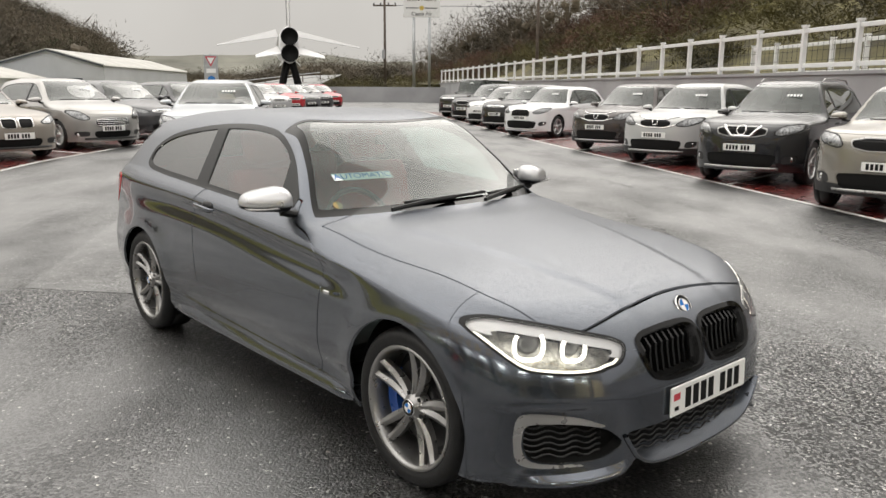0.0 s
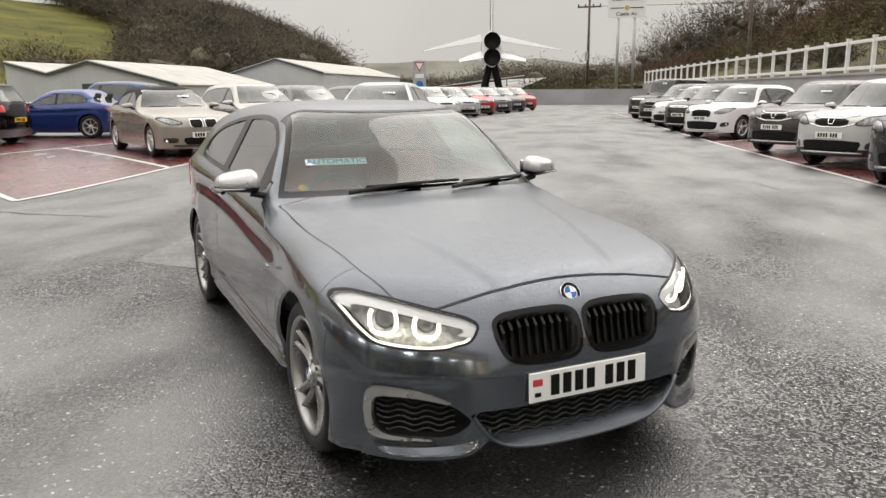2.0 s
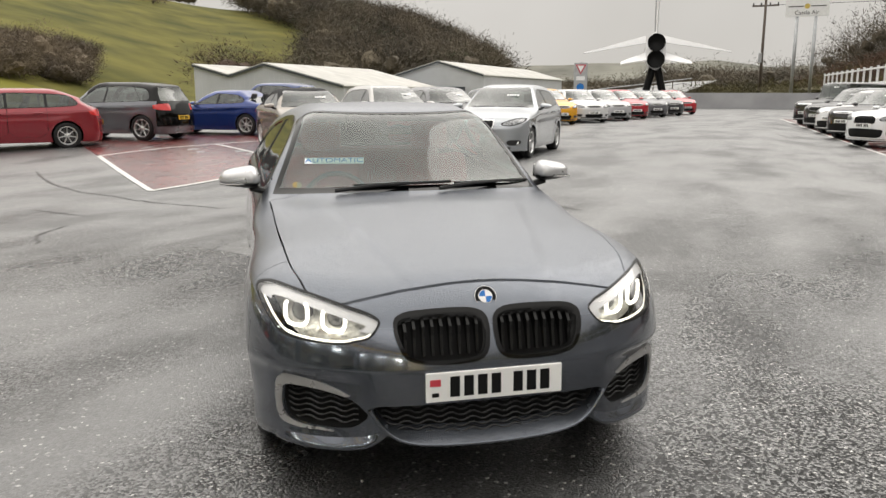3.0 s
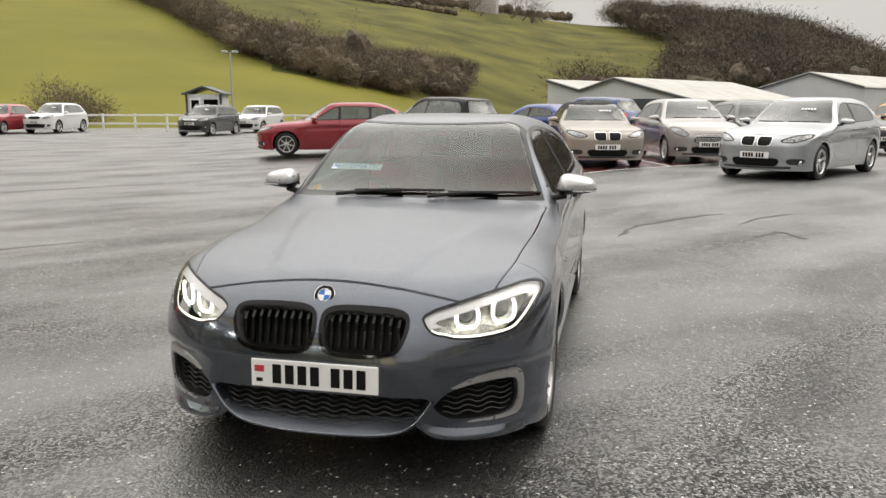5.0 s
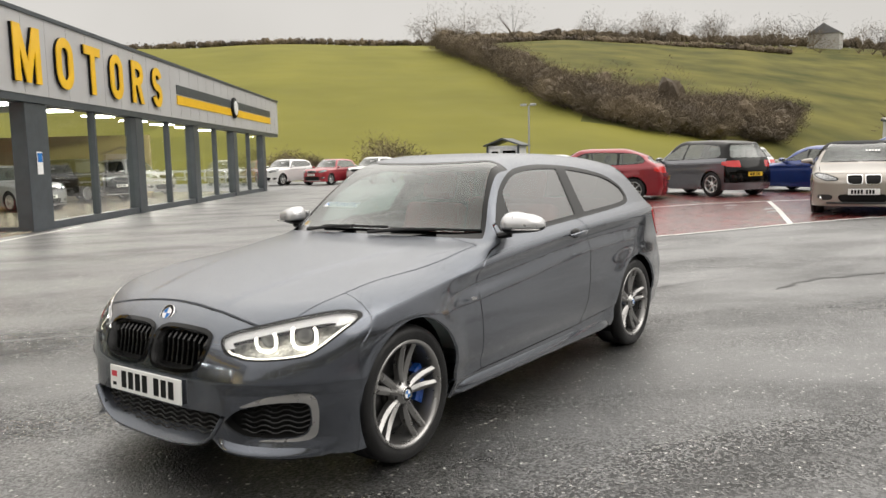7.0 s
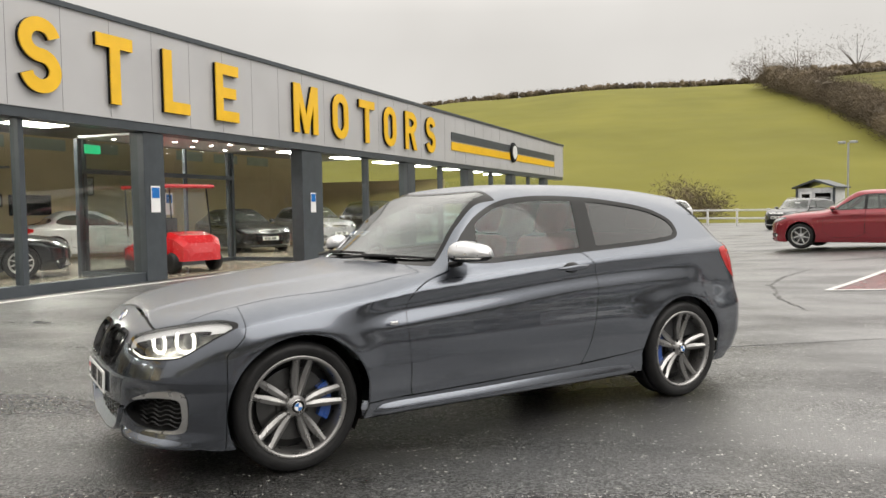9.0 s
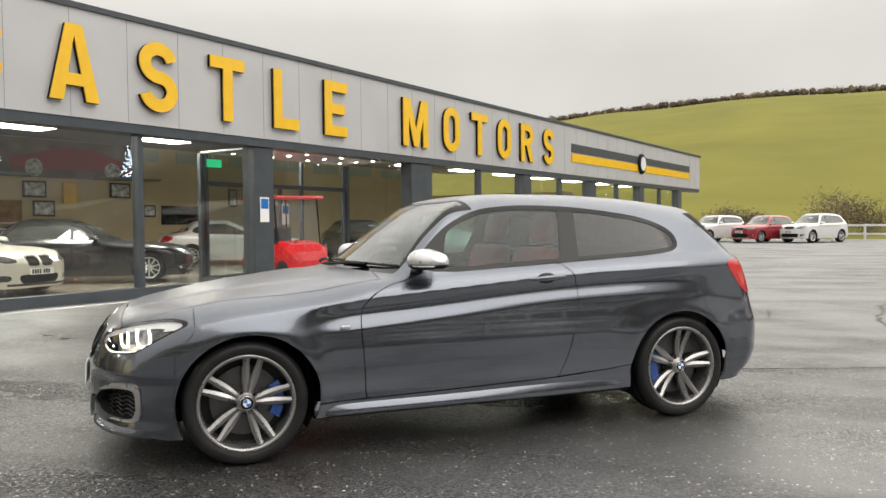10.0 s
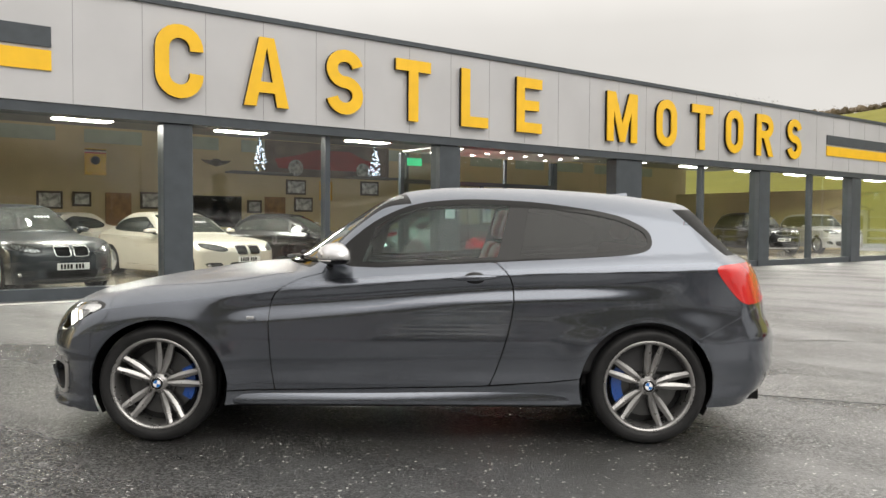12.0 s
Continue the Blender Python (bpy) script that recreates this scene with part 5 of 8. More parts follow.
for s0 in (6.0, 10.9):
    bm = bmesh.new()
    bm.faces.new([bm.verts.new(v) for v in ((sx(s0), -2.25, 0.12), (sx(s0), -0.4, 0.12), (sx(s0), -0.4, HEAD), (sx(s0), -2.25, HEAD))])
    ep = shop_obj("pane", bm, GLASS_W, shop)
    ep.visible_shadow = False
    bm = bmesh.new()
    box(bm, sx(s0 + 0.04), sx(s0 - 0.04), -2.25, -0.4, 0.0, 0.12)
    box(bm, sx(s0 + 0.05), sx(s0 - 0.05), -2.32, -2.22, 0.0, HEAD)
    shop_obj("porch_frame", bm, ANTHRACITE, shop)
# body: rear wall, ends, floor, ceiling, roof
bm = bmesh.new()
box(bm, sx(S1), sx(S0), -DEEP - 0.3, -DEEP, 0, TOPZ - 0.1)
box(bm, sx(S0), sx(S0 - 0.3), -DEEP, -0.45, 0, TOPZ - 0.1)
shop_obj("wall", bm, CREAM, shop, "cream plastered inner wall")
bm = bmesh.new()
box(bm, sx(34.4), sx(34.15), -DEEP, -6.0, 0, SOFFIT)
shop_obj("end_wall", bm, CREAM, shop)
for (p, q) in ((-0.5, -3.2), (-3.3, -5.95)):
    bm = bmesh.new()
    bm.faces.new([bm.verts.new(v) for v in ((sx(34.2), q, 0.17), (sx(34.2), p, 0.17), (sx(34.2), p, HEAD), (sx(34.2), q, HEAD))])
    ep = shop_obj("pane", bm, GLASS_W, shop)
    ep.visible_shadow = False
bm = bmesh.new()
box(bm, sx(34.3), sx(S0), -DEEP, -0.12, 0.0, 0.03)
shop_obj("floor", bm, TILE, shop, "pale tiled showroom floor")
bm = bmesh.new()
box(bm, sx(37.2), sx(S0), -DEEP, -0.46, 4.45, 4.6)
shop_obj("roof", bm, CEIL, shop)
for k in range(16):
    s = -13.58 + 3.1 * k
    bm = bmesh.new()
    box(bm, sx(s + 1.0), sx(s), -3.2, -2.5, 3.09, 3.12)
    shop_obj("light_panel", bm, PANEL_LIGHT, shop, "glowing square ceiling light")
# high windows, doors and pictures on the rear wall
bm = bmesh.new()
for k in range(16):
    box(bm, sx(-12 + 2.8 * k + 1.9), sx(-12 + 2.8 * k), -DEEP + 0.001, -DEEP + 0.03, 3.90, 4.36)
shop_obj("high_window", bm, surf("high_glazing", (0.45, 0.5, 0.42), 0.15, 0, 0.1, 2), shop)
for s, z0, z1, w in ((5.70, 1.0, 2.18, 1.9), (15.2, 1.3, 2.1, 1.9)):
    shop_obj("inner_window", bevelled(sx(s + w), sx(s), -DEEP, -DEEP + 0.04, z0, z1, 0.01, 1), GLOSS_BLACK, shop, "dark office window in rear wall")
for s in (-6.0, 2.66, 8.55, 21.5):
    shop_obj("inner_door", bevelled(sx(s + 0.87), sx(s), -DEEP, -DEEP + 0.05, 0.03, 2.2, 0.01, 1), WOOD, shop, "oak veneered inner door")

# pale edging strip in the tarmac along the front
bm = bmesh.new()
box(bm, sx(12.2), sx(S0), 0.28, 0.36, -0.05, 0.008)
shop_obj("edging_strip", bm, LINE, shop, "pale edging strip along the shop front")
# letters and stripes on the fascia


def letter(ch, s, w):
    """One built-up yellow sign letter on dark returns, drawn as strokes of its own."""
    H, T = 1.195, 0.222
    polys = {
        "L": [[(0, 0), (w, 0), (w, T), (T, T), (T, H), (0, H)]],
        "E": [[(0, 0), (w, 0), (w, T), (T, T), (T, (H - T) / 2), (w * 0.88, (H - T) / 2), (w * 0.88, (H + T) / 2), (T, (H + T) / 2), (T, H - T), (w, H - T), (w, H), (0, H)]],
        "T": [[(w / 2 - T / 2, 0), (w / 2 + T / 2, 0), (w / 2 + T / 2, H - T), (w, H - T), (w, H), (0, H), (0, H - T), (w / 2 - T / 2, H - T)]],
        "M": [[(0, 0), (T, 0), (T, H * 0.62), (w / 2 - T * 0.38, 0), (w / 2 + T * 0.38, 0), (w - T, H * 0.62), (w - T, 0), (w, 0), (w, H), (w - T * 1.25, H), (w / 2, H * 0.36), (T * 1.25, H), (0, H)]],
    }

    def ring(n, a0, a1, rx, ry, cx, cy):
        return [(cx + rx * math.cos(radians(a0 + (a1 - a0) * i / n)), cy + ry * math.sin(radians(a0 + (a1 - a0) * i / n))) for i in range(n + 1)]

    def band(path, t):
        """A stroke of width t along a path."""
        P = [Vector(p) for p in path]
        L, R = [], []
        for i, p in enumerate(P):
            d = (P[min(i + 1, len(P) - 1)] - P[max(i - 1, 0)]).normalized()
            nrm = Vector((-d.y, d.x)) * t / 2
            L.append(p + nrm)
            R.append(p - nrm)
        return [tuple(v) for v in L] + [tuple(v) for v in reversed(R)]
    h = T / 2
    rx = w / 2 - h
    arc = lambda a0, a1, cy, n=12: ring(n, a0, a1, rx, rx, w / 2, cy)
    top, bot = H - h - rx, h + rx
    if ch in polys:
        strokes = polys[ch]
    elif ch == "C":
        strokes = [band(arc(-5, 180, top) + arc(180, 365, bot), T)]
    elif ch == "O":
        strokes = [band(arc(-90, 0, bot, 8)[0:] + arc(0, 180, top) + arc(180, 270, bot, 8), T)]
        strokes = [band([(w / 2 - 0.001, h)] + arc(-88, 0, bot, 8) + arc(0, 180, top) + arc(180, 270, bot, 8), T)]
    elif ch == "S":
        r2 = (H - T) / 4
        strokes = [band(ring(14, 12, 180, rx, r2, w / 2, H - h - r2) + ring(7, 180, 262, rx, r2, w / 2, H - h - r2) + ring(7, 82, 0, rx, r2, w / 2, h + r2) + ring(14, 0, -168, rx, r2, w / 2, h + r2), T)]
    elif ch == "A":
        strokes = [[(0, 0), (T * 1.02, 0), (w / 2 - 0.09, H * 0.22), (w / 2 + 0.09, H * 0.22), (w - T * 1.02, 0), (w, 0), (w / 2 + T * 0.62, H), (w / 2 - T * 0.62, H)]]
        a = (w - T * 1.02)
        strokes = [[(0, 0), (T, 0), (w / 2, H * 0.86), (w - T, 0), (w, 0), (w / 2 + T * 0.6, H), (w / 2 - T * 0.6, H)], [(w * 0.24, H * 0.20), (w * 0.76, H * 0.20), (w * 0.70, H * 0.36), (w * 0.30, H * 0.36)]]
    elif ch == "R":
        r2 = H * 0.27
        bowl = [(h, H - h), (w * 0.5, H - h)] + ring(10, 90, -90, w * 0.5 - h, r2 - h + 0.02, w * 0.5, H - r2 - 0.02) + [(h, H - 2 * r2 + h - 0.04)]
        strokes = [[(0, 0), (T, 0), (T, H), (0, H)], band(bowl, T), [(w - T * 0.95, 0), (w + 0.02, 0), (w * 0.72, H * 0.46), (w * 0.42, H * 0.46)]]
    z0 = 3.205
    m = Matrix.Translation((sx(s), 0.012, z0)) @ Matrix.Rotation(radians(90), 4, "X") @ Matrix.Diagonal((-1, 1, -1, 1))
    bmb, bmf = bmesh.new(), bmesh.new()
    for k, st in enumerate(strokes):
        prism(bmb, [(p[0], p[1], 0) for p in st], 0.060 - 0.003 * k, m)
        prism(bmf, [(p[0], p[1], 0.0565) for p in st], 0.03 - 0.003 * k, m)
    for b in (bmb, bmf):
        bmesh.ops.triangulate(b, faces=[f for f in b.faces if len(f.verts) > 4])
        bmesh.ops.recalc_face_normals(b, faces=b.faces[:])
    body = shop_obj("sign_letter", bmb, INK, shop, "raised yellow sign letter with dark edges")
    shop_obj("letter_face", bmf, YELLOW, body)


for ch, s, w in (("C", -0.23, 0.78), ("A", 1.25, 0.83), ("S", 2.83, 0.76), ("T", 4.33, 0.82), ("L", 5.93, 0.71), ("E", 7.45, 0.74), ("M", 10.33, 1.08), ("O", 12.16, 0.80), ("T", 13.60, 0.90), ("O", 15.12, 0.80), ("R", 16.60, 0.84), ("S", 18.22, 0.76)):
    letter(ch, s, w)
for s0, s1 in ((-12.0, -1.72), (20.6, 35.2)):
    bm = bmesh.new()
    box(bm, sx(s1), sx(s0), 0.004, 0.03, 3.78, 4.08)
    shop_obj("dark_stripe", bm, ANTHRACITE, shop, "dark grey fascia stripe")
    bm = bmesh.new()
    box(bm, sx(s1), sx(s0), 0.004, 0.03, 3.43, 3.73)
    shop_obj("yellow_stripe", bm, YELLOW, shop, "yellow fascia stripe")
bm = bmesh.new()
lathe(bm, [(0.001, 0.10), (0.40, 0.10), (0.44, 0.07), (0.44, 0.0)], 36, "y", Matrix.Translation((sx(27.9), 0.02, 3.78)))
rd = shop_obj("round_emblem", bm, INK, shop, "round dark emblem on fascia", True)
bm = bmesh.new()
lathe(bm, [(0.001, 0.125), (0.30, 0.125), (0.30, 0.09)], 36, "y", Matrix.Translation((sx(27.9), 0.02, 3.78)))
shop_obj("emblem_face", bm, WHITE_INK, rd)


# ---- land around the yard ----
GRASS = surf("winter_grass", (0.156, 0.150, 0.030), 0.9, 0, 0.09, 0.05, 0.9, 2.0, hue=(0.172, 0.162, 0.032), spec=0.1)
ROUGH_GRASS = surf("rough_grass", (0.072, 0.076, 0.020), 0.9, 0, 0.2, 0.08, 0.9, 1.5, hue=(0.115, 0.104, 0.027), spec=0.1)
BRACKEN = surf("bracken_bank", (0.045, 0.036, 0.020), 0.95, 0, 0.5, 0.35, 0.8, 3.0, hue=(0.085, 0.075, 0.026))
TWIG = surf("bare_twigs", (0.088, 0.068, 0.050), 0.9, 0, 0.45, 0.12, hue=(0.140, 0.110, 0.074))
TWIG_RUST = surf("rusty_twigs", (0.065, 0.042, 0.030), 0.9, 0, 0.4, 0.4)
TWIG_DARK = surf("wood_twigs", (0.060, 0.050, 0.038), 0.9, 0, 0.5, 0.10, hue=(0.10, 0.082, 0.055))
TWIG_RED = surf("russet_leaves", (0.085, 0.045, 0.028), 0.9, 0, 0.4, 0.3)
EVERGREEN = surf("dark_foliage", (0.045, 0.055, 0.025), 0.9, 0, 0.4, 0.3)
BARK = surf("bark", (0.09, 0.075, 0.06), 0.9, 0, 0.3, 3, 0.5, 20)
HILL_EL = [(-150, 5.0), (-125, 8.3), (-112, 7.2), (-103, 7.6), (-96, 8.2), (-86, 8.7), (-77, 8.5), (-68, 8.6), (-58, 7.8), (-50, 7.0), (-44, 6.2), (-36, 5.4), (-30, 4.4), (-27, 3.4), (-24.5, 1.9), (-21.5, 0.9), (-10, 0.8)]


def hill_z(az, r):
    """Height of the land at a bearing in degrees and a distance from the yard's middle."""
    el = curve(HILL_EL, np.array(az, float))
    start = curve([(-150, 60), (-100, 62), (-85, 60), (-68, 62), (-55, 80), (-45, 120), (-30, 150), (-10, 150)], np.array(az, float))
    R = curve([(-150, 260), (-80, 260), (-60, 300), (-45, 330), (-30, 300), (-10, 420)], np.array(az, float))
    t = np.clip((r - start) / (R - start), 0, 1)
    crest = R * np.tan(np.radians(el))
    return 0.15 + crest * (0.75 * t + 0.25 * t * t * (3 - 2 * t)) - np.clip(r - R, 0, None) * 0.05


bm = bmesh.new()
azs, rs = np.linspace(-150, -10, 141), [54, 58, 62, 66, 72, 80, 90, 100, 115, 130, 150, 170, 190, 210, 230, 250, 270, 290, 310, 340, 380, 440, 520]
rows = []
for a in azs:
    row = []
    for r in rs:
        z = float(hill_z(a, r)) + 0.6 * noise.noise(Vector((a * 0.2, r * 0.02, 0))) * min(1, max(0, (r - 62) / 40))
        row.append(bm.verts.new((r * math.sin(radians(a)), r * math.cos(radians(a)), z if r > 54 else -0.2)))
    rows.append(row)
for a, b in zip(rows, rows[1:]):
    for j in range(len(rs) - 1):
        bm.faces.new((a[j], a[j + 1], b[j + 1], b[j]))
bmesh.ops.recalc_face_normals(bm, faces=bm.faces[:])
hillside = tagged(obj("hillside", bm, GRASS, None, "", True), "green winter pasture sloping up behind the yard", "hill", "", "structure")
# the rough field beyond the hedge belt is darker
hillside.data.materials.append(ROUGH_GRASS)
for f in hillside.data.polygons:
    c = f.center
    el = math.degrees(math.atan2(c.z - 1.4, math.hypot(c.x, c.y)))
    if math.degrees(math.atan2(c.x, c.y)) > float(curve([(-1.0, -52.0), (0.6, -55.0), (1.9, -60.7), (3.3, -65.5), (5.4, -69.4), (7.5, -74.6), (9.0, -77.0)], np.array(el))) + 1.0:
        f.material_index = 1


def polar(az, r):
    return Vector((r * math.sin(radians(az)), r * math.cos(radians(az)), float(hill_z(az, r))))


def ball_mesh(n=2):
    bm = bmesh.new()
    bmesh.ops.create_icosphere(bm, subdivisions=n, radius=1)
    v = np.array([q.co[:] for q in bm.verts])
    f = np.array([[q.index for q in t.verts] for t in bm.faces])
    bm.free()
    return v, f


BALL_V, BALL_F = ball_mesh(2)


def wood(name, places, material, label, category="woods", kind="stuff", dens=110, leaf=0.55, seed=1, lift=0.25, core=0.0):
    """Bare or half-bare trees: tapered trunk, limbs, a ragged thicket inside and many thin twigs."""
    g = np.random.default_rng(seed)
    V, F, n = [], [], 0
    k3 = np.array([[math.cos(k * 2.094), math.sin(k * 2.094)] for k in range(3)])
    for p, h, w in places:
        p = np.array(p, float)
        fork = p + (0, 0, h * lift)
        an = g.uniform(0, 6.28, 9)
        tips = fork + np.stack([w * 0.36 * np.cos(an), w * 0.36 * np.sin(an), h * g.uniform(0.15, 0.6, 9)], 1)
        tips = np.concatenate([tips, [fork + (0, 0, h * 0.62)]])
        # trunk and limbs
        A = np.concatenate([[p - (0, 0, 0.5)], np.repeat(fork[None], 10, 0)])
        B = np.concatenate([[fork], tips])
        r0 = np.array([h * 0.022] + [h * 0.009] * 10)
        r1 = np.array([h * 0.013] + [h * 0.002] * 10)
        D = B - A
        U = np.cross(D, (0.31, 0.8, 0.5))
        U /= np.linalg.norm(U, axis=1)[:, None] + 1e-9
        W_ = np.cross(D, U)
        W_ /= np.linalg.norm(W_, axis=1)[:, None] + 1e-9
        ring = k3[None, :, 0, None] * U[:, None] + k3[None, :, 1, None] * W_[:, None]
        pts = np.concatenate([A[:, None] + r0[:, None, None] * ring, B[:, None] + r1[:, None, None] * ring], 1).reshape(-1, 3)
        o = n + 6 * np.arange(11)[:, None]
        q = np.concatenate([np.concatenate([o + k, o + (k + 1) % 3, o + 3 + (k + 1) % 3], 1) for k in range(3)] + [np.concatenate([o + k, o + 3 + (k + 1) % 3, o + 3 + k], 1) for k in range(3)])
        V.append(pts)
        F.append(q)
        n += len(pts)
        # thicket
        if core:
            for c in range(2):
                off = np.array((g.normal(0, w * 0.12), g.normal(0, w * 0.12), h * g.uniform(0.34, 0.55)))
                bv = p + off + BALL_V * (np.array((w, w, h)) * core * g.uniform(0.8, 1.1)) * g.uniform(0.7, 1.15, (len(BALL_V), 1))
                V.append(bv)
                F.append(BALL_F + n)
                n += len(bv)
        # twigs
        t = tips[g.integers(0, len(tips), dens)]
        c = t + g.normal(0, 1, (dens, 3)) * (w * 0.17, w * 0.17, h * 0.12)
        s = leaf * g.uniform(0.5, 1.4, (dens, 1))
        out = c - (p + (0, 0, h * 0.3))
        out /= np.linalg.norm(out, axis=1)[:, None] + 1e-9
        d1 = out * 0.5 + (0, 0, 0.15) + g.uniform(-1, 1, (dens, 3)) * (0.8, 0.8, 0.6)
        d2 = g.uniform(-1, 1, (dens, 3)) * 0.19
        V.append(np.stack([c - d1 * s * 0.5 - d2 * s * 0.5, c + d1 * s * 0.7, c - d1 * s * 0.4 + d2 * s * 0.5], 1).reshape(-1, 3))
        F.append(n + np.arange(3 * dens).reshape(-1, 3))
        n += 3 * dens
    V, F = np.concatenate(V), np.concatenate(F)
    me = bpy.data.meshes.new(name)
    me.from_pydata(V.tolist(), [], F.tolist())
    return tagged(obj(name, me, material), label, category, "", kind)


rng = random.Random(5)
# hedge belt running down the pasture
belt = []
def on_slope(az, el):
    """Distance at which the slope at a bearing reaches an elevation seen from the yard."""
    rs_ = np.arange(62.0, 262.0, 2.0)
    e = np.degrees(np.arctan2(np.array([float(hill_z(az, r)) for r in rs_]) - 1.4, rs_))
    return float(rs_[int(np.argmax(e > el))]) if (e > el).any() else 262.0


for i in range(190):
    az = -75.5 + 25.0 * i / 189 + rng.uniform(-0.4, 0.4)
    el = float(curve([(-76, 7.9), (-74.6, 7.5), (-69.4, 5.4), (-65.5, 3.3), (-60.7, 1.9), (-55, 0.6), (-49, 0.25)], np.array(az)))
    deep = float(curve([(-76, 3.0), (-66, 12.0), (-56, 24.0), (-49, 26.0)], np.array(az)))
    for j in range(2):
        r = on_slope(az, el) + 2 + rng.random() * deep
        h = float(curve([(-76, 7.0), (-66, 5.2), (-56, 4.6), (-49, 4.0)], np.array(az)))
        belt.append((polar(az, r), h * rng.uniform(0.65, 1.15), h * rng.uniform(0.75, 1.1)))
for az, h in ((-58.0, 9.0), (-62.5, 7.5), (-53.0, 7.0), (-69.0, 8.0)):
    belt.append((polar(az, on_slope(az, float(curve([(-70, 5.6), (-62, 2.5), (-53, 0.7)], np.array(az)))) + 8), h, h * 0.8))
wood("hedge_belt", belt, TWIG, "brown leafless hedge belt running down the field", "hedge", dens=1700, leaf=0.36, seed=2, lift=0.06, core=0.22)
# hedge along the crest, with gaps
crest = []
for i in range(260):
    az = -122 + 70 * i / 259
    crest.append((polar(az, 259 + rng.uniform(-1, 1)) - Vector((0, 0, 1.0)), rng.uniform(3.0, 3.8), 3.2))
for i in range(170):
    az = -76 + 32 * i / 169
    crest.append((polar(az, float(curve([(-80, 260), (-60, 300), (-45, 330)], np.array(az))) - 6) - Vector((0, 0, 0.8)), rng.uniform(3.2, 6.0), 4.5))
wood("crest_hedge", crest, TWIG, "clipped hedge along the hill crest", "hedge", dens=90, leaf=0.6, seed=3, lift=0.05, core=0.30)
crest2 = []
for i in range(46):
    az = rng.choice((-75, -73, -64.5, -62, -60.5, -57, -54, -53, -50, -47)) + rng.gauss(0, 0.7)
    crest2.append((polar(az, 275 + rng.uniform(-8, 25)) - Vector((0, 0, 0.8)), rng.uniform(6, 13), rng.uniform(7, 11)))
for az, r, h in ((-111, 262, 9), (-109.5, 262, 10), (-107, 264, 8), (-113, 262, 8), (-76, 258, 14), (-74, 256, 17), (-70.5, 258, 16), (-73, 252, 10), (-77, 255, 10)):
    crest2.append((polar(az, r), h, h * 0.9))
wood("crest_trees", crest2, TWIG, "bare winter trees on the hill crest", "trees", dens=700, leaf=0.6, seed=4, lift=0.12)
# big wooded hill
def wooded(az, r):
    """Whether the wood covers the hill here: its edge slants down the slope."""
    el = math.degrees(math.atan2(float(hill_z(az, r)), r))
    return az > float(curve([(0.0, -36.0), (2.0, -36.0), (3.2, -35.0), (5.7, -40.5), (7.5, -46.5)], np.array(el)))


woods = []
while len(woods) < 560:
    az, r = rng.uniform(-47, -23.6), rng.uniform(135, 330)
    if wooded(az, r):
        woods.append((polar(az, r), rng.uniform(8, 13), rng.uniform(9, 13)))
wood("hillside_wood", woods, TWIG_DARK, "brown winter woodland covering the hill", "woods", dens=1200, leaf=0.8, seed=6, lift=0.1, core=0.15)
woods = []
while len(woods) < 130:
    az, r = rng.uniform(-46, -23), rng.uniform(140, 330)
    if wooded(az, r):
        woods.append((polar(az, r), rng.uniform(7, 11), rng.uniform(8, 12)))
wood("evergreen_wood", woods, EVERGREEN, "dark evergreen trees among the bare wood", "woods", dens=900, leaf=0.75, seed=7, lift=0.1, core=0.16)
woods = []
for i in range(300):
    az = rng.uniform(-25, 4)
    r = rng.uniform(150, 260)
    woods.append((Vector((r * math.sin(radians(az)), r * math.cos(radians(az)), 0)), rng.uniform(7, 12) * (0.48 if az < -12 else 0.8), rng.uniform(8, 12)))
wood("valley_trees", woods, TWIG_DARK, "bare trees along the valley road", "trees", dens=1100, leaf=0.55, seed=8, lift=0.1, core=0.14)
# far hills, with distance haze mixed into their colour
bm = bmesh.new()
for (a0, a1, r, el, seed) in ((-32, 6, 900, 2.7, 1.0), (-30, 0, 600, 1.9, 5.0)):
    top, bot = [], []
    for a in np.linspace(a0, a1, 60):
        k = math.sin(math.pi * (a - a0) / (a1 - a0)) ** 0.5
        z = r * math.tan(radians(el)) * k * (0.9 + 0.25 * noise.noise(Vector((a * 0.3, seed, 0)))) + 2
        x, y = r * math.sin(radians(a)), r * math.cos(radians(a))
        top.append(bm.verts.new((x * 1.15, y * 1.15, z)))
        bot.append(bm.verts.new((x, y, -1)))
    for i in range(59):
        bm.faces.new((bot[i], bot[i + 1], top[i + 1], top[i]))
tagged(obj("backdrop", bm, surf("misty_hill", (0.15, 0.147, 0.122), 1.0, 0, 0.35, 0.02), None, "", True), "misty far wooded hills", "hills", "", "structure")
# bushes below the pasture, in front of the field
for az, r, h, w in ((-84.6, 62, 2.7, 3.2), (-83.0, 63, 2.2, 2.6), (-77.3, 60, 3.8, 3.8), (-75.5, 61, 3.1, 3.2)):
    b = wood("bush", [(Vector((r * math.sin(radians(az)), r * math.cos(radians(az)), 0)), h, w)], TWIG, "bare brown bush at the field edge", "bush", "thing", 4500, 0.24, int(-az * 10), 0.10)
    b["group"] = "bushes at the field edge"
    b["kind"] = ""
    del b["kind"]
for az, r, h, w in ((-41.2, 118, 9.5, 10), (-39.2, 120, 7.5, 8)):
    b = wood("tree", [(Vector((r * math.sin(radians(az)), r * math.cos(radians(az)), 0)), h, w)], TWIG_RUST, "brown half-bare tree behind the sheds", "tree", "thing", 5000, 0.5, int(-az * 10), 0.12, 0.20)
    del b["kind"]

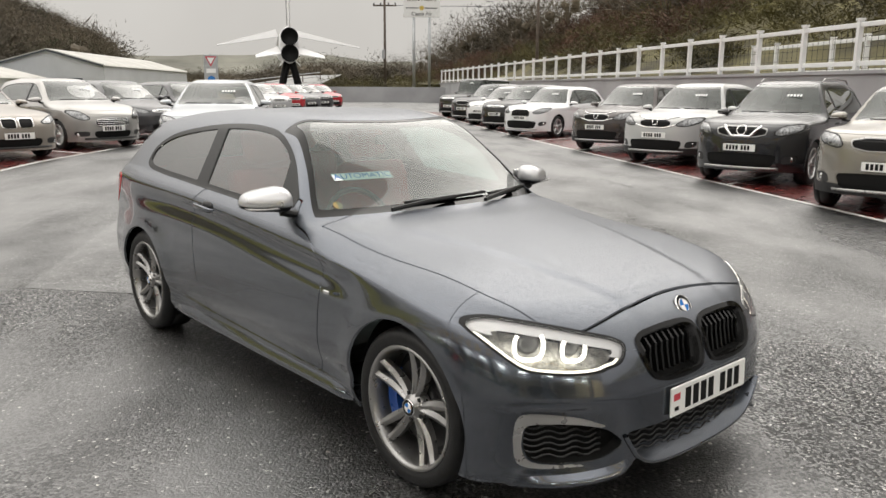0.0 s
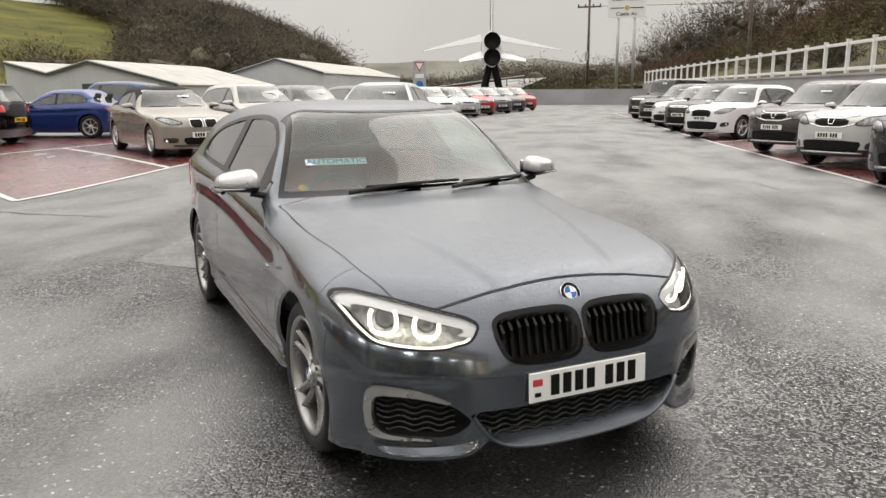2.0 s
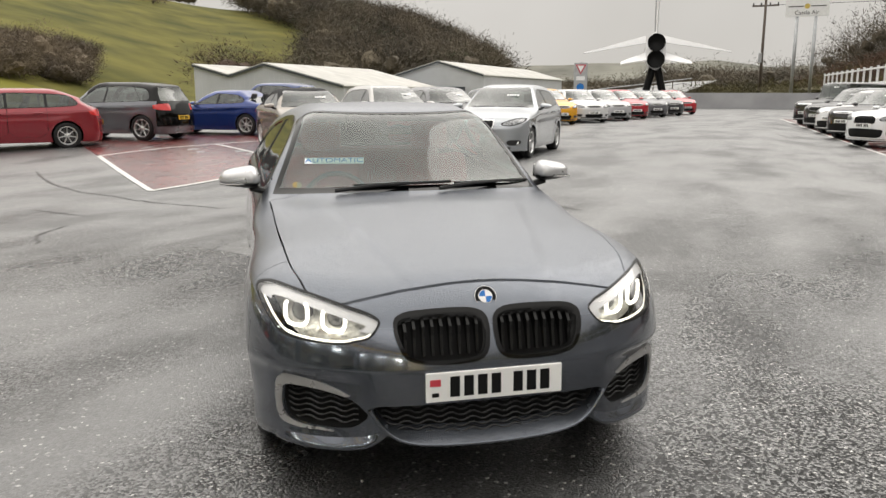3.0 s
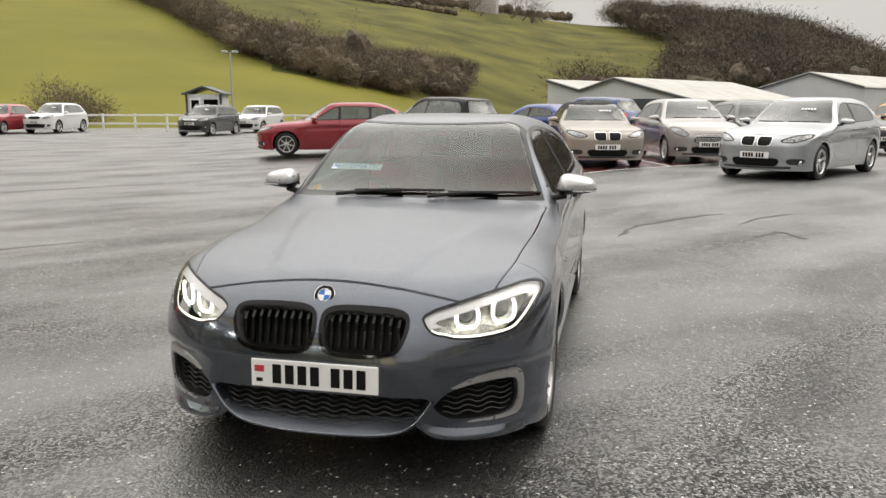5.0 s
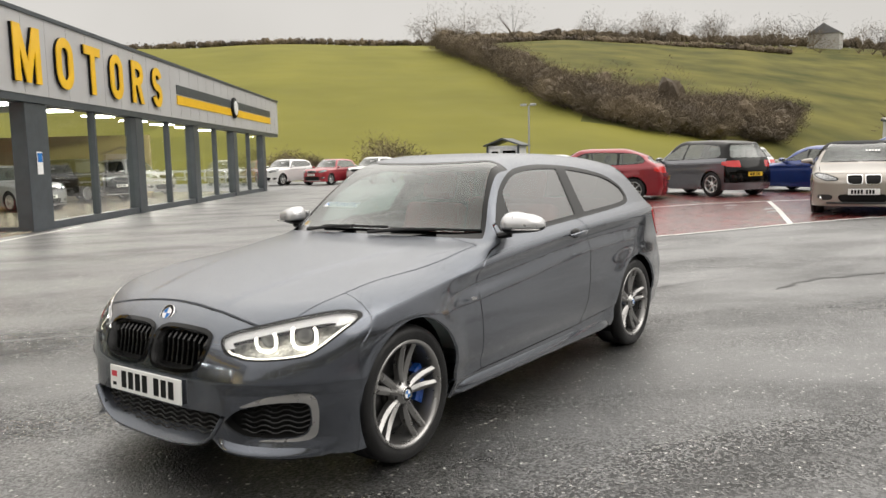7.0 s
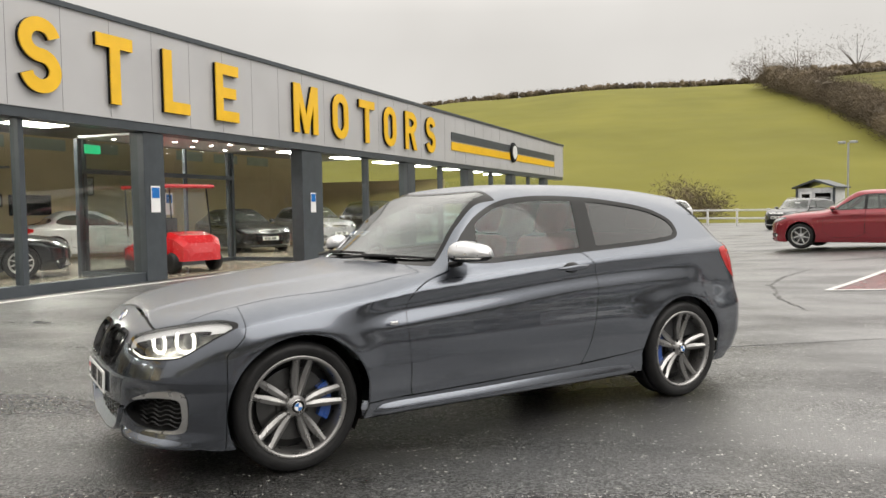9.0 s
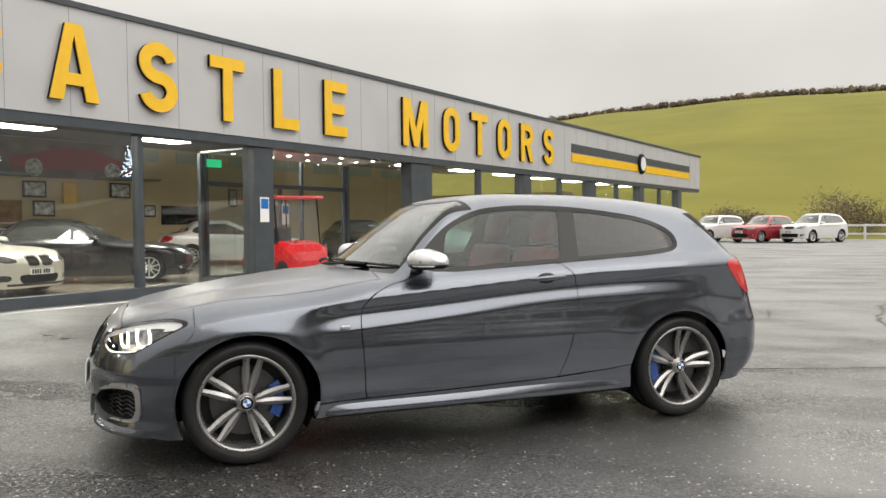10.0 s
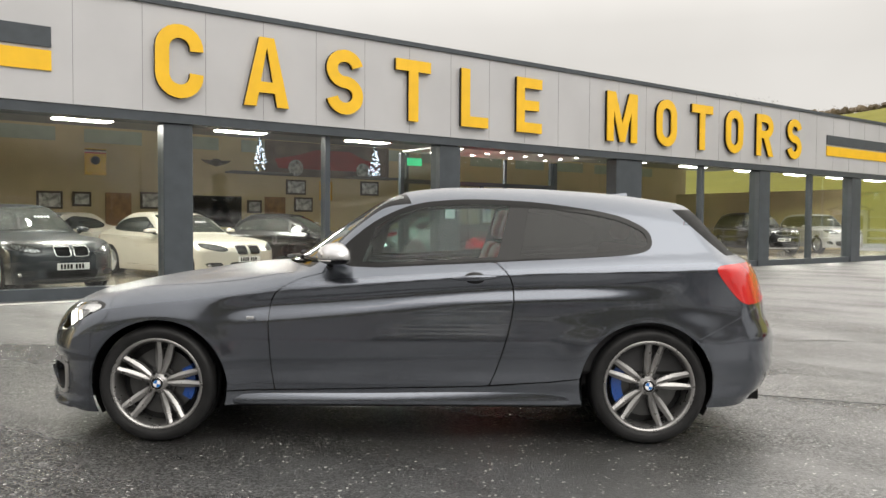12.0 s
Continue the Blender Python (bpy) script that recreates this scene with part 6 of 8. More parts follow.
# ---- bank, retaining wall and fence along the east side ----
WALL_A, WALL_DIR = Vector((10.1, 14.0, 0)), Vector((-0.1695, 0.9855, 0))
OUT = Vector((WALL_DIR.y, -WALL_DIR.x, 0))
CONC = surf("retaining_wall_render", (0.33, 0.33, 0.34), 0.7, 0, 0.12, 0.6, 0.3, 40)
WHITE_WOOD = surf("white_fence_paint", (0.72, 0.72, 0.72), 0.5, 0, 0.06, 3)


def along(t, out=0.0, z=0.0):
    return WALL_A + WALL_DIR * t + OUT * out + Vector((0, 0, z))


WALL_M = Matrix.Translation(WALL_A) @ Matrix.Rotation(math.atan2(WALL_DIR.y, WALL_DIR.x), 4, "Z")
bm = bmesh.new()
box(bm, -30, 62, -0.35, 0.0, -0.1, 1.9, WALL_M)
box(bm, -30, 62, -0.40, 0.05, 1.9, 1.98, WALL_M)
tagged(obj("retaining_wall", bm, CONC), "grey rendered retaining wall behind parked cars", "wall", "", "structure")
bm = bmesh.new()
rows = []
for t in np.linspace(-30, 175, 90):
    row = []
    for o in (0.3, 1.5, 4, 7, 11, 16, 22, 30, 40, 55, 75, 110, 160):
        z = 1.85 + max(0, o - 3.0) * 0.42 * (1 - 0.3 * sstep(30, 110, o)) * (1 - 0.75 * sstep(40, 170, t)) + 0.5 * noise.noise(Vector((t * 0.15, o * 0.15, 0))) * min(1, o / 6)
        row.append(bm.verts.new(along(t, o, z)))
    rows.append(row)
for a, b in zip(rows, rows[1:]):
    for j in range(len(a) - 1):
        bm.faces.new((a[j], a[j + 1], b[j + 1], b[j]))
bmesh.ops.recalc_face_normals(bm, faces=bm.faces[:])
tagged(obj("bank", bm, BRACKEN, None, "", True), "steep bank of dead bracken and scrub", "bank", "", "structure")


def bank_z(t, o):
    return 1.85 + max(0, o - 3.0) * 0.42 * (1 - 0.3 * sstep(30, 110, o)) * (1 - 0.75 * sstep(40, 170, t))


scrub, trees, red = [], [], []
for i in range(800):
    t, o = rng.uniform(-15, 150), rng.uniform(4, 42)
    scrub.append((along(t, o, bank_z(t, o) - 0.3), rng.uniform(1.0, 2.2), rng.uniform(1.8, 3.5)))
for i in range(260):
    t, o = rng.uniform(22, 170), rng.uniform(12, 80)
    trees.append((along(t, o, bank_z(t, o) - 0.3), rng.uniform(6, 12), rng.uniform(6, 9)))
for i in range(90):
    t, o = rng.uniform(30, 110), rng.uniform(4, 26)
    red.append((along(t, o, bank_z(t, o) - 0.3), rng.uniform(1.5, 3.5), rng.uniform(2, 4)))
wood("bank_scrub", scrub, BRACKEN, "dead bracken and brambles on the bank", "scrub", dens=650, leaf=0.34, seed=11, lift=0.03)
wood("bank_trees", trees, TWIG_DARK, "bare trees on the bank", "trees", dens=1000, leaf=0.5, seed=12, lift=0.10, core=0.08)
wood("russet_shrubs", red, TWIG_RED, "russet shrubs on the bank", "shrubs", dens=500, leaf=0.36, seed=13, lift=0.05)


def post_and_rail(name, a, b, step, h, rails, label, thick=0.12, lower=0):
    """White fence of square posts with rails between two points."""
    a, b = Vector(a), Vector(b)
    L = (b - a).length
    m = Matrix.Translation(a) @ Matrix.Rotation(math.atan2((b - a).y, (b - a).x), 4, "Z")
    f = base(name, m, label, "fence")
    n = int(L / step)
    me = None
    for i in range(n + 1):
        if me is None:
            bmp = bevelled(-thick / 2, thick / 2, -thick / 2, thick / 2, 0, h, 0.012, 1)
            box(bmp, -thick * 0.62, thick * 0.62, -thick * 0.62, thick * 0.62, h, h + 0.05)
            p = part("post", bmp, WHITE_WOOD, f)
            me = p.data
        else:
            p = new("post", me)
            p.parent = f
        p.location = (i * L / n, 0, 0)
    for z in rails:
        bmr = bevelled(0, L, -0.03, 0.03, z - 0.055, z + 0.055, 0.01, 1)
        part("rail", bmr, WHITE_WOOD, f)
    return f


post_and_rail("white_fence", along(-18, 0.18, 1.98), along(62, 0.18, 1.98), 2.05, 1.12, (0.16, 1.02), "white post and rail fence on the retaining wall")
post_and_rail("white_fence", along(6.0, 2.6, 1.9), along(14, 3.2, 1.95), 1.6, 1.1, (0.16, 1.0), "short white fence set back on the bank")
# mesh fence behind the white one
bm = bmesh.new()
for t in np.arange(-18, 34, 0.22):
    tube(bm, [along(t, 0.75, 1.95), along(t, 0.75, 3.05)], 0.006, 3)
for z in np.arange(2.05, 3.06, 0.25):
    tube(bm, [along(-18, 0.75, z), along(34, 0.75, z)], 0.006, 3)
tagged(obj("mesh_fence", bm, surf("dark_wire", (0.05, 0.05, 0.05), 0.5, 0.5)), "dark welded mesh fence behind the rails", "fence")
# cross wall at the end of the yard and the ramp behind it
bm = bmesh.new()
box(bm, -20, 0.6, 0, 0.4, -0.1, 1.55, Matrix.Translation((-0.2, 72, 0)))
tagged(obj("end_wall", bm, CONC), "grey rendered wall at the yard end", "wall", "", "structure")
# far white fence on the field side
post_and_rail("white_fence", (-60.0, -3.7, 0), (-30.0, 36.9, 0), 1.9, 1.0, (0.45, 0.95), "white post and rail fence before the pasture", 0.11)


# ---- parked vehicles ----
LAMP_CLEAR = surf("lamp_clear", (0.24, 0.245, 0.25), 0.14, 0.6, 0.7, 28, coat=1.0, rvar=0.08)
GLASS_C = glass_mat("parked_car_glass", (0.85, 0.95, 0.9), 0.34, 0.10)
CLADDING = surf("black_cladding", (0.02, 0.02, 0.021), 0.6, 0, 0.2, 10)
CLOTH = surf("dark_seat_cloth", (0.04, 0.04, 0.042), 0.9, 0, 0.2, 20)
HOOD_CLOTH = surf("folding_roof_cloth", (0.02, 0.02, 0.022), 0.9, 0, 0.2, 20, 0.3, 200)


def car_plan(xf, xr, axle, W, H, hood, cowl_x, cowl_z, top_x, rear_x, rear_z, tail_x, hub=0.33, arch=0.37, ground=0.2, belt=0.98, tumble=0.55, hood_x=None):
    """Side and plan lines of a car from its main sizes."""
    hx = xf - 0.14
    return dict(
        axle=axle, hub=hub, arch=arch, flare=0.012, spine=0.6, shoulder=0.05, tumble=tumble, under=0.010, ground=ground, H=H, W=W, cowl_x=cowl_x, top_x=top_x, rear_x=rear_x,
        belt=[(xr, belt + 0.05), (0, belt), (cowl_x, belt - 0.03), (xf, hood + 0.02)],
        crease=[(xr + 0.2, belt - 0.08), (0, belt - 0.13), (xf - 0.6, hood - 0.02), (xf, hood - 0.06)],
        width=[(xr, W - 0.09), (xr + 0.4, W - 0.03), (-axle, W), (0, W - 0.012), (axle, W), (xf - 0.35, W - 0.03), (xf, W - 0.07)],
        section=[(0.1, 0.10), (ground, 0.05), (ground + 0.12, 0.02), (0.55, 0.003), (0.65, 0.0), (2.0, 0.0)],
        top=[(xr - 0.1, rear_z - 0.12), (rear_x, rear_z), ((rear_x + top_x) / 2 - 0.2, H - 0.004), (top_x - 0.45, H), (top_x - 0.15, H - 0.025), (top_x, H - 0.07), (cowl_x - 0.02, cowl_z + 0.02), (cowl_x + 0.06, cowl_z - 0.012), ((cowl_x + hx) / 2, (cowl_z + hood) / 2 + 0.02), (hx, hood), (xf + 0.1, hood - 0.06)],
        nose=[(0.1, xf - 0.1), (ground, xf - 0.04), (0.4, xf), (0.58, xf - 0.005), (hood - 0.12, xf - 0.04), (hood, xf - 0.14), (H, xf - 0.9)],
        tail=[(0.1, xr + 0.12), (ground, xr + 0.06), (0.42, xr), (0.62, xr + 0.01), (belt - 0.02, tail_x), (rear_z - 0.03, rear_x + 0.02), (H + 0.1, rear_x + 0.03)],
        bow=0.38, hoodbow=0.06, crown=0.045, nosebow=0.55, nosepow=3.2, tailbow=0.35, k_hood=0.14, k_screen=0.06, k_roof=0.13, k_nose=0.12, k_tail=0.08)


def xyz(M):
    return M[0][:, 0], M[0][:, 1], M[0][:, 2]


def front_x(P, y, z):
    """How far forward the nose lies at a breadth and height."""
    f = body_field(P)
    lo, hi = 0.8, 2.6
    for _ in range(30):
        mid = (lo + hi) / 2
        lo, hi = (mid, hi) if float(f(np.array([mid]), np.array([abs(y)]), np.array([z]))[0]) < 0 else (lo, mid)
    return lo


def chrome_line(parent, P, pts, r, material, name="chrome_strip"):
    """A bright strip lying on the nose along (breadth, height) points."""
    run_ = []
    for (a, b), (c, d) in zip(pts, pts[1:]):
        run_ += [(a + (c - a) * t, b + (d - b) * t) for t in (0, 0.25, 0.5, 0.75)]
    run_.append(pts[-1])
    bm = bmesh.new()
    tube(bm, [(front_x(P, y, z) + 0.002, y, z) for y, z in run_], r, 6)
    part(name, bm, material, parent, smooth=True)


WHEEL_SETS = {}


def parked_wheel(parent, x, y, R, style, side):
    """Wheels of one pattern share their meshes."""
    key = (style, R)
    m = Matrix.Translation((x, y, R)) @ (Matrix.Rotation(math.pi, 4, "Z") if side < 0 else Matrix.Identity(4))
    if key not in WHEEL_SETS:
        w = alloy_wheel(parent, Matrix.Identity(4), R, R * 0.70, 0.22, style, RIM_SILVER, False)
        WHEEL_SETS[key] = w
    else:
        w0 = WHEEL_SETS[key]
        w = new("wheel", w0.data)
        w.parent = parent
        for c in w0.children:
            o = new(c.name.split(".")[0], c.data)
            o.parent = w
    w.matrix_basis = m
    return w


def parked_car(name, label, m, P, color, group, style="five", metal=0.3, clad=False, rails=False, grille="wide", lamp_h=0.13, soft_top=False, sticker=True, roof_mat=None, bonnet_mat=None, seats=True, plate=True, open_top=False, nu=120, nt=62, pillars=(-0.10,), tail_red=True, rear_plate=False, lamp_in=0.42, back_mat=None, face=""):
    body_mat = paint("paint_" + name, color, metal, 0.3, 0.12) if not isinstance(color, bpy.types.Material) else color
    car = base(name, m, label, "car", group)
    xf, xr = P["nose"][2][1], P["tail"][2][1]
    M = shell(P, nu, nt)
    x, y, z = xyz(M)
    _, M = split(M, z - P["ground"] + 0.0 * x)
    for ax in (P["axle"], -P["axle"]):
        x, y, z = xyz(M)
        _, M = split(M, np.maximum(np.hypot(x - ax, z - P["hub"]) - P["arch"], 0.45 - np.abs(y)))
    inner = M
    belt = lambda q: float(curve(P["belt"], np.array([q]))[0])
    H, W = P["H"], P["W"]
    c0, t0, r0 = P["cowl_x"], P["top_x"], P["rear_x"]
    x, y, z = xyz(inner)
    _, inner = split(inner, -(z - curve(P["belt"], x) + 0.03))
    # side windows
    end = r0 + 0.30
    dlo = soft([(c0 - 0.28, belt(c0) + 0.025), (0, belt(0) + 0.02), (end + 0.05, belt(end) + 0.02), (end - 0.14, belt(end) + 0.09), (end + 0.02, H - 0.20), (end + 0.25, H - 0.135), (-0.3, H - 0.10), (t0 - 0.30, H - 0.115), (t0 - 0.14, H - 0.17)], 2)
    x, y, z = xyz(M)
    G, M = split(M, np.maximum(outline(x, z, dlo), 0.35 - np.abs(y)))
    edges = [9.0] + list(pillars) + [-9.0]
    trim = None
    for s in (1, -1):
        side, _ = split(G, -side_sign(G[0][:, 1]) * s)
        rest = side
        for hi, lo in zip(edges, edges[1:]):
            x, y, z = xyz(rest)
            a, rest = split(rest, np.maximum(np.maximum(x - hi + 0.03, lo + 0.03 - x), outline(x, z, dlo) + 0.014))
            if len(a[2]):
                skin("side_window", a, GLASS_C, car, 0, -0.003)
        skin("window_trim", rest, BLACK, car, 0.01, 0.0)
    # windscreen and rear screen
    x, y, z = xyz(M)
    xe = x + P["bow"] * y * y
    czl = P["top"][7][1]
    d = np.maximum(np.maximum(xe - c0 + 0.03, t0 + 0.01 - xe), np.maximum(np.abs(y) - (W - 0.13 - P["tumble"] * 0.82 * (z - belt(c0))), czl - 0.02 - z))
    S, M = split(M, d)
    skin("windscreen", S, GLASS_C, car, 0.01, -0.002)
    x, y, z = xyz(M)
    zb = belt(r0) + 0.03
    d = np.maximum(np.maximum(zb - z, z - (H - 0.15)), np.maximum(np.abs(y) - (W - 0.2 - P["tumble"] * 0.8 * (z - zb)), x - (r0 + 0.12)))
    S, M = split(M, d)
    skin("rear_window", S, GLASS_C, car, 0.008, -0.002)
    # lamps
    hood = P["top"][-2][1]
    big = H > 1.55
    lamp_h = lamp_h + (0.04 if big else 0.0)
    lo = hood - lamp_h - 0.04
    hl = soft([(lamp_in, lo + 0.05), (lamp_in + 0.04, lo + 0.01), (0.62, lo), (W - 0.10, lo + 0.06), (W - 0.02, hood - 0.03), (W - 0.10, hood - 0.005), (0.60, hood - 0.035)], 1)
    x, y, z = xyz(M)
    S, M = split(M, np.maximum(outline(np.abs(y), z, hl), 0.9 - x))
    for s in (1, -1):
        a, _ = split(S, -side_sign(S[0][:, 1]) * s)
        lamp = skin("headlamp", a, LAMP_CLEAR, car, 0.012, 0.002, "clear unlit headlamp")
        x, y, z = xyz(a)
        e, _ = split(a, -(outline(np.abs(y), z, hl) + 0.016))
        if lamp and len(e[2]):
            skin("lamp_edge", e, BLACK, lamp, 0, 0.004)
    zt = P["tail"][4][0]
    tl = [(xr - 0.3, zt - 0.22), (xr + 0.36, zt - 0.13), (xr + 0.42, zt + 0.0), (xr - 0.3, zt + 0.04)]
    x, y, z = xyz(M)
    S, M = split(M, np.maximum(outline(x, z, soft(tl, 1)), 0.45 - np.abs(y)))
    for s in (1, -1):
        a, _ = split(S, -side_sign(S[0][:, 1]) * s)
        skin("tail_lamp", a, TAIL_RED, car, 0.01, 0.003)
    # grille and lower opening
    gz0, gz1 = (lo - 0.02 if big else lo + 0.0), hood - 0.055
    shapes = {"wide": [(-lamp_in + 0.06, gz1), (-lamp_in + 0.10, gz0), (lamp_in - 0.10, gz0), (lamp_in - 0.06, gz1)],
              "mouth": [(-0.33, gz0 + 0.05), (-0.39, gz0 - 0.05), (-0.34, gz0 - 0.15), (0.34, gz0 - 0.15), (0.39, gz0 - 0.05), (0.33, gz0 + 0.05)],
              "tall": [(-0.36, gz1), (-0.34, gz0 - 0.10), (0.34, gz0 - 0.10), (0.36, gz1)],
              "slim": [(-lamp_in + 0.02, gz1 - 0.02), (-lamp_in + 0.05, gz1 - 0.08), (lamp_in - 0.05, gz1 - 0.08), (lamp_in - 0.02, gz1 - 0.02)]}
    if grille == "twin":
        gp = soft([(0.018, gz1 - 0.0), (0.018, gz0 - 0.035), (0.05, gz0 - 0.06), (0.22, gz0 - 0.06), (0.28, gz0 - 0.03), (0.285, gz1 + 0.0), (0.24, gz1 + 0.012), (0.05, gz1 + 0.012)], 1)
        fn = lambda x, y, z: np.maximum(outline(np.abs(y), z, gp), 0.9 - x)
    else:
        gp = soft(shapes[grille], 1)
        fn = lambda x, y, z: np.maximum(outline(y, z, gp), 0.9 - x)
    S, M = split(M, fn(*M[0].T))
    g = skin("grille", S, INK, car, 0.02, -0.025)
    if g:
        x, y, z = xyz(S)
        e, _ = split(S, -(fn(x, y, z) + 0.014))
        skin("grille_frame", e, CHROME if grille != "wide" else SATIN, g, 0.012, 0.004)
        if grille == "mouth":
            for zz in (gz0 + 0.015, gz0 - 0.025, gz0 - 0.065, gz0 - 0.105):
                chrome_line(g, P, [(-0.35, zz), (0, zz - 0.006), (0.35, zz)], 0.008, CHROME, "grille_bar")
        if grille == "tall":
            for k in range(9):
                chrome_line(g, P, [(-0.28 + 0.07 * k, gz1 - 0.03), (-0.28 + 0.07 * k, gz0 - 0.06)], 0.008, BLACK, "grille_bar")
        for k in range(3 if grille in ("wide", "slim") else 0):
            zz = gz1 - 0.03 - (gz1 - gz0 - 0.03) * (k + 0.5) / 3
            yy = lamp_in - 0.12 if grille != "tall" else 0.31
            bm = bmesh.new()
            tube(bm, [(xf - 0.035 - P["nosebow"] * abs(q) ** 3.2 - 0.10 * max(0, zz - 0.58), q, zz) for q in np.linspace(-yy, yy, 7)], 0.011, 5)
            part("grille_bar", bm, SATIN if k == 1 else BLACK, g)
    if face == "vee":
        chrome_line(car, P, [(-0.30, gz1), (-0.15, gz0 + 0.01), (0.15, gz0 + 0.01), (0.30, gz1)], 0.026, CHROME)
        chrome_line(car, P, [(0.075 * math.cos(a), (gz0 + gz1) / 2 + 0.02 + 0.075 * math.sin(a)) for a in np.linspace(0, 2 * math.pi, 13)], 0.012, CHROME, "emblem")
    if face == "bars":
        for zz, r in ((gz1 - 0.005, 0.016), (gz0 + 0.01, 0.013)):
            chrome_line(car, P, [(-lamp_in - 0.02, zz + 0.05), (-0.2, zz - 0.01), (0.2, zz - 0.01), (lamp_in + 0.02, zz + 0.05)], r, CHROME)
        q = (gz0 + gz1) / 2 + 0.02
        chrome_line(car, P, [(-0.06, q + 0.05), (-0.045, q - 0.05), (0.045, q - 0.05), (0.06, q + 0.05), (-0.06, q + 0.05)], 0.011, CHROME, "emblem")
    it = 0.53 if big else 0.40
    iw = 0.54 if big else 0.40
    il = soft([(-iw, it), (-iw - 0.03, it - 0.08), (-iw + 0.05, P["ground"] + 0.06), (iw - 0.05, P["ground"] + 0.06), (iw + 0.03, it - 0.08), (iw, it)], 1)
    x, y, z = xyz(M)
    S, M = split(M, np.maximum(outline(y, z, il), 0.9 - x))
    skin("lower_intake", S, CLADDING, car, 0.02, -0.02)
    fa = soft([(W - 0.36, it - 0.01), (W - 0.35, it - 0.12), (W - 0.13, it - 0.12), (W - 0.07, it - 0.02)] if not big else [(W - 0.26, it - 0.02), (W - 0.30, it - 0.16), (W - 0.12, it - 0.14), (W - 0.07, it - 0.02)], 1)
    x, y, z = xyz(M)
    S, M = split(M, np.maximum(outline(np.abs(y), z, fa), 0.9 - x))
    for s in (1, -1):
        a, _ = split(S, -side_sign(S[0][:, 1]) * s)
        skin("fog_recess", a, CLADDING, car, 0.015, -0.012)
        bm = bmesh.new()
        yy = W - 0.18
        lathe(bm, [(0.001, 0.008), (0.045, 0.004), (0.055, -0.02)], 16, "x", Matrix.Translation((xf - P["nosebow"] * yy ** 3.2 - 0.03, s * yy, it - 0.09)) @ Matrix.Rotation(radians(25 * s), 4, "Z"))
        part("fog_lamp", bm, CHROME, car, smooth=True)
    bm = bmesh.new()
    tube(bm, [(xf - 0.02 - P["nosebow"] * abs(q) ** 3.2, q, P["ground"] + 0.06) for q in np.linspace(-0.6, 0.6, 11)], 0.022, 6)
    part("skid_strip", bm, SATIN if big else CLADDING, car, smooth=True)
    # panels
    if clad:
        x, y, z = xyz(M)
        low = P["ground"] + 0.13
        ring = np.minimum(np.hypot(x - P["axle"], z - P["hub"]), np.hypot(x + P["axle"], z - P["hub"])) - P["arch"] - 0.055
        C, M = split(M, np.minimum(z - low, ring))
        skin("lower_cladding", C, CLADDING, car, 0.01, 0.006, "black plastic lower cladding")

    def hood_d(x, y, z):
        return np.maximum(np.maximum(np.abs(y) - (W - 0.14), c0 - 0.06 - x), np.maximum((hood - 0.03) - z, x - xf + 0.03))
    B, M = joint(M, hood_d, 0.004)
    skin("bonnet", B, bonnet_mat or body_mat, car, 0.012)
    dz = P["ground"] + 0.12
    cuts = [c0 - 0.12] + [p for p in pillars] + [max(-P["axle"] + P["arch"] * 0.4, r0 + 0.55)]
    for hi, lo_ in list(zip(cuts, cuts[1:]))[:2]:
        poly = soft([(hi, dz), (hi, belt(hi) - 0.02), (hi - 0.05, belt(hi) + 0.12), (lo_, belt(lo_) + 0.12), (lo_, belt(lo_) - 0.2), (lo_ + 0.02, dz)], 1)
        D, M = joint(M, lambda x, y, z: np.maximum(outline(x, z, poly), 0.35 - np.abs(y)), 0.004)
        for s in (1, -1):
            a, _ = split(D, -side_sign(D[0][:, 1]) * s)
            dr = skin("door", a, body_mat, car, 0.012)
            if dr:
                hx = lo_ + 0.10
                bm = bevelled(hx, hx + 0.2, s * (W - 0.0) - 0.012, s * (W - 0.0) + 0.02, belt(hx) - 0.115, belt(hx) - 0.085, 0.008, 1)
                part("door_handle", bm, body_mat, dr)
    if roof_mat:
        x, y, z = xyz(M)
        Rf, M = split(M, np.maximum(belt(-0.5) + 0.05 - z, x - t0 - 0.1))
        skin("roof", Rf, roof_mat, car, 0.01, 0.004, "dark contrasting roof")
    if back_mat:
        x, y, z = xyz(M)
        Rf, M = split(M, np.maximum(x - (xr + 0.30), P["ground"] + 0.2 - z))
        skin("tailgate", Rf, back_mat, car, 0.01, 0.003)
    skin("body", M, body_mat, car, 0.014)
    skin("inner_shell", inner, INK, car, 0, -0.016)
    bm = bmesh.new()
    box(bm, xr + 0.15, xf - 0.2, -0.5, 0.5, P["ground"], P["ground"] + 0.08)
    box(bm, -P["axle"] + 0.4, P["axle"] - 0.4, -W + 0.1, W - 0.1, P["ground"], P["ground"] + 0.1)
    part("floor_pan", bm, INK, car)
    for sx_ in (1, -1):
        for s in (1, -1):
            parked_wheel(car, sx_ * P["axle"], s * (W - 0.125), P["hub"], style, s)
            bm = bmesh.new()
            lathe(bm, [(P["arch"] + 0.012, 0.0), (P["arch"] + 0.012, 0.35), (0.01, 0.35)], 20, "y", Matrix.Translation((sx_ * P["axle"], s * (W - 0.08), P["hub"])) @ Matrix.Scale(-1 if s > 0 else 1, 4, (0, 1, 0)))
            bmesh.ops.delete(bm, geom=[v for v in bm.verts if v.co.z < 0.12], context="VERTS")
            part("wheel_liner", bm, INK, car)
    for s in (1, -1):
        door_mirror(car, Matrix.Translation((c0 - 0.36, s * (W + 0.07), belt(c0) + 0.075)) @ Matrix.Diagonal((1, s, 1, 1)), body_mat, s)
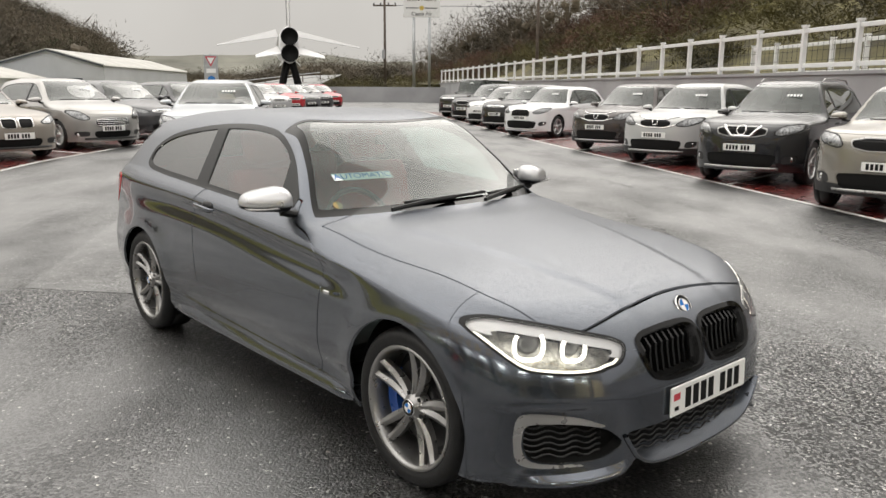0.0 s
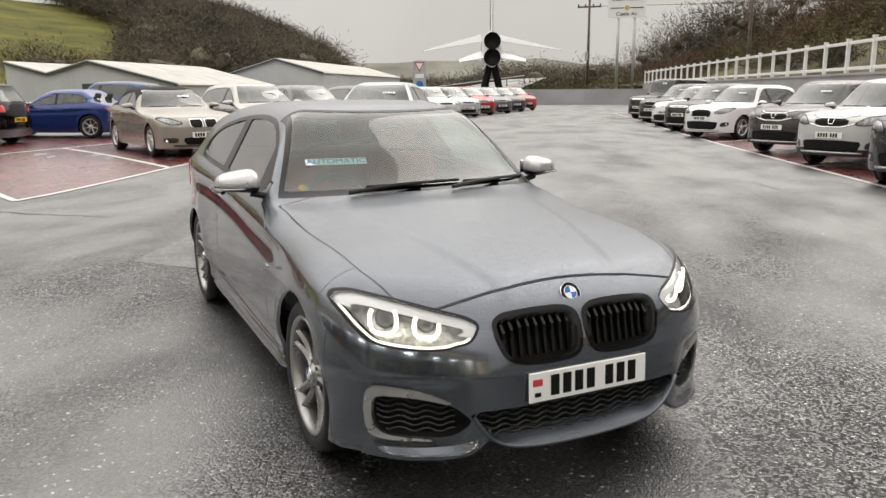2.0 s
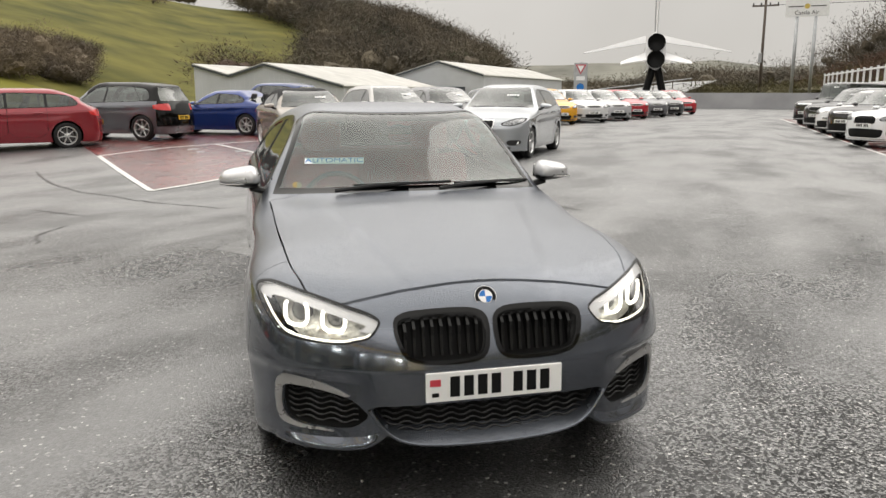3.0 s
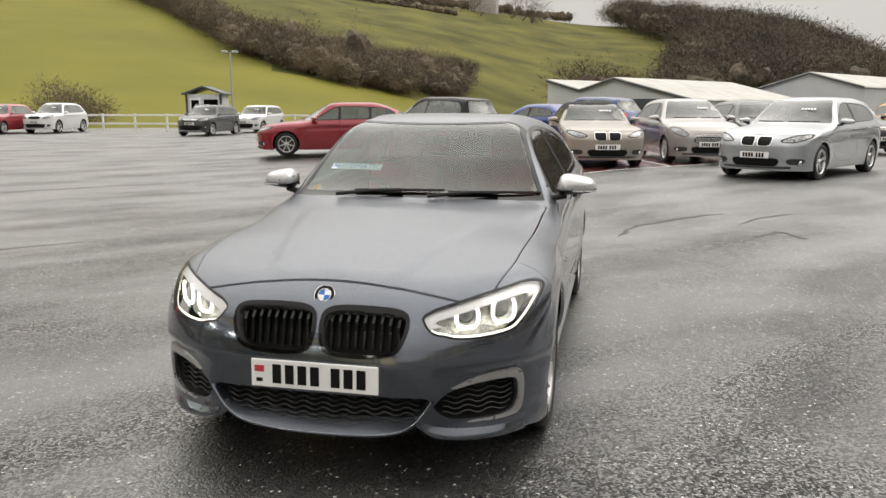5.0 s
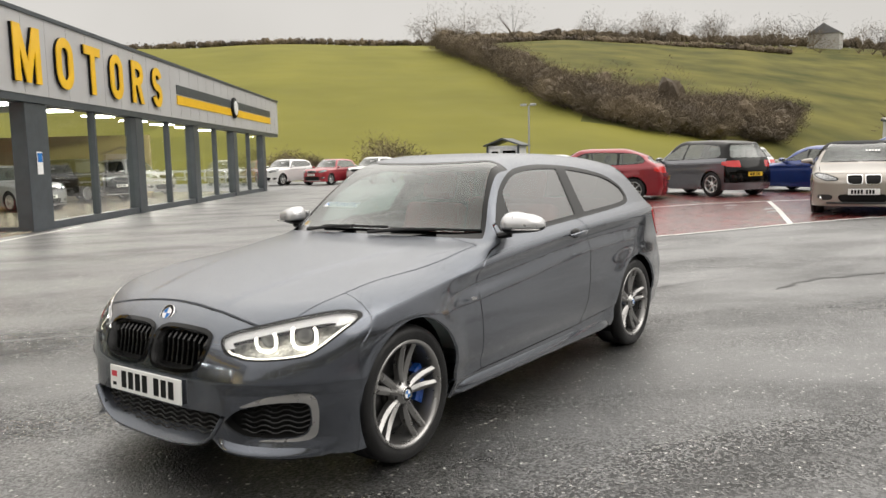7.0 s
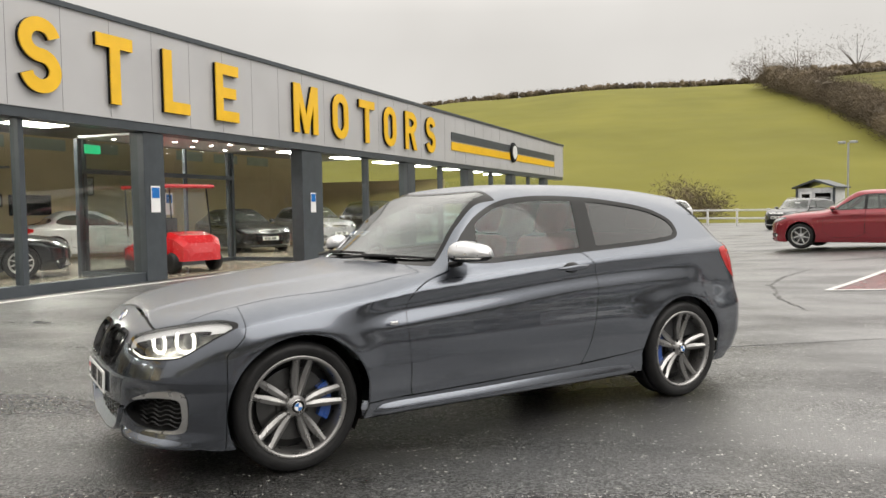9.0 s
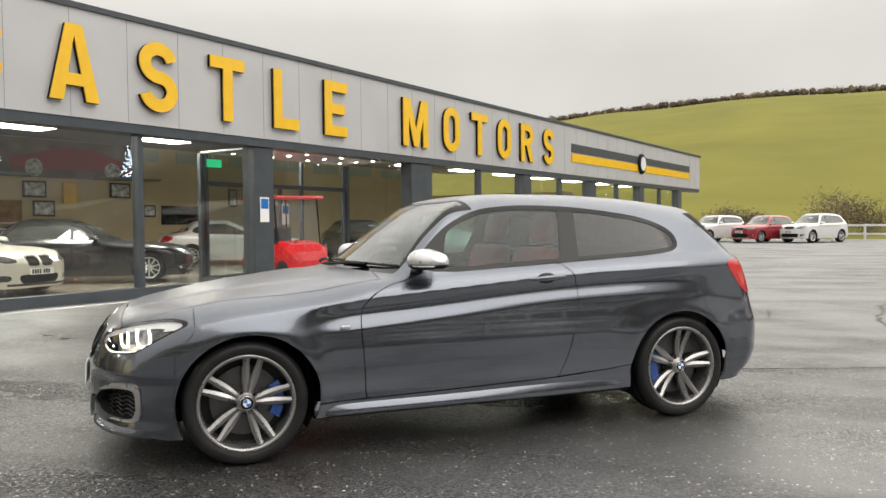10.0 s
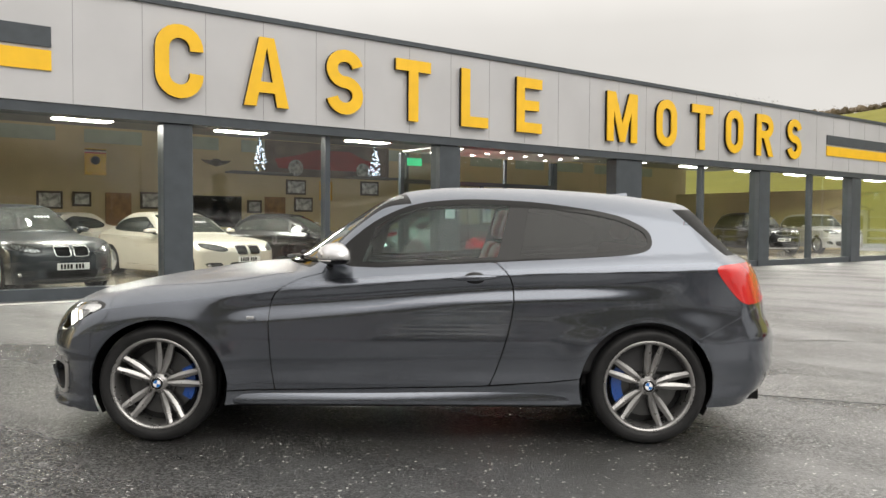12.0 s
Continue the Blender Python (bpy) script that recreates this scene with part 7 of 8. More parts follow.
    if rails:
        for s in (1, -1):
            bm = bmesh.new()
            yy = W - 0.05 - P["tumble"] * (H - 0.02 - belt(0))
            tube(bm, [(q, s * yy, H + (0.03 if -0.95 < (q - t0 + 0.3) / (t0 - 0.6 - r0) < -0.02 else -0.03) - 0.02 * ((q + 0.4) / 1.2) ** 2) for q in np.linspace(t0 - 0.25, r0 + 0.35, 12)], 0.014, 6)
            part("roof_rail", bm, SATIN, car, smooth=True)
    if plate:
        number_plate(car, Matrix.Translation((xf + 0.004, 0, 0.62 if big else 0.44)) @ Matrix.Rotation(radians(90), 4, "Z") @ Matrix.Rotation(radians(90), 4, "X"), flag=False)
    number_plate(car, Matrix.Translation((xr - 0.004, 0, 0.62)) @ Matrix.Rotation(radians(-90), 4, "Z") @ Matrix.Rotation(radians(90), 4, "X"), True, flag=False)
    if seats:
        part("dashboard", bevelled(c0 - 0.45, c0 - 0.08, -W + 0.2, W - 0.2, belt(c0) - 0.30, belt(c0) - 0.03, 0.05, 2), CABIN, car)
        for yy in (0.36, -0.36):
            seat(car, -0.10, yy, CLOTH)
        seat(car, -0.95, 0, CLOTH, True)
        bm = bmesh.new()
        tube(bm, [(c0 - 0.5 + 0.08 * math.sin(a), -0.36 + 0.18 * math.cos(a), belt(c0) - 0.07 + 0.17 * math.sin(a)) for a in np.linspace(0, 2 * math.pi, 17)], 0.014, 6)
        part("steering_wheel", bm, CABIN, car)
    if sticker:
        sxx = (c0 + t0) / 2 - 0.06
        for (yy, w, mt) in ((0.12, 0.20, WHITE_INK),):
            xx = sxx
            zz = float(curve(P["top"], np.array([xx + P["bow"] * yy * yy]))[0]) - P["crown"] * yy * yy + 0.006
            sl = (float(curve(P["top"], np.array([xx + 0.05]))[0]) - float(curve(P["top"], np.array([xx - 0.05]))[0])) / 0.1
            for k in range(5):
                bm = bmesh.new()
                box(bm, yy + k * 0.055, yy + k * 0.055 + 0.035, -0.03, 0.03, 0, 0.002, Matrix.Translation((xx, 0, zz)) @ Matrix.Rotation(math.atan(-sl), 4, "Y") @ Matrix.Rotation(radians(90), 4, "Z"))
                part("price_mark", bm, mt, car, "white price mark on windscreen")
    # wipers and door mirror
    bm = bmesh.new()
    for yy in (0.35, -0.25):
        tube(bm, [(c0 + 0.02 - P["bow"] * q * q, q, P["top"][6][1] + 0.012) for q in np.linspace(yy + 0.22, yy - 0.30, 5)], 0.01, 4)
    part("wiper", bm, BLACK, car)
    return car


def at(x, y, h):
    return pose(x, y, rise(x, y), 0, 0, h)


def from_wheel(px, py, h, axle, tw, side=-1):
    """Pose of a car from the ground point of its front wheel on one side (-1: right)."""
    f, l = Vector((math.cos(radians(h)), math.sin(radians(h)))), Vector((-math.sin(radians(h)), math.cos(radians(h))))
    p = Vector((px, py)) - axle * f - side * tw * l
    return at(p.x, p.y, h)


SUV = dict(hub=0.36, arch=0.405, ground=0.24, belt=1.08)
EAST, WEST, FAR, FIELD, INDOOR = "vehicles parked along the retaining wall", "vehicles parked in the red bays", "vehicles in the far row", "vehicles by the field fence", "vehicles inside the showroom"
P_SUV = car_plan(2.25, -2.3, 1.35, 0.915, 1.70, 1.02, 0.88, 1.13, 0.25, -1.95, 1.60, -2.16, **SUV)
P_SUV2 = car_plan(2.22, -2.25, 1.31, 0.905, 1.67, 1.00, 0.95, 1.10, 0.28, -1.80, 1.56, -2.12, **SUV)
P_LUX = car_plan(2.18, -2.19, 1.34, 0.95, 1.64, 1.03, 0.80, 1.12, 0.20, -1.95, 1.52, -2.12, hub=0.37, arch=0.42, ground=0.25, belt=1.12)
P_CROSS = car_plan(2.15, -2.2, 1.30, 0.91, 1.60, 0.95, 0.90, 1.06, 0.25, -1.70, 1.50, -2.05, hub=0.345, arch=0.39, ground=0.21, belt=1.02)
P_BOX = car_plan(2.2, -2.2, 1.27, 0.88, 1.95, 1.10, 0.80, 1.20, 0.55, -2.05, 1.90, -2.15, hub=0.38, arch=0.43, ground=0.30, belt=1.18, tumble=0.16)
EH = -131
parked_car("beige_suv", "bronze beige compact luxury SUV parked nose-out", from_wheel(5.29, 10.63, EH, 1.34, 0.80), P_LUX, lin((138, 134, 126)), EAST, "ten", 0.5, True, grille="wide", lamp_in=0.50)
parked_car("black_suv", "black family SUV with roof rails and price marks", from_wheel(4.78, 13.94, EH, 1.35, 0.79), P_SUV, (0.012, 0.013, 0.016), EAST, "star", 0.2, False, True, grille="wide", lamp_in=0.48, face="vee")
parked_car("white_suv", "pearl white SUV with chrome grille bars", from_wheel(4.27, 17.28, EH, 1.31, 0.79), P_SUV2, (0.46, 0.465, 0.46), EAST, "ten", 0.1, True, grille="wide", face="bars")
parked_car("brown_suv", "dark brown metallic SUV parked in bay", from_wheel(3.68, 20.52, EH, 1.31, 0.79), P_SUV2, (0.065, 0.055, 0.052), EAST, "ten", 0.5, True, grille="wide", face="bars")
parked_car("white_crossover", "white compact crossover with dark grille", from_wheel(2.35, 26.2, EH, 1.30, 0.79), P_CROSS, (0.72, 0.73, 0.74), EAST, "five", 0.0, False, grille="tall")
parked_car("black_crossover", "black crossover parked by the wall", from_wheel(1.8, 29.6, EH, 1.31, 0.79), P_SUV2, (0.015, 0.015, 0.017), EAST, "five", 0.2, True, grille="slim", seats=False)
parked_car("white_crossover", "small white crossover with black trim", from_wheel(1.3, 32.8, EH, 1.30, 0.78), P_CROSS, (0.7, 0.7, 0.7), EAST, "five", 0.0, True, grille="slim", seats=False)
parked_car("dark_suv", "dark grey large SUV in the wall row", from_wheel(0.75, 36.2, EH, 1.35, 0.79), P_SUV, (0.03, 0.03, 0.034), EAST, "ten", 0.3, False, grille="wide", seats=False)
parked_car("black_off_roader", "black boxy off-road vehicle with upright screen", from_wheel(0.2, 39.8, EH, 1.27, 0.76), P_BOX, (0.012, 0.012, 0.012), EAST, "five", 0.1, True, grille="slim", seats=False)

P_HATCH = car_plan(1.98, -1.98, 1.245, 0.86, 1.49, 0.84, 0.98, 1.00, 0.25, -1.60, 1.40, -1.86, hub=0.305, arch=0.345, ground=0.17, belt=0.97)
P_FAMILY = car_plan(2.1, -2.15, 1.31, 0.89, 1.47, 0.82, 0.85, 0.98, 0.15, -1.70, 1.38, -2.0, hub=0.315, arch=0.355, ground=0.17, belt=0.96)
P_COUPE = car_plan(2.28, -2.3, 1.40, 0.90, 1.38, 0.76, 0.70, 0.93, -0.05, -1.55, 1.13, -2.15, hub=0.325, arch=0.36, ground=0.16, belt=0.92)
P_CONV = car_plan(2.17, -2.19, 1.33, 0.87, 1.40, 0.80, 0.62, 0.95, 0.02, -1.30, 1.16, -2.08, hub=0.315, arch=0.35, ground=0.17, belt=0.94)
P_TALL = car_plan(1.95, -2.05, 1.285, 0.885, 1.58, 0.92, 1.12, 1.06, 0.42, -1.72, 1.48, -1.95, hub=0.345, arch=0.375, ground=0.19, belt=1.0)
P_FAST = car_plan(2.2, -2.27, 1.35, 0.905, 1.45, 0.80, 0.95, 0.97, 0.25, -1.85, 1.20, -2.18, hub=0.32, arch=0.36, ground=0.17, belt=0.95)
parked_car("beige_convertible", "pale gold convertible with black folded fabric roof", from_wheel(-8.7, 14.0, -38, 1.33, 0.75), P_CONV, lin((150, 143, 134)), WEST, "star", 0.3, roof_mat=HOOD_CLOTH, grille="twin", lamp_h=0.13, lamp_in=0.40, pillars=(-0.45,))
parked_car("silver_hatchback", "silver beige five-door hatchback with chrome grille", from_wheel(-8.1, 16.75, -36, 1.245, 0.74), P_HATCH, lin((166, 164, 161)), WEST, "ten", 0.5, grille="mouth", lamp_h=0.19, lamp_in=0.46)
parked_car("silver_hatchback", "bright silver three-door hatchback with twin grille", from_wheel(-3.67, 15.15, -82, 1.31, 0.77, 1), P_FAMILY, lin((170, 174, 178)), WEST, "five", 0.6, grille="twin", lamp_h=0.13, lamp_in=0.40, pillars=(-0.42,))
parked_car("grey_hatchback", "dark grey hatchback behind the silver one", at(-8.7, 21.3, -36), P_FAMILY, (0.07, 0.07, 0.075), WEST, "ten", 0.5, grille="slim")
parked_car("grey_hatchback", "charcoal hatchback in the bay row", at(-8.2, 25.0, -36), P_FAMILY, (0.05, 0.05, 0.055), WEST, "ten", 0.5, grille="slim", seats=False)
parked_car("electric_hatchback", "grey and black two-tone electric hatchback seen from behind", at(-16.46, 16.2, 192), P_TALL, (0.11, 0.115, 0.13), WEST, "star", 0.5, grille="slim", bonnet_mat=GLOSS_BLACK, roof_mat=GLOSS_BLACK, back_mat=GLOSS_BLACK, sticker=False)
parked_car("blue_coupe", "deep blue coupe parked nose-in", at(-16.0, 19.7, 192), P_COUPE, (0.008, 0.03, 0.17), WEST, "star", 0.4, grille="twin", pillars=(-0.42,), sticker=False)
parked_car("blue_estate", "dark blue estate car", at(-18.0, 24.6, 185), P_SUV2, (0.01, 0.03, 0.12), WEST, "ten", 0.4, grille="wide", seats=False, sticker=False)
parked_car("white_hatchback", "white hatchback behind the blue cars", at(-22.0, 20.5, 185), P_FAMILY, (0.65, 0.65, 0.65), WEST, "ten", 0.0, grille="slim", seats=False, sticker=False)
parked_car("red_fastback", "dark red fastback hatchback by the bays", at(-16.2, 12.4, -120), P_FAST, (0.24, 0.012, 0.022), WEST, "star", 0.3, grille="wide", sticker=False, pillars=(-0.10, -0.95))
FH = -48
for nm, lb, x, y, P, col in (
        ("yellow_hatchback", "bright yellow hatchback in the far row", -9.8, 33.0, P_HATCH, (0.75, 0.36, 0.01)),
        ("white_hatchback", "white hatchback in the far row", -9.4, 36.0, P_FAMILY, (0.65, 0.65, 0.65)),
        ("silver_hatchback", "silver hatchback in the far row", -9.1, 39.0, P_FAMILY, (0.45, 0.45, 0.46)),
        ("red_hatchback", "red hatchback in the far row", -8.9, 42.0, P_HATCH, (0.42, 0.02, 0.03)),
        ("grey_hatchback", "grey hatchback in the far row", -8.7, 45.5, P_FAMILY, (0.12, 0.12, 0.13)),
        ("grey_hatchback", "dark hatchback in the far row", -8.5, 49.0, P_FAMILY, (0.05, 0.05, 0.055)),
        ("red_hatchback", "small red hatchback at the row end", -8.3, 52.5, P_HATCH, (0.45, 0.02, 0.03))):
    parked_car(nm, lb, at(x, y, FH), P, col, FAR, "ten", 0.2, grille="wide", seats=False, nu=80, nt=44)
P_SMALL = car_plan(2.05, -2.1, 1.30, 0.90, 1.56, 0.93, 0.95, 1.04, 0.42, -1.85, 1.46, -2.02, hub=0.34, arch=0.38, ground=0.2, belt=1.03, tumble=0.35)
for nm, lb, x, y, h, P, col, g in (
        ("dark_crossover", "dark grey small crossover with roof rails", -37.3, 16.4, -48, P_SMALL, (0.04, 0.042, 0.045), "slim"),
        ("white_crossover", "white small crossover by the fence", -40.6, 20.6, -48, P_SMALL, (0.68, 0.68, 0.68), "slim"),
        ("white_suv", "white SUV parked by the field fence", -45.8, 10.6, -40, P_SUV2, (0.68, 0.68, 0.68), "wide"),
        ("red_hatchback", "red hatchback parked by the field fence", -45.9, 7.9, -40, P_CROSS, (0.30, 0.02, 0.03), "wide"),
        ("white_suv", "white luxury SUV beside the showroom", -47.2, 5.0, -40, P_LUX, (0.66, 0.66, 0.66), "wide")):
    parked_car(nm, lb, at(x, y, h), P, col, FIELD, "five", 0.1, grille=g, seats=False, nu=90, nt=48, rails=nm == "dark_crossover")
# showroom stock
for nm, lb, s, n, h, P, col, g in (
        ("dark_coupe", "dark grey hatchback standing behind the showroom glass", -1.85, -2.72, 105, P_FAMILY, (0.035, 0.04, 0.045), "twin"),
        ("cream_coupe", "cream coupe standing on showroom tiles", 1.5, -3.95, 105, P_COUPE, (0.72, 0.68, 0.58), "twin"),
        ("cream_convertible", "cream convertible at the back of the showroom", -0.2, -9.5, 20, P_CONV, (0.72, 0.68, 0.58), "twin"),
        ("black_sports_car", "black sports coupe in the showroom", 4.5, -4.3, 138, P_COUPE, (0.01, 0.01, 0.012), "wide"),
        ("white_coupe", "white car parked in the showroom", 11.5, -7.5, 150, P_COUPE, (0.65, 0.65, 0.65), "wide"),
        ("black_saloon", "black car parked in the showroom", 15.5, -5.5, 60, P_COUPE, (0.01, 0.01, 0.011), "wide"),
        ("silver_car", "silver car parked in the showroom", 20.0, -5.5, 60, P_FAMILY, (0.4, 0.4, 0.42), "wide"),
        ("black_suv", "black SUV parked in the showroom", 25.5, -5.5, 60, P_SUV, (0.015, 0.015, 0.017), "wide"),
        ("white_suv", "white SUV parked in the showroom", 30.5, -5.5, 60, P_SUV, (0.6, 0.6, 0.6), "wide"),
        ("red_coupe", "red sports car at the back of the showroom", 7.0, -12.5, 10, P_COUPE, (0.4, 0.02, 0.02), "slim"),
        ("black_coupe", "black car inside the showroom bay", -6.5, -5.0, 70, P_COUPE, (0.012, 0.012, 0.012), "twin")):
    parked_car(nm, lb, SHOP @ pose(-s, n, 0.03, 0, 0, h), P, col, INDOOR, "ten", 0.2, grille=g, seats=False, nu=90, nt=48)


# ---- sheds, aircraft, signs and poles beyond the yard ----
STEEL_CLAD = surf("shed_cladding", (0.50, 0.515, 0.54), 0.5, 0.0, 0.06, 0.5)
SHED_ROOF = surf("shed_roof", (0.46, 0.45, 0.42), 0.7, 0, 0.15, 0.6)
SILVER = surf("aircraft_silver", (0.78, 0.78, 0.79), 0.45, 0.0, 0.06, 0.8)
POLE_WOOD = surf("pole_wood", (0.09, 0.07, 0.055), 0.9, 0, 0.25, 3)
GALV = surf("galvanised_steel", (0.42, 0.43, 0.44), 0.45, 0.6, 0.1, 4)


def shed(corner, ang, prof, length, label):
    """A clad shed: its gable outline (across, height) drawn back along the shed."""
    m = Matrix.Translation((corner[0], corner[1], 0)) @ Matrix.Rotation(radians(ang), 4, "Z")
    s = base("storage_shed", m, label, "shed")
    w1 = prof[-1][0]
    bm = bmesh.new()
    pts = [(0, 0)] + prof + [(w1, 0)]
    prism(bm, [(-a, b, 0) for a, b in pts], -length, Matrix.Rotation(radians(90), 4, "X"))
    bmesh.ops.recalc_face_normals(bm, faces=bm.faces[:])
    part("wall", bm, STEEL_CLAD, s, "pale ribbed steel cladding")
    for i in range(int(w1 / 0.5)):
        a = 0.25 + 0.5 * i
        z = float(np.interp(a, [p[0] for p in prof], [p[1] for p in prof]))
        bm = bmesh.new()
        box(bm, -a - 0.05, -a + 0.05, -0.012, 0.0, 0, z - 0.1)
        part("cladding_rib", bm, STEEL_CLAD, s)
    for (a, za), (b, zb) in zip(prof, prof[1:]):
        bm = bmesh.new()
        d = Vector((b - a, zb - za)).normalized()
        n = Vector((-d.y, d.x)) * 0.1
        prism(bm, [(-a + d.x * 0.2 * (a == 0), za - d.y * 0.2 * (a == 0), 0), (-b, zb, 0), (-b - n.x, zb + n.y, 0), (-a - n.x, za + n.y, 0)], -length - 0.4, Matrix.Translation((0, -0.2, 0)) @ Matrix.Rotation(radians(90), 4, "X"))
        bmesh.ops.recalc_face_normals(bm, faces=bm.faces[:])
        part("roof", bm, SHED_ROOF, s, "pale corrugated shed roof")
        bm = bmesh.new()
        prism(bm, [(-a, za - 0.16, 0), (-b, zb - 0.16, 0), (-b, zb + 0.02, 0), (-a, za + 0.02, 0)], 0.06, Matrix.Translation((0, -0.21, 0)) @ Matrix.Rotation(radians(90), 4, "X"))
        bmesh.ops.recalc_face_normals(bm, faces=bm.faces[:])
        part("verge_trim", bm, ANTHRACITE, s)
    part("shutter", bevelled(-w1 * 0.55, -w1 * 0.2, -0.08, -0.04, 0, 2.2, 0.01, 1), ANTHRACITE, s, "dark roller shutter")
    return s


shed((-33.2, 78.2), 5.6, [(0, 3.45), (5.2, 4.9), (10.4, 3.45)], 36, "pale grey steel shed with low gable")
shed((-35.1, 54.7), 5.6, [(0, 2.1), (7.56, 3.95), (11.2, 3.0), (15.0, 3.95)], 19.6, "white twin-gabled shed with pale roof")

# display aircraft on black legs, seen from its tail
WHITE_ALLOY = surf("white_aircraft_paint", (0.8, 0.8, 0.8), 0.4, 0, 0.05, 1.0)
# wing colour darkened so its lit top blends into the bright sky
WING_TONE = surf("grey_aircraft_paint", (0.36, 0.36, 0.36), 0.6, 0, 0.05, 1.0)
jet = base("display_jet", pose(-14.3, 74.5, 0, 0, 0, 14), "silver jet aircraft mounted on black display legs", "aircraft")
bm = bmesh.new()
rows = []
for yy, rx, rz in ((0, 0.85, 1.65), (1.5, 0.95, 1.75), (5, 1.0, 1.7), (9, 0.9, 1.4), (12, 0.6, 0.8), (13.5, 0.1, 0.15)):
    rows.append([bm.verts.new((rx * math.cos(a), yy, 5.3 + rz * math.sin(a))) for a in np.linspace(0, 2 * math.pi, 25)[:-1]])
for a, b in zip(rows, rows[1:]):
    for j in range(24):
        bm.faces.new((a[j], b[j], b[(j + 1) % 24], a[(j + 1) % 24]))
bm.faces.new(rows[0])
bmesh.ops.recalc_face_normals(bm, faces=bm.faces[:])
part("fuselage", bm, SILVER, jet, smooth=True)
for z in (6.05, 4.55):
    bm = bmesh.new()
    lathe(bm, [(0.78, 0.6), (0.80, -0.25), (0.74, -0.3), (0.70, -0.1), (0.001, 0.0)], 28, "y", Matrix.Translation((0, 0, z)))
    part("jet_nozzle", bm, INK, jet, smooth=True)
for s in (1, -1):
    bm = bmesh.new()
    prism(bm, [(s * 0.9, 2.0, 6.1), (s * 6.5, -0.2, 5.1), (s * 6.5, 0.7, 5.25), (s * 0.9, 8.5, 7.2)], 0.03)
    bmesh.ops.recalc_face_normals(bm, faces=bm.faces[:])
    part("wing", bm, WING_TONE, jet)
    bm = bmesh.new()
    prism(bm, [(s * 0.8, 0.2, 4.45), (s * 3.1, -1.3, 4.05), (s * 3.1, -0.7, 4.28), (s * 0.8, 2.4, 5.3)], 0.07)
    bmesh.ops.recalc_face_normals(bm, faces=bm.faces[:])
    part("tailplane", bm, WHITE_ALLOY, jet)
    bm = bmesh.new()
    prism(bm, [(s * 0.45, 0.2, 3.95), (s * 0.9, -0.2, 3.4), (s * 0.95, 0.6, 3.4), (s * 0.55, 2.0, 3.95)], 0.08)
    part("ventral_fin", bm, SILVER, jet)
    bm = bmesh.new()
    tube(bm, [(s * 0.2, 0.8, 3.9), (s * 1.15, 0.8, 0.0)], 0.34, 10, 0.36)
    part("display_leg", bm, INK, jet, "black steel display leg")
bm = bmesh.new()
prism(bm, [(0.0, 6.8, 0), (-0.6, 9.9, 0), (1.4, 10.2, 0), (5.0, 6.6, 0)], 0.10, Matrix.Rotation(radians(90), 4, "Z") @ Matrix.Rotation(radians(90), 4, "X"))
bmesh.ops.recalc_face_normals(bm, faces=bm.faces[:])
part("tail_fin", bm, SILVER, jet)
bm = bmesh.new()
tube(bm, [(-0.2, -0.3, 7.0), (-0.25, -0.3, 12.5)], 0.05, 6)
part("mast", bm, GALV, jet)


def board_text(body, size, m, material, parent, name="lettering"):
    t = bpy.data.curves.new(name, "FONT")
    t.body, t.size, t.align_x, t.align_y, t.extrude = body, size, "CENTER", "CENTER", 0.004
    t.materials.append(material)
    o = new(name, t)
    o.parent = parent
    o.matrix_basis = m
    return o


sg = base("totem_sign", pose(-2.2, 78.0, 0, 0, 0, 2), "white roadside sign board on two tall grey posts", "sign")
for x in (-0.75, 0.75):
    bm = bmesh.new()
    tube(bm, [(x, 0, 0), (x, 0, 9.6)], 0.14, 10)
    part("post", bm, GALV, sg, smooth=True)
part("board", bevelled(-1.75, 1.75, -0.22, -0.14, 8.1, 11.0, 0.02, 1), WHITE_INK, sg)
bm = bmesh.new()
box(bm, -1.5, -0.3, -0.235, -0.225, 8.92, 9.0)
box(bm, 0.3, 1.5, -0.235, -0.225, 8.92, 9.0)
part("rule", bm, INK, sg)
bm = bmesh.new()
lathe(bm, [(0.001, 0.01), (0.22, 0.01), (0.22, 0)], 24, "y", Matrix.Translation((0, -0.235, 8.96)))
part("emblem", bm, surf("emblem_yellow", (0.6, 0.45, 0.1), 0.5), sg)
board_text("Castle Motors", 0.48, Matrix.Translation((0, -0.235, 9.75)) @ Matrix.Rotation(radians(90), 4, "X"), INK, sg)
board_text("Castle Air", 0.48, Matrix.Translation((0, -0.235, 8.42)) @ Matrix.Rotation(radians(90), 4, "X"), INK, sg)


def utility_pole(x, y, h, label, arm=1.2):
    p = base("utility_pole", pose(x, y, 0, 0, 0, 0), label, "pole")
    bm = bmesh.new()
    tube(bm, [(0, 0, 0), (0, 0, h)], 0.16, 8, 0.11)
    part("pole", bm, POLE_WOOD, p, smooth=True)
    if arm:
        bm = bmesh.new()
        box(bm, -arm, arm, -0.06, 0.06, h - 0.9, h - 0.75)
        part("crossarm", bm, POLE_WOOD, p)
        for q in (-arm + 0.1, -0.4, 0.4, arm - 0.1):
            bm = bmesh.new()
            lathe(bm, [(0.001, 0.22), (0.06, 0.2), (0.07, 0.0)], 8, "z", Matrix.Translation((q, 0, h - 0.75)))
            part("insulator", bm, INK, p)
        part("switch_box", bevelled(-0.28, 0.02, -0.4, -0.14, h * 0.42, h * 0.42 + 0.9, 0.02, 1), GALV, p)
    return p


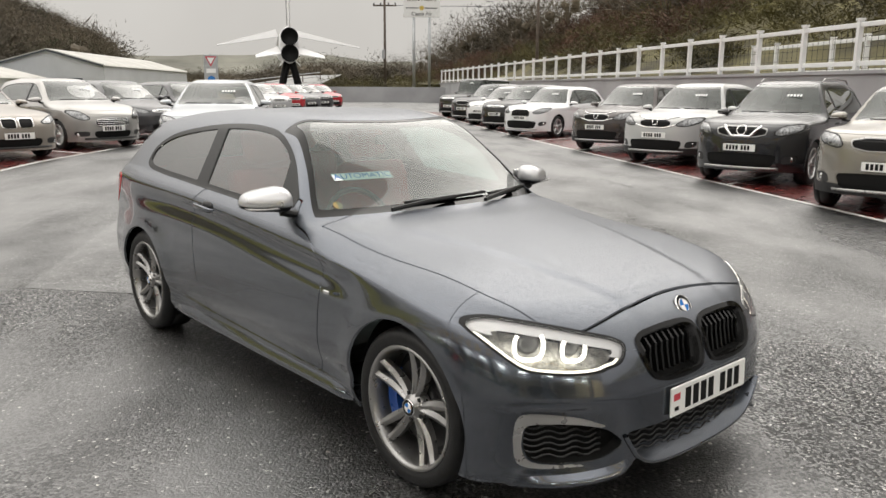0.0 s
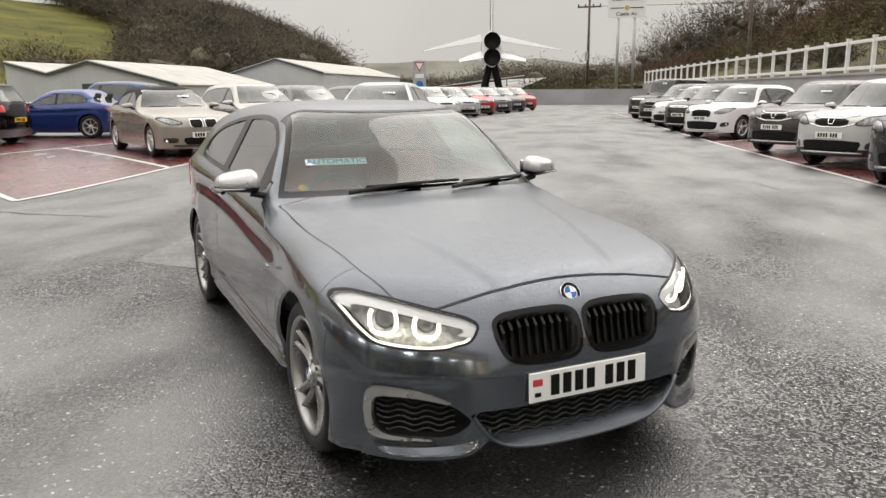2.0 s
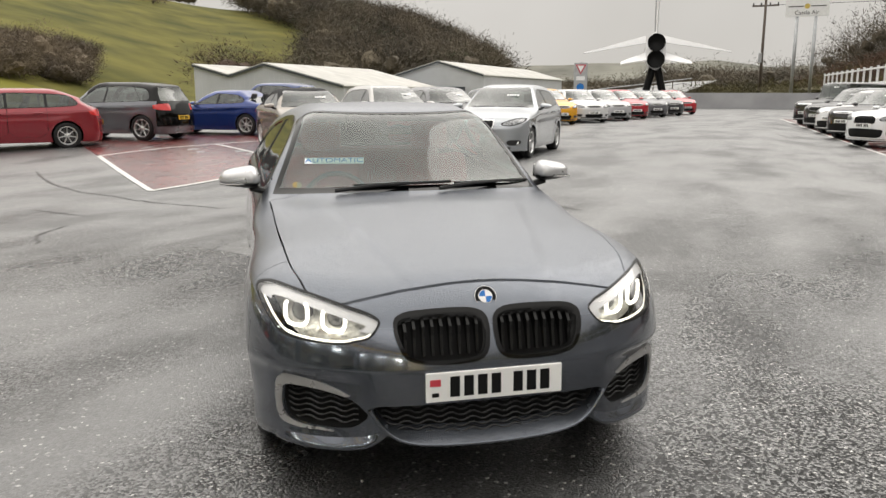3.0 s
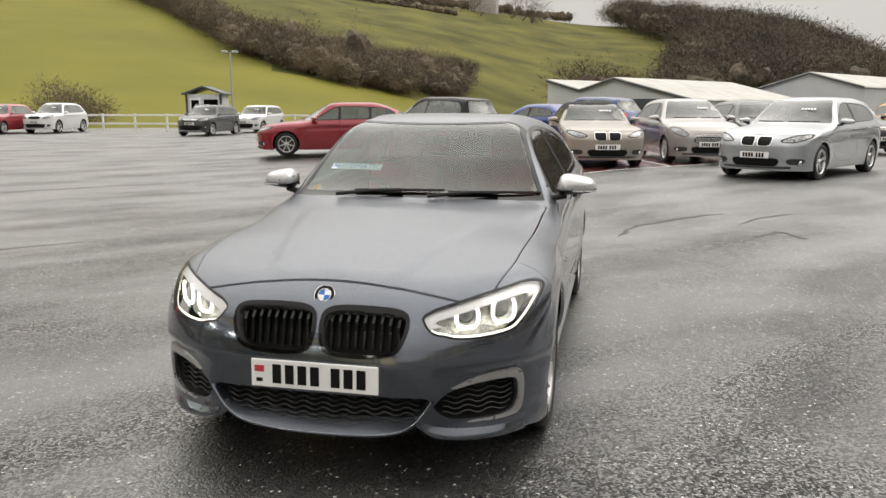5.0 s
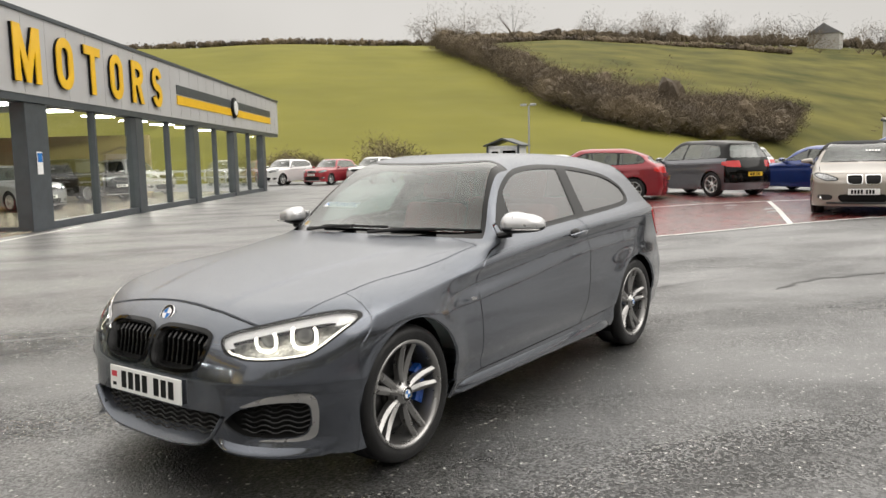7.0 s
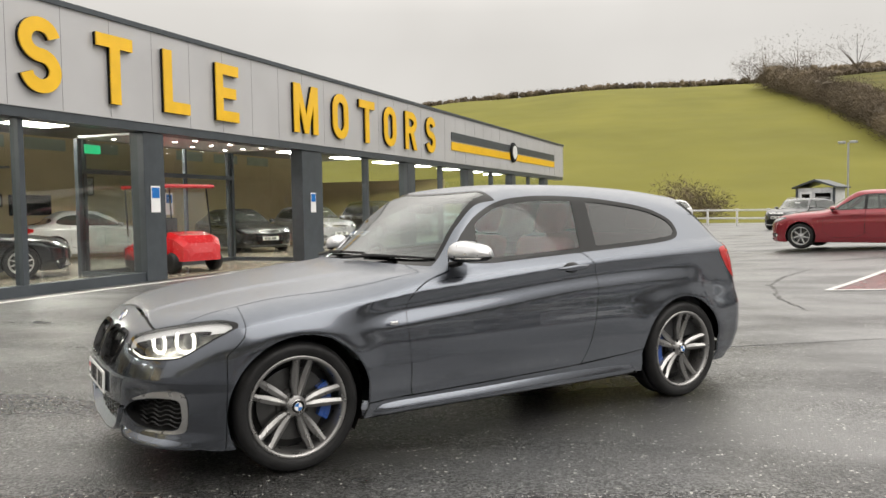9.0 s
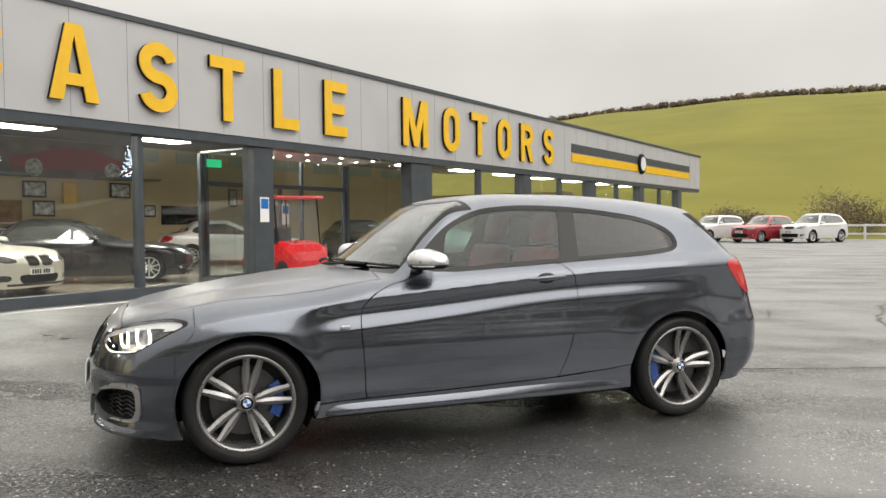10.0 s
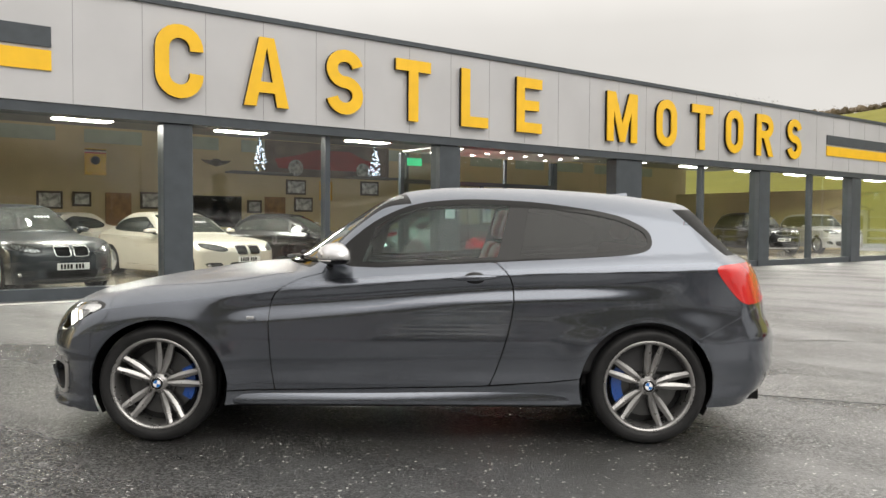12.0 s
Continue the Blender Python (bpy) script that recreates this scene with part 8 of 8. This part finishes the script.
utility_pole(-6.2, 84.0, 10.6, "dark wooden telegraph pole with crossarm")
utility_pole(7.6, 66.0, 9.5, "slim dark pole on the bank", 0)
utility_pole(16.5, 52.0, 11.5, "slim dark pole behind the fence", 0)
bm = bmesh.new()
tube(bm, [(-5.2, 84, 9.8), (20, 80, 9.2), (60, 76, 12)], 0.02, 4)
tagged(obj("overhead_cable", bm, INK), "thin black overhead cable", "cable")

ys = base("road_sign", pose(-25.6, 88.0, 0, 0, 0, 12), "give-way road sign with small plates on post", "road sign")
bm = bmesh.new()
tube(bm, [(0, 0, 0), (0, 0, 5.0)], 0.07, 8)
part("post", bm, GALV, ys)
part("plate", bevelled(-0.75, 0.75, -0.12, -0.08, 1.6, 4.9, 0.02, 1), GALV, ys)
bm = bmesh.new()
prism(bm, [(-0.6, 4.7, 0), (0, 3.6, 0), (0.6, 4.7, 0)], 0.02, Matrix.Translation((0, -0.13, 0)) @ Matrix.Rotation(radians(90), 4, "X"))
part("triangle", bm, RED_INK, ys)
bm = bmesh.new()
prism(bm, [(-0.4, 4.58, 0), (0, 3.85, 0), (0.4, 4.58, 0)], 0.02, Matrix.Translation((0, -0.14, 0)) @ Matrix.Rotation(radians(90), 4, "X"))
part("triangle_face", bm, WHITE_INK, ys)
bm = bmesh.new()
lathe(bm, [(0.001, -0.02), (0.42, -0.02), (0.42, 0)], 20, "y", Matrix.Translation((0, -0.13, 2.2)))
part("disc", bm, BLUE_INK, ys)
bm = bmesh.new()
box(bm, -0.5, 0.5, -0.135, -0.122, 2.95, 3.4)
part("text_panel", bm, WHITE_INK, ys)
# ramp road with guard rail beyond the end wall
bm = bmesh.new()
vs = [bm.verts.new(p) for p in ((-30, 80, 0.05), (-15, 76, 0.4), (-14, 110, 3.2), (-20, 112, 3.0))]
bm.faces.new(vs)
bmesh.ops.recalc_face_normals(bm, faces=bm.faces[:])
tagged(obj("road", bm, surf("ramp_road", (0.22, 0.22, 0.21), 0.4, 0, 0.1, 1)), "pale wet access road rising past the wall", "road", "", "structure")
gr = base("guard_rail", Matrix.Identity(4), "grey wooden rail beside the access road", "railing")
pa, pb = Vector((-28, 84, 0.2)), Vector((-15.5, 100, 2.2))
for i in range(8):
    p = pa.lerp(pb, i / 7)
    bm = bmesh.new()
    tube(bm, [p, p + Vector((0, 0, 1.15))], 0.07, 6)
    part("post", bm, POLE_WOOD, gr)
for z in (0.6, 1.1):
    bm = bmesh.new()
    tube(bm, [pa + Vector((0, 0, z)), pb + Vector((0, 0, z))], 0.06, 6)
    part("rail", bm, GALV, gr)
# verge behind the end wall
bm = bmesh.new()
g = []
for i in range(30):
    row = []
    for j in range(8):
        x, y = -24 + i * 1.2, 73 + j * 6
        row.append(bm.verts.new((x, y, 1.3 + 0.02 * j * j + 0.15 * noise.noise(Vector((x * 0.4, y * 0.4, 0)))) if x > -12 else (x, y, 0.02)))
    g.append(row)
for a, b in zip(g, g[1:]):
    for j in range(7):
        bm.faces.new((a[j], b[j], b[j + 1], a[j + 1]))
tagged(obj("verge", bm, BRACKEN, None, "", True), "rough verge of dead grass behind the wall", "verge", "", "structure")
sv = []
for i in range(200):
    sv.append((Vector((rng.uniform(-12, 6), rng.uniform(74, 112), 1.2)), rng.uniform(0.8, 2.2), rng.uniform(1.4, 3)))
wood("verge_scrub", sv, BRACKEN, "dead grass and scrub on the verge", "scrub", dens=60, leaf=0.35, seed=21, lift=0.05)

# kiosk and floodlight by the field fence
ht = base("kiosk", pose(-49.95, 21.0, 0, 0, 0, 54), "small white kiosk with dark trim and pitched roof", "kiosk")
part("wall", bevelled(-1.15, 1.15, -1.0, 1.0, 0, 2.3, 0.03, 1), surf("kiosk_wall", (0.6, 0.61, 0.62), 0.5), ht)
bm = bmesh.new()
prism(bm, [(-1.4, 2.25, 0), (0, 2.72, 0), (1.4, 2.25, 0), (1.4, 2.35, 0), (0, 2.85, 0), (-1.4, 2.35, 0)], 2.5, Matrix.Translation((0, 1.25, 0)) @ Matrix.Rotation(radians(90), 4, "X"))
bmesh.ops.recalc_face_normals(bm, faces=bm.faces[:])
part("roof", bm, ANTHRACITE, ht)
for x in (-1.15, 1.15):
    part("corner_trim", bevelled(x - 0.07, x + 0.07, -1.06, -0.94, 0, 2.3, 0.01, 1), ANTHRACITE, ht)
part("window", bevelled(0.0, 0.95, -1.04, -0.99, 1.0, 1.95, 0.02, 1), GLOSS_BLACK, ht)
dr = part("door", bevelled(-0.95, -0.2, -1.05, -0.99, 0.05, 2.05, 0.02, 1), WHITE_INK, ht)
part("door_glass", bevelled(-0.83, -0.32, -1.07, -1.04, 1.0, 1.9, 0.01, 1), GLOSS_BLACK, dr)
fl = base("floodlight_mast", pose(-48.6, 22.2, 0, 0, 0, 54), "slim mast with twin floodlights by the fence", "lamp post")
bm = bmesh.new()
tube(bm, [(0, 0, 0), (0, 0, 5.1)], 0.06, 8)
part("mast", bm, GALV, fl)
for s in (1, -1):
    part("floodlight", bevelled(s * 0.35 - 0.2, s * 0.35 + 0.2, -0.25, 0.05, 5.05, 5.2, 0.02, 1), GALV, fl)
# house and sheep high on the hill
hp = polar(-50.0, 300)
hs = base("farmhouse", Matrix.Translation(hp) @ Matrix.Rotation(radians(40), 4, "Z"), "small pale stone farmhouse on the hill", "house")
part("wall", bevelled(-5, 5, -3, 3, -2, 4.5, 0.05, 1), surf("house_wall", (0.45, 0.44, 0.42), 0.8), hs)
bm = bmesh.new()
prism(bm, [(-5.4, 4.4, 0), (0, 8.0, 0), (5.4, 4.4, 0)], 6.6, Matrix.Translation((0, 3.3, 0)) @ Matrix.Rotation(radians(90), 4, "X"))
bmesh.ops.recalc_face_normals(bm, faces=bm.faces[:])
part("roof", bm, surf("slate_roof", (0.14, 0.14, 0.15), 0.6), hs)

# ---- showroom dressing ----
RED_PLASTIC = surf("buggy_red", (0.55, 0.015, 0.02), 0.25, 0, 0.05, 5, coat=0.6)
bg = base("golf_buggy", SHOP @ pose(-7.6, -1.35, 0.03, 0, 0, 75), "red golf buggy with canopy in the entrance", "golf buggy")
bm = bmesh.new()
rows = []
for xx, hh, ww in ((1.15, 0.42, 0.30), (1.10, 0.62, 0.45), (0.9, 0.78, 0.55), (0.55, 0.86, 0.58), (0.45, 0.60, 0.58), (-0.9, 0.58, 0.58), (-1.1, 0.5, 0.5)):
    rows.append([bm.verts.new(p) for p in ((xx, -ww, 0.25), (xx, -ww, hh - 0.08), (xx, -ww * 0.7, hh), (xx, ww * 0.7, hh), (xx, ww, hh - 0.08), (xx, ww, 0.25))])
for a, b in zip(rows, rows[1:]):
    for j in range(5):
        bm.faces.new((a[j], a[j + 1], b[j + 1], b[j]))
bm.faces.new(rows[0])
bm.faces.new(rows[-1])
bmesh.ops.recalc_face_normals(bm, faces=bm.faces[:])
part("body", bm, RED_PLASTIC, bg, smooth=False)
part("canopy", bevelled(-0.95, 0.75, -0.62, 0.62, 1.78, 1.86, 0.035, 2), RED_PLASTIC, bg)
for x in (0.6, -0.8):
    for y in (0.55, -0.55):
        bm = bmesh.new()
        tube(bm, [(x - 0.08, y, 1.8), (x + (0.05 if x > 0 else 0), y, 0.75)], 0.018, 6)
        part("canopy_post", bm, BLACK, bg)
bm = bmesh.new()
bm.faces.new([bm.verts.new(p) for p in ((0.66, -0.52, 0.88), (0.66, 0.52, 0.88), (0.50, 0.52, 1.72), (0.50, -0.52, 1.72))])
part("screen", bm, GLASS_L, bg)
part("seat", bevelled(-0.55, 0.0, -0.5, 0.5, 0.6, 0.74, 0.04, 2), CLOTH, bg)
part("seat_back", bevelled(-0.62, -0.5, -0.5, 0.5, 0.74, 1.15, 0.04, 2), CLOTH, bg)
for x in (0.78, -0.75):
    for y in (0.5, -0.5):
        bm = bmesh.new()
        lathe(bm, [(0.001, 0.08), (0.13, 0.08), (0.14, 0.07), (0.22, 0.08), (0.23, -0.05), (0.15, -0.08), (0.001, -0.08)], 24, "y", Matrix.Translation((x, y, 0.23)))
        part("wheel", bm, RUBBER, bg, smooth=True)

FRAME = surf("picture_frame", (0.06, 0.045, 0.03), 0.5)
PRINT = surf("print_paper", (0.5, 0.5, 0.48), 0.7, 0, 0.6, 6)
for s, z, w, h in ((-3.1, 1.9, 0.8, 0.6), (-1.9, 1.9, 0.7, 0.55), (0.9, 1.9, 0.8, 0.6), (9.87, 2.61, 0.87, 0.60), (10.2, 1.92, 0.82, 0.58), (8.11, 1.8, 0.6, 0.5), (4.23, 1.95, 0.8, 0.6), (13.29, 2.66, 0.9, 0.6), (14.6, 1.87, 0.6, 0.5), (1.9, 1.95, 0.6, 0.5), (-4.6, 2.0, 0.7, 0.7), (19.0, 2.5, 0.5, 0.8)):
    p = base("framed_picture", SHOP @ pose(-s, -DEEP + 0.06, z), "dark framed picture on the cream wall", "picture", "pictures on the showroom wall")
    part("frame", bevelled(-w / 2, w / 2, -0.02, 0.02, -h / 2, h / 2, 0.01, 1), FRAME, p)
    bm = bmesh.new()
    box(bm, -w / 2 + 0.07, w / 2 - 0.07, 0.021, 0.026, -h / 2 + 0.07, h / 2 - 0.07)
    part("print", bm, PRINT, p)
bn = base("wall_banner", SHOP @ pose(-2.34, -DEEP + 0.06, 3.24), "yellow hanging banner with dark emblem", "banner")
part("cloth", bevelled(-0.35, 0.35, -0.01, 0.01, -0.45, 0.45, 0.004, 1), YELLOW, bn)
for z, mt in ((0.38, INK), (0.33, WHITE_INK), (0.28, RED_INK)):
    bm = bmesh.new()
    box(bm, -0.345, 0.345, 0.011, 0.014, z, z + 0.05)
    part("band", bm, mt, bn)
bm = bmesh.new()
lathe(bm, [(0.001, 0.02), (0.15, 0.02), (0.15, 0)], 20, "y", Matrix.Translation((0, 0.0, 0.05)))
part("emblem", bm, INK, bn)
ws = base("wall_emblem", SHOP @ pose(-11.2, -DEEP + 0.06, 2.5), "yellow shield emblem on the cream wall", "wall sign")
part("shield", bevelled(-0.28, 0.28, -0.02, 0.02, -0.4, 0.4, 0.06, 2), YELLOW, ws)
bp = base("wall_poster", SHOP @ pose(-11.4, -DEEP + 0.06, 3.70), "large dark poster of a red car", "poster")
part("sheet", bevelled(-2.85, 2.85, -0.02, 0.02, -0.66, 0.72, 0.01, 1), surf("poster_dark", (0.16, 0.12, 0.10), 0.6, 0, 0.4, 1.5), bp)
bm = bmesh.new()
prism(bm, [(-2.3, -0.35, 0), (2.3, -0.35, 0), (2.45, 0.0, 0), (1.6, 0.16, 0), (0.6, 0.45, 0), (-0.9, 0.45, 0), (-1.7, 0.14, 0), (-2.4, 0.02, 0)], 0.006, Matrix.Translation((0, 0.03, 0)) @ Matrix.Rotation(radians(90), 4, "X"))
part("printed_car", bm, surf("poster_red", (0.3, 0.03, 0.03), 0.6), bp)
for x in (-1.55, 1.55):
    bm = bmesh.new()
    lathe(bm, [(0.001, 0.04), (0.20, 0.04), (0.20, 0.03)], 24, "y", Matrix.Translation((x, 0, -0.32)))
    lathe(bm, [(0.21, 0.038), (0.33, 0.038), (0.33, 0.03)], 24, "y", Matrix.Translation((x, 0, -0.32)))
    part("printed_wheel", bm, PRINT, bp)
wg = base("wall_sign", SHOP @ pose(-6.6, -DEEP + 0.06, 3.43), "grey winged emblem on the cream wall", "wall sign")
bm = bmesh.new()
prism(bm, [(-0.58, 0.10, 0), (-0.2, 0.08, 0), (-0.1, 0.14, 0), (0.1, 0.14, 0), (0.2, 0.08, 0), (0.58, 0.10, 0), (0.42, -0.02, 0), (0.15, -0.10, 0), (0.0, -0.15, 0), (-0.15, -0.10, 0), (-0.42, -0.02, 0)], 0.03, Matrix.Rotation(radians(90), 4, "X"))
part("wings", bm, FRAME, wg)
FAIRY = surf("fairy_light", (0.75, 0.85, 1.0), 0.5, 0, 0, 5, emit=6)
PINE = surf("dark_pine", (0.02, 0.035, 0.02), 0.9, 0, 0.3, 4)
for s, n in ((7.77, -14.6), (12.75, -14.6)):
    ct = base("christmas_tree", SHOP @ pose(-s, n, 3.08), "small lit christmas tree on a high shelf", "christmas tree", "lit christmas trees")
    bm = bmesh.new()
    rr = random.Random(int(s * 10))
    for k in range(260):
        z = rr.random() ** 0.8
        a, r = rr.uniform(0, 6.28), (0.28 * (1 - z) + 0.02) * rr.random() ** 0.5
        c = Vector((r * math.cos(a), r * math.sin(a), z * 1.22))
        bm.faces.new([bm.verts.new(c + Vector((rr.uniform(-0.07, 0.07), rr.uniform(-0.07, 0.07), rr.uniform(-0.09, 0.05)))) for _ in range(3)])
    part("branches", bm, PINE, ct)
    bm = bmesh.new()
    for k in range(110):
        z = rr.random() ** 0.8
        a, r = rr.uniform(0, 6.28), (0.30 * (1 - z) + 0.02) * rr.random() ** 0.5
        box(bm, -0.011, 0.011, -0.011, 0.011, -0.011, 0.011, Matrix.Translation((r * math.cos(a), r * math.sin(a), z * 1.22)))
    part("fairy_lights", bm, FAIRY, ct)
    part("shelf", bevelled(-1.2, 1.2, -0.35, 0.35, -0.09, -0.02, 0.01, 1), surf("shelf_grey", (0.2, 0.2, 0.2), 0.6), ct)
ex = base("exit_sign", SHOP @ pose(-6.3, -2.2, 2.62), "green illuminated exit sign over the entrance", "exit sign")
part("panel", bevelled(-0.2, 0.2, 0.0, 0.04, -0.09, 0.09, 0.01, 1), surf("exit_green", (0.02, 0.5, 0.2), 0.5, emit=1.2), ex)
for s, z in ((5.75, 1.55), (11.3, 1.5), (8.5, 1.5)):
    nt = base("door_notice", SHOP @ pose(-s, -0.045 if s != 8.5 else -2.2, z), "small blue and white notice", "notice", "entrance notices")
    part("sheet", bevelled(-0.12, 0.12, 0.0, 0.006, -0.25, 0.25, 0.001, 1), WHITE_INK, nt)
    bm = bmesh.new()
    box(bm, -0.1, 0.1, 0.007, 0.01, 0.02, 0.22)
    part("blue_field", bm, BLUE_INK, nt)
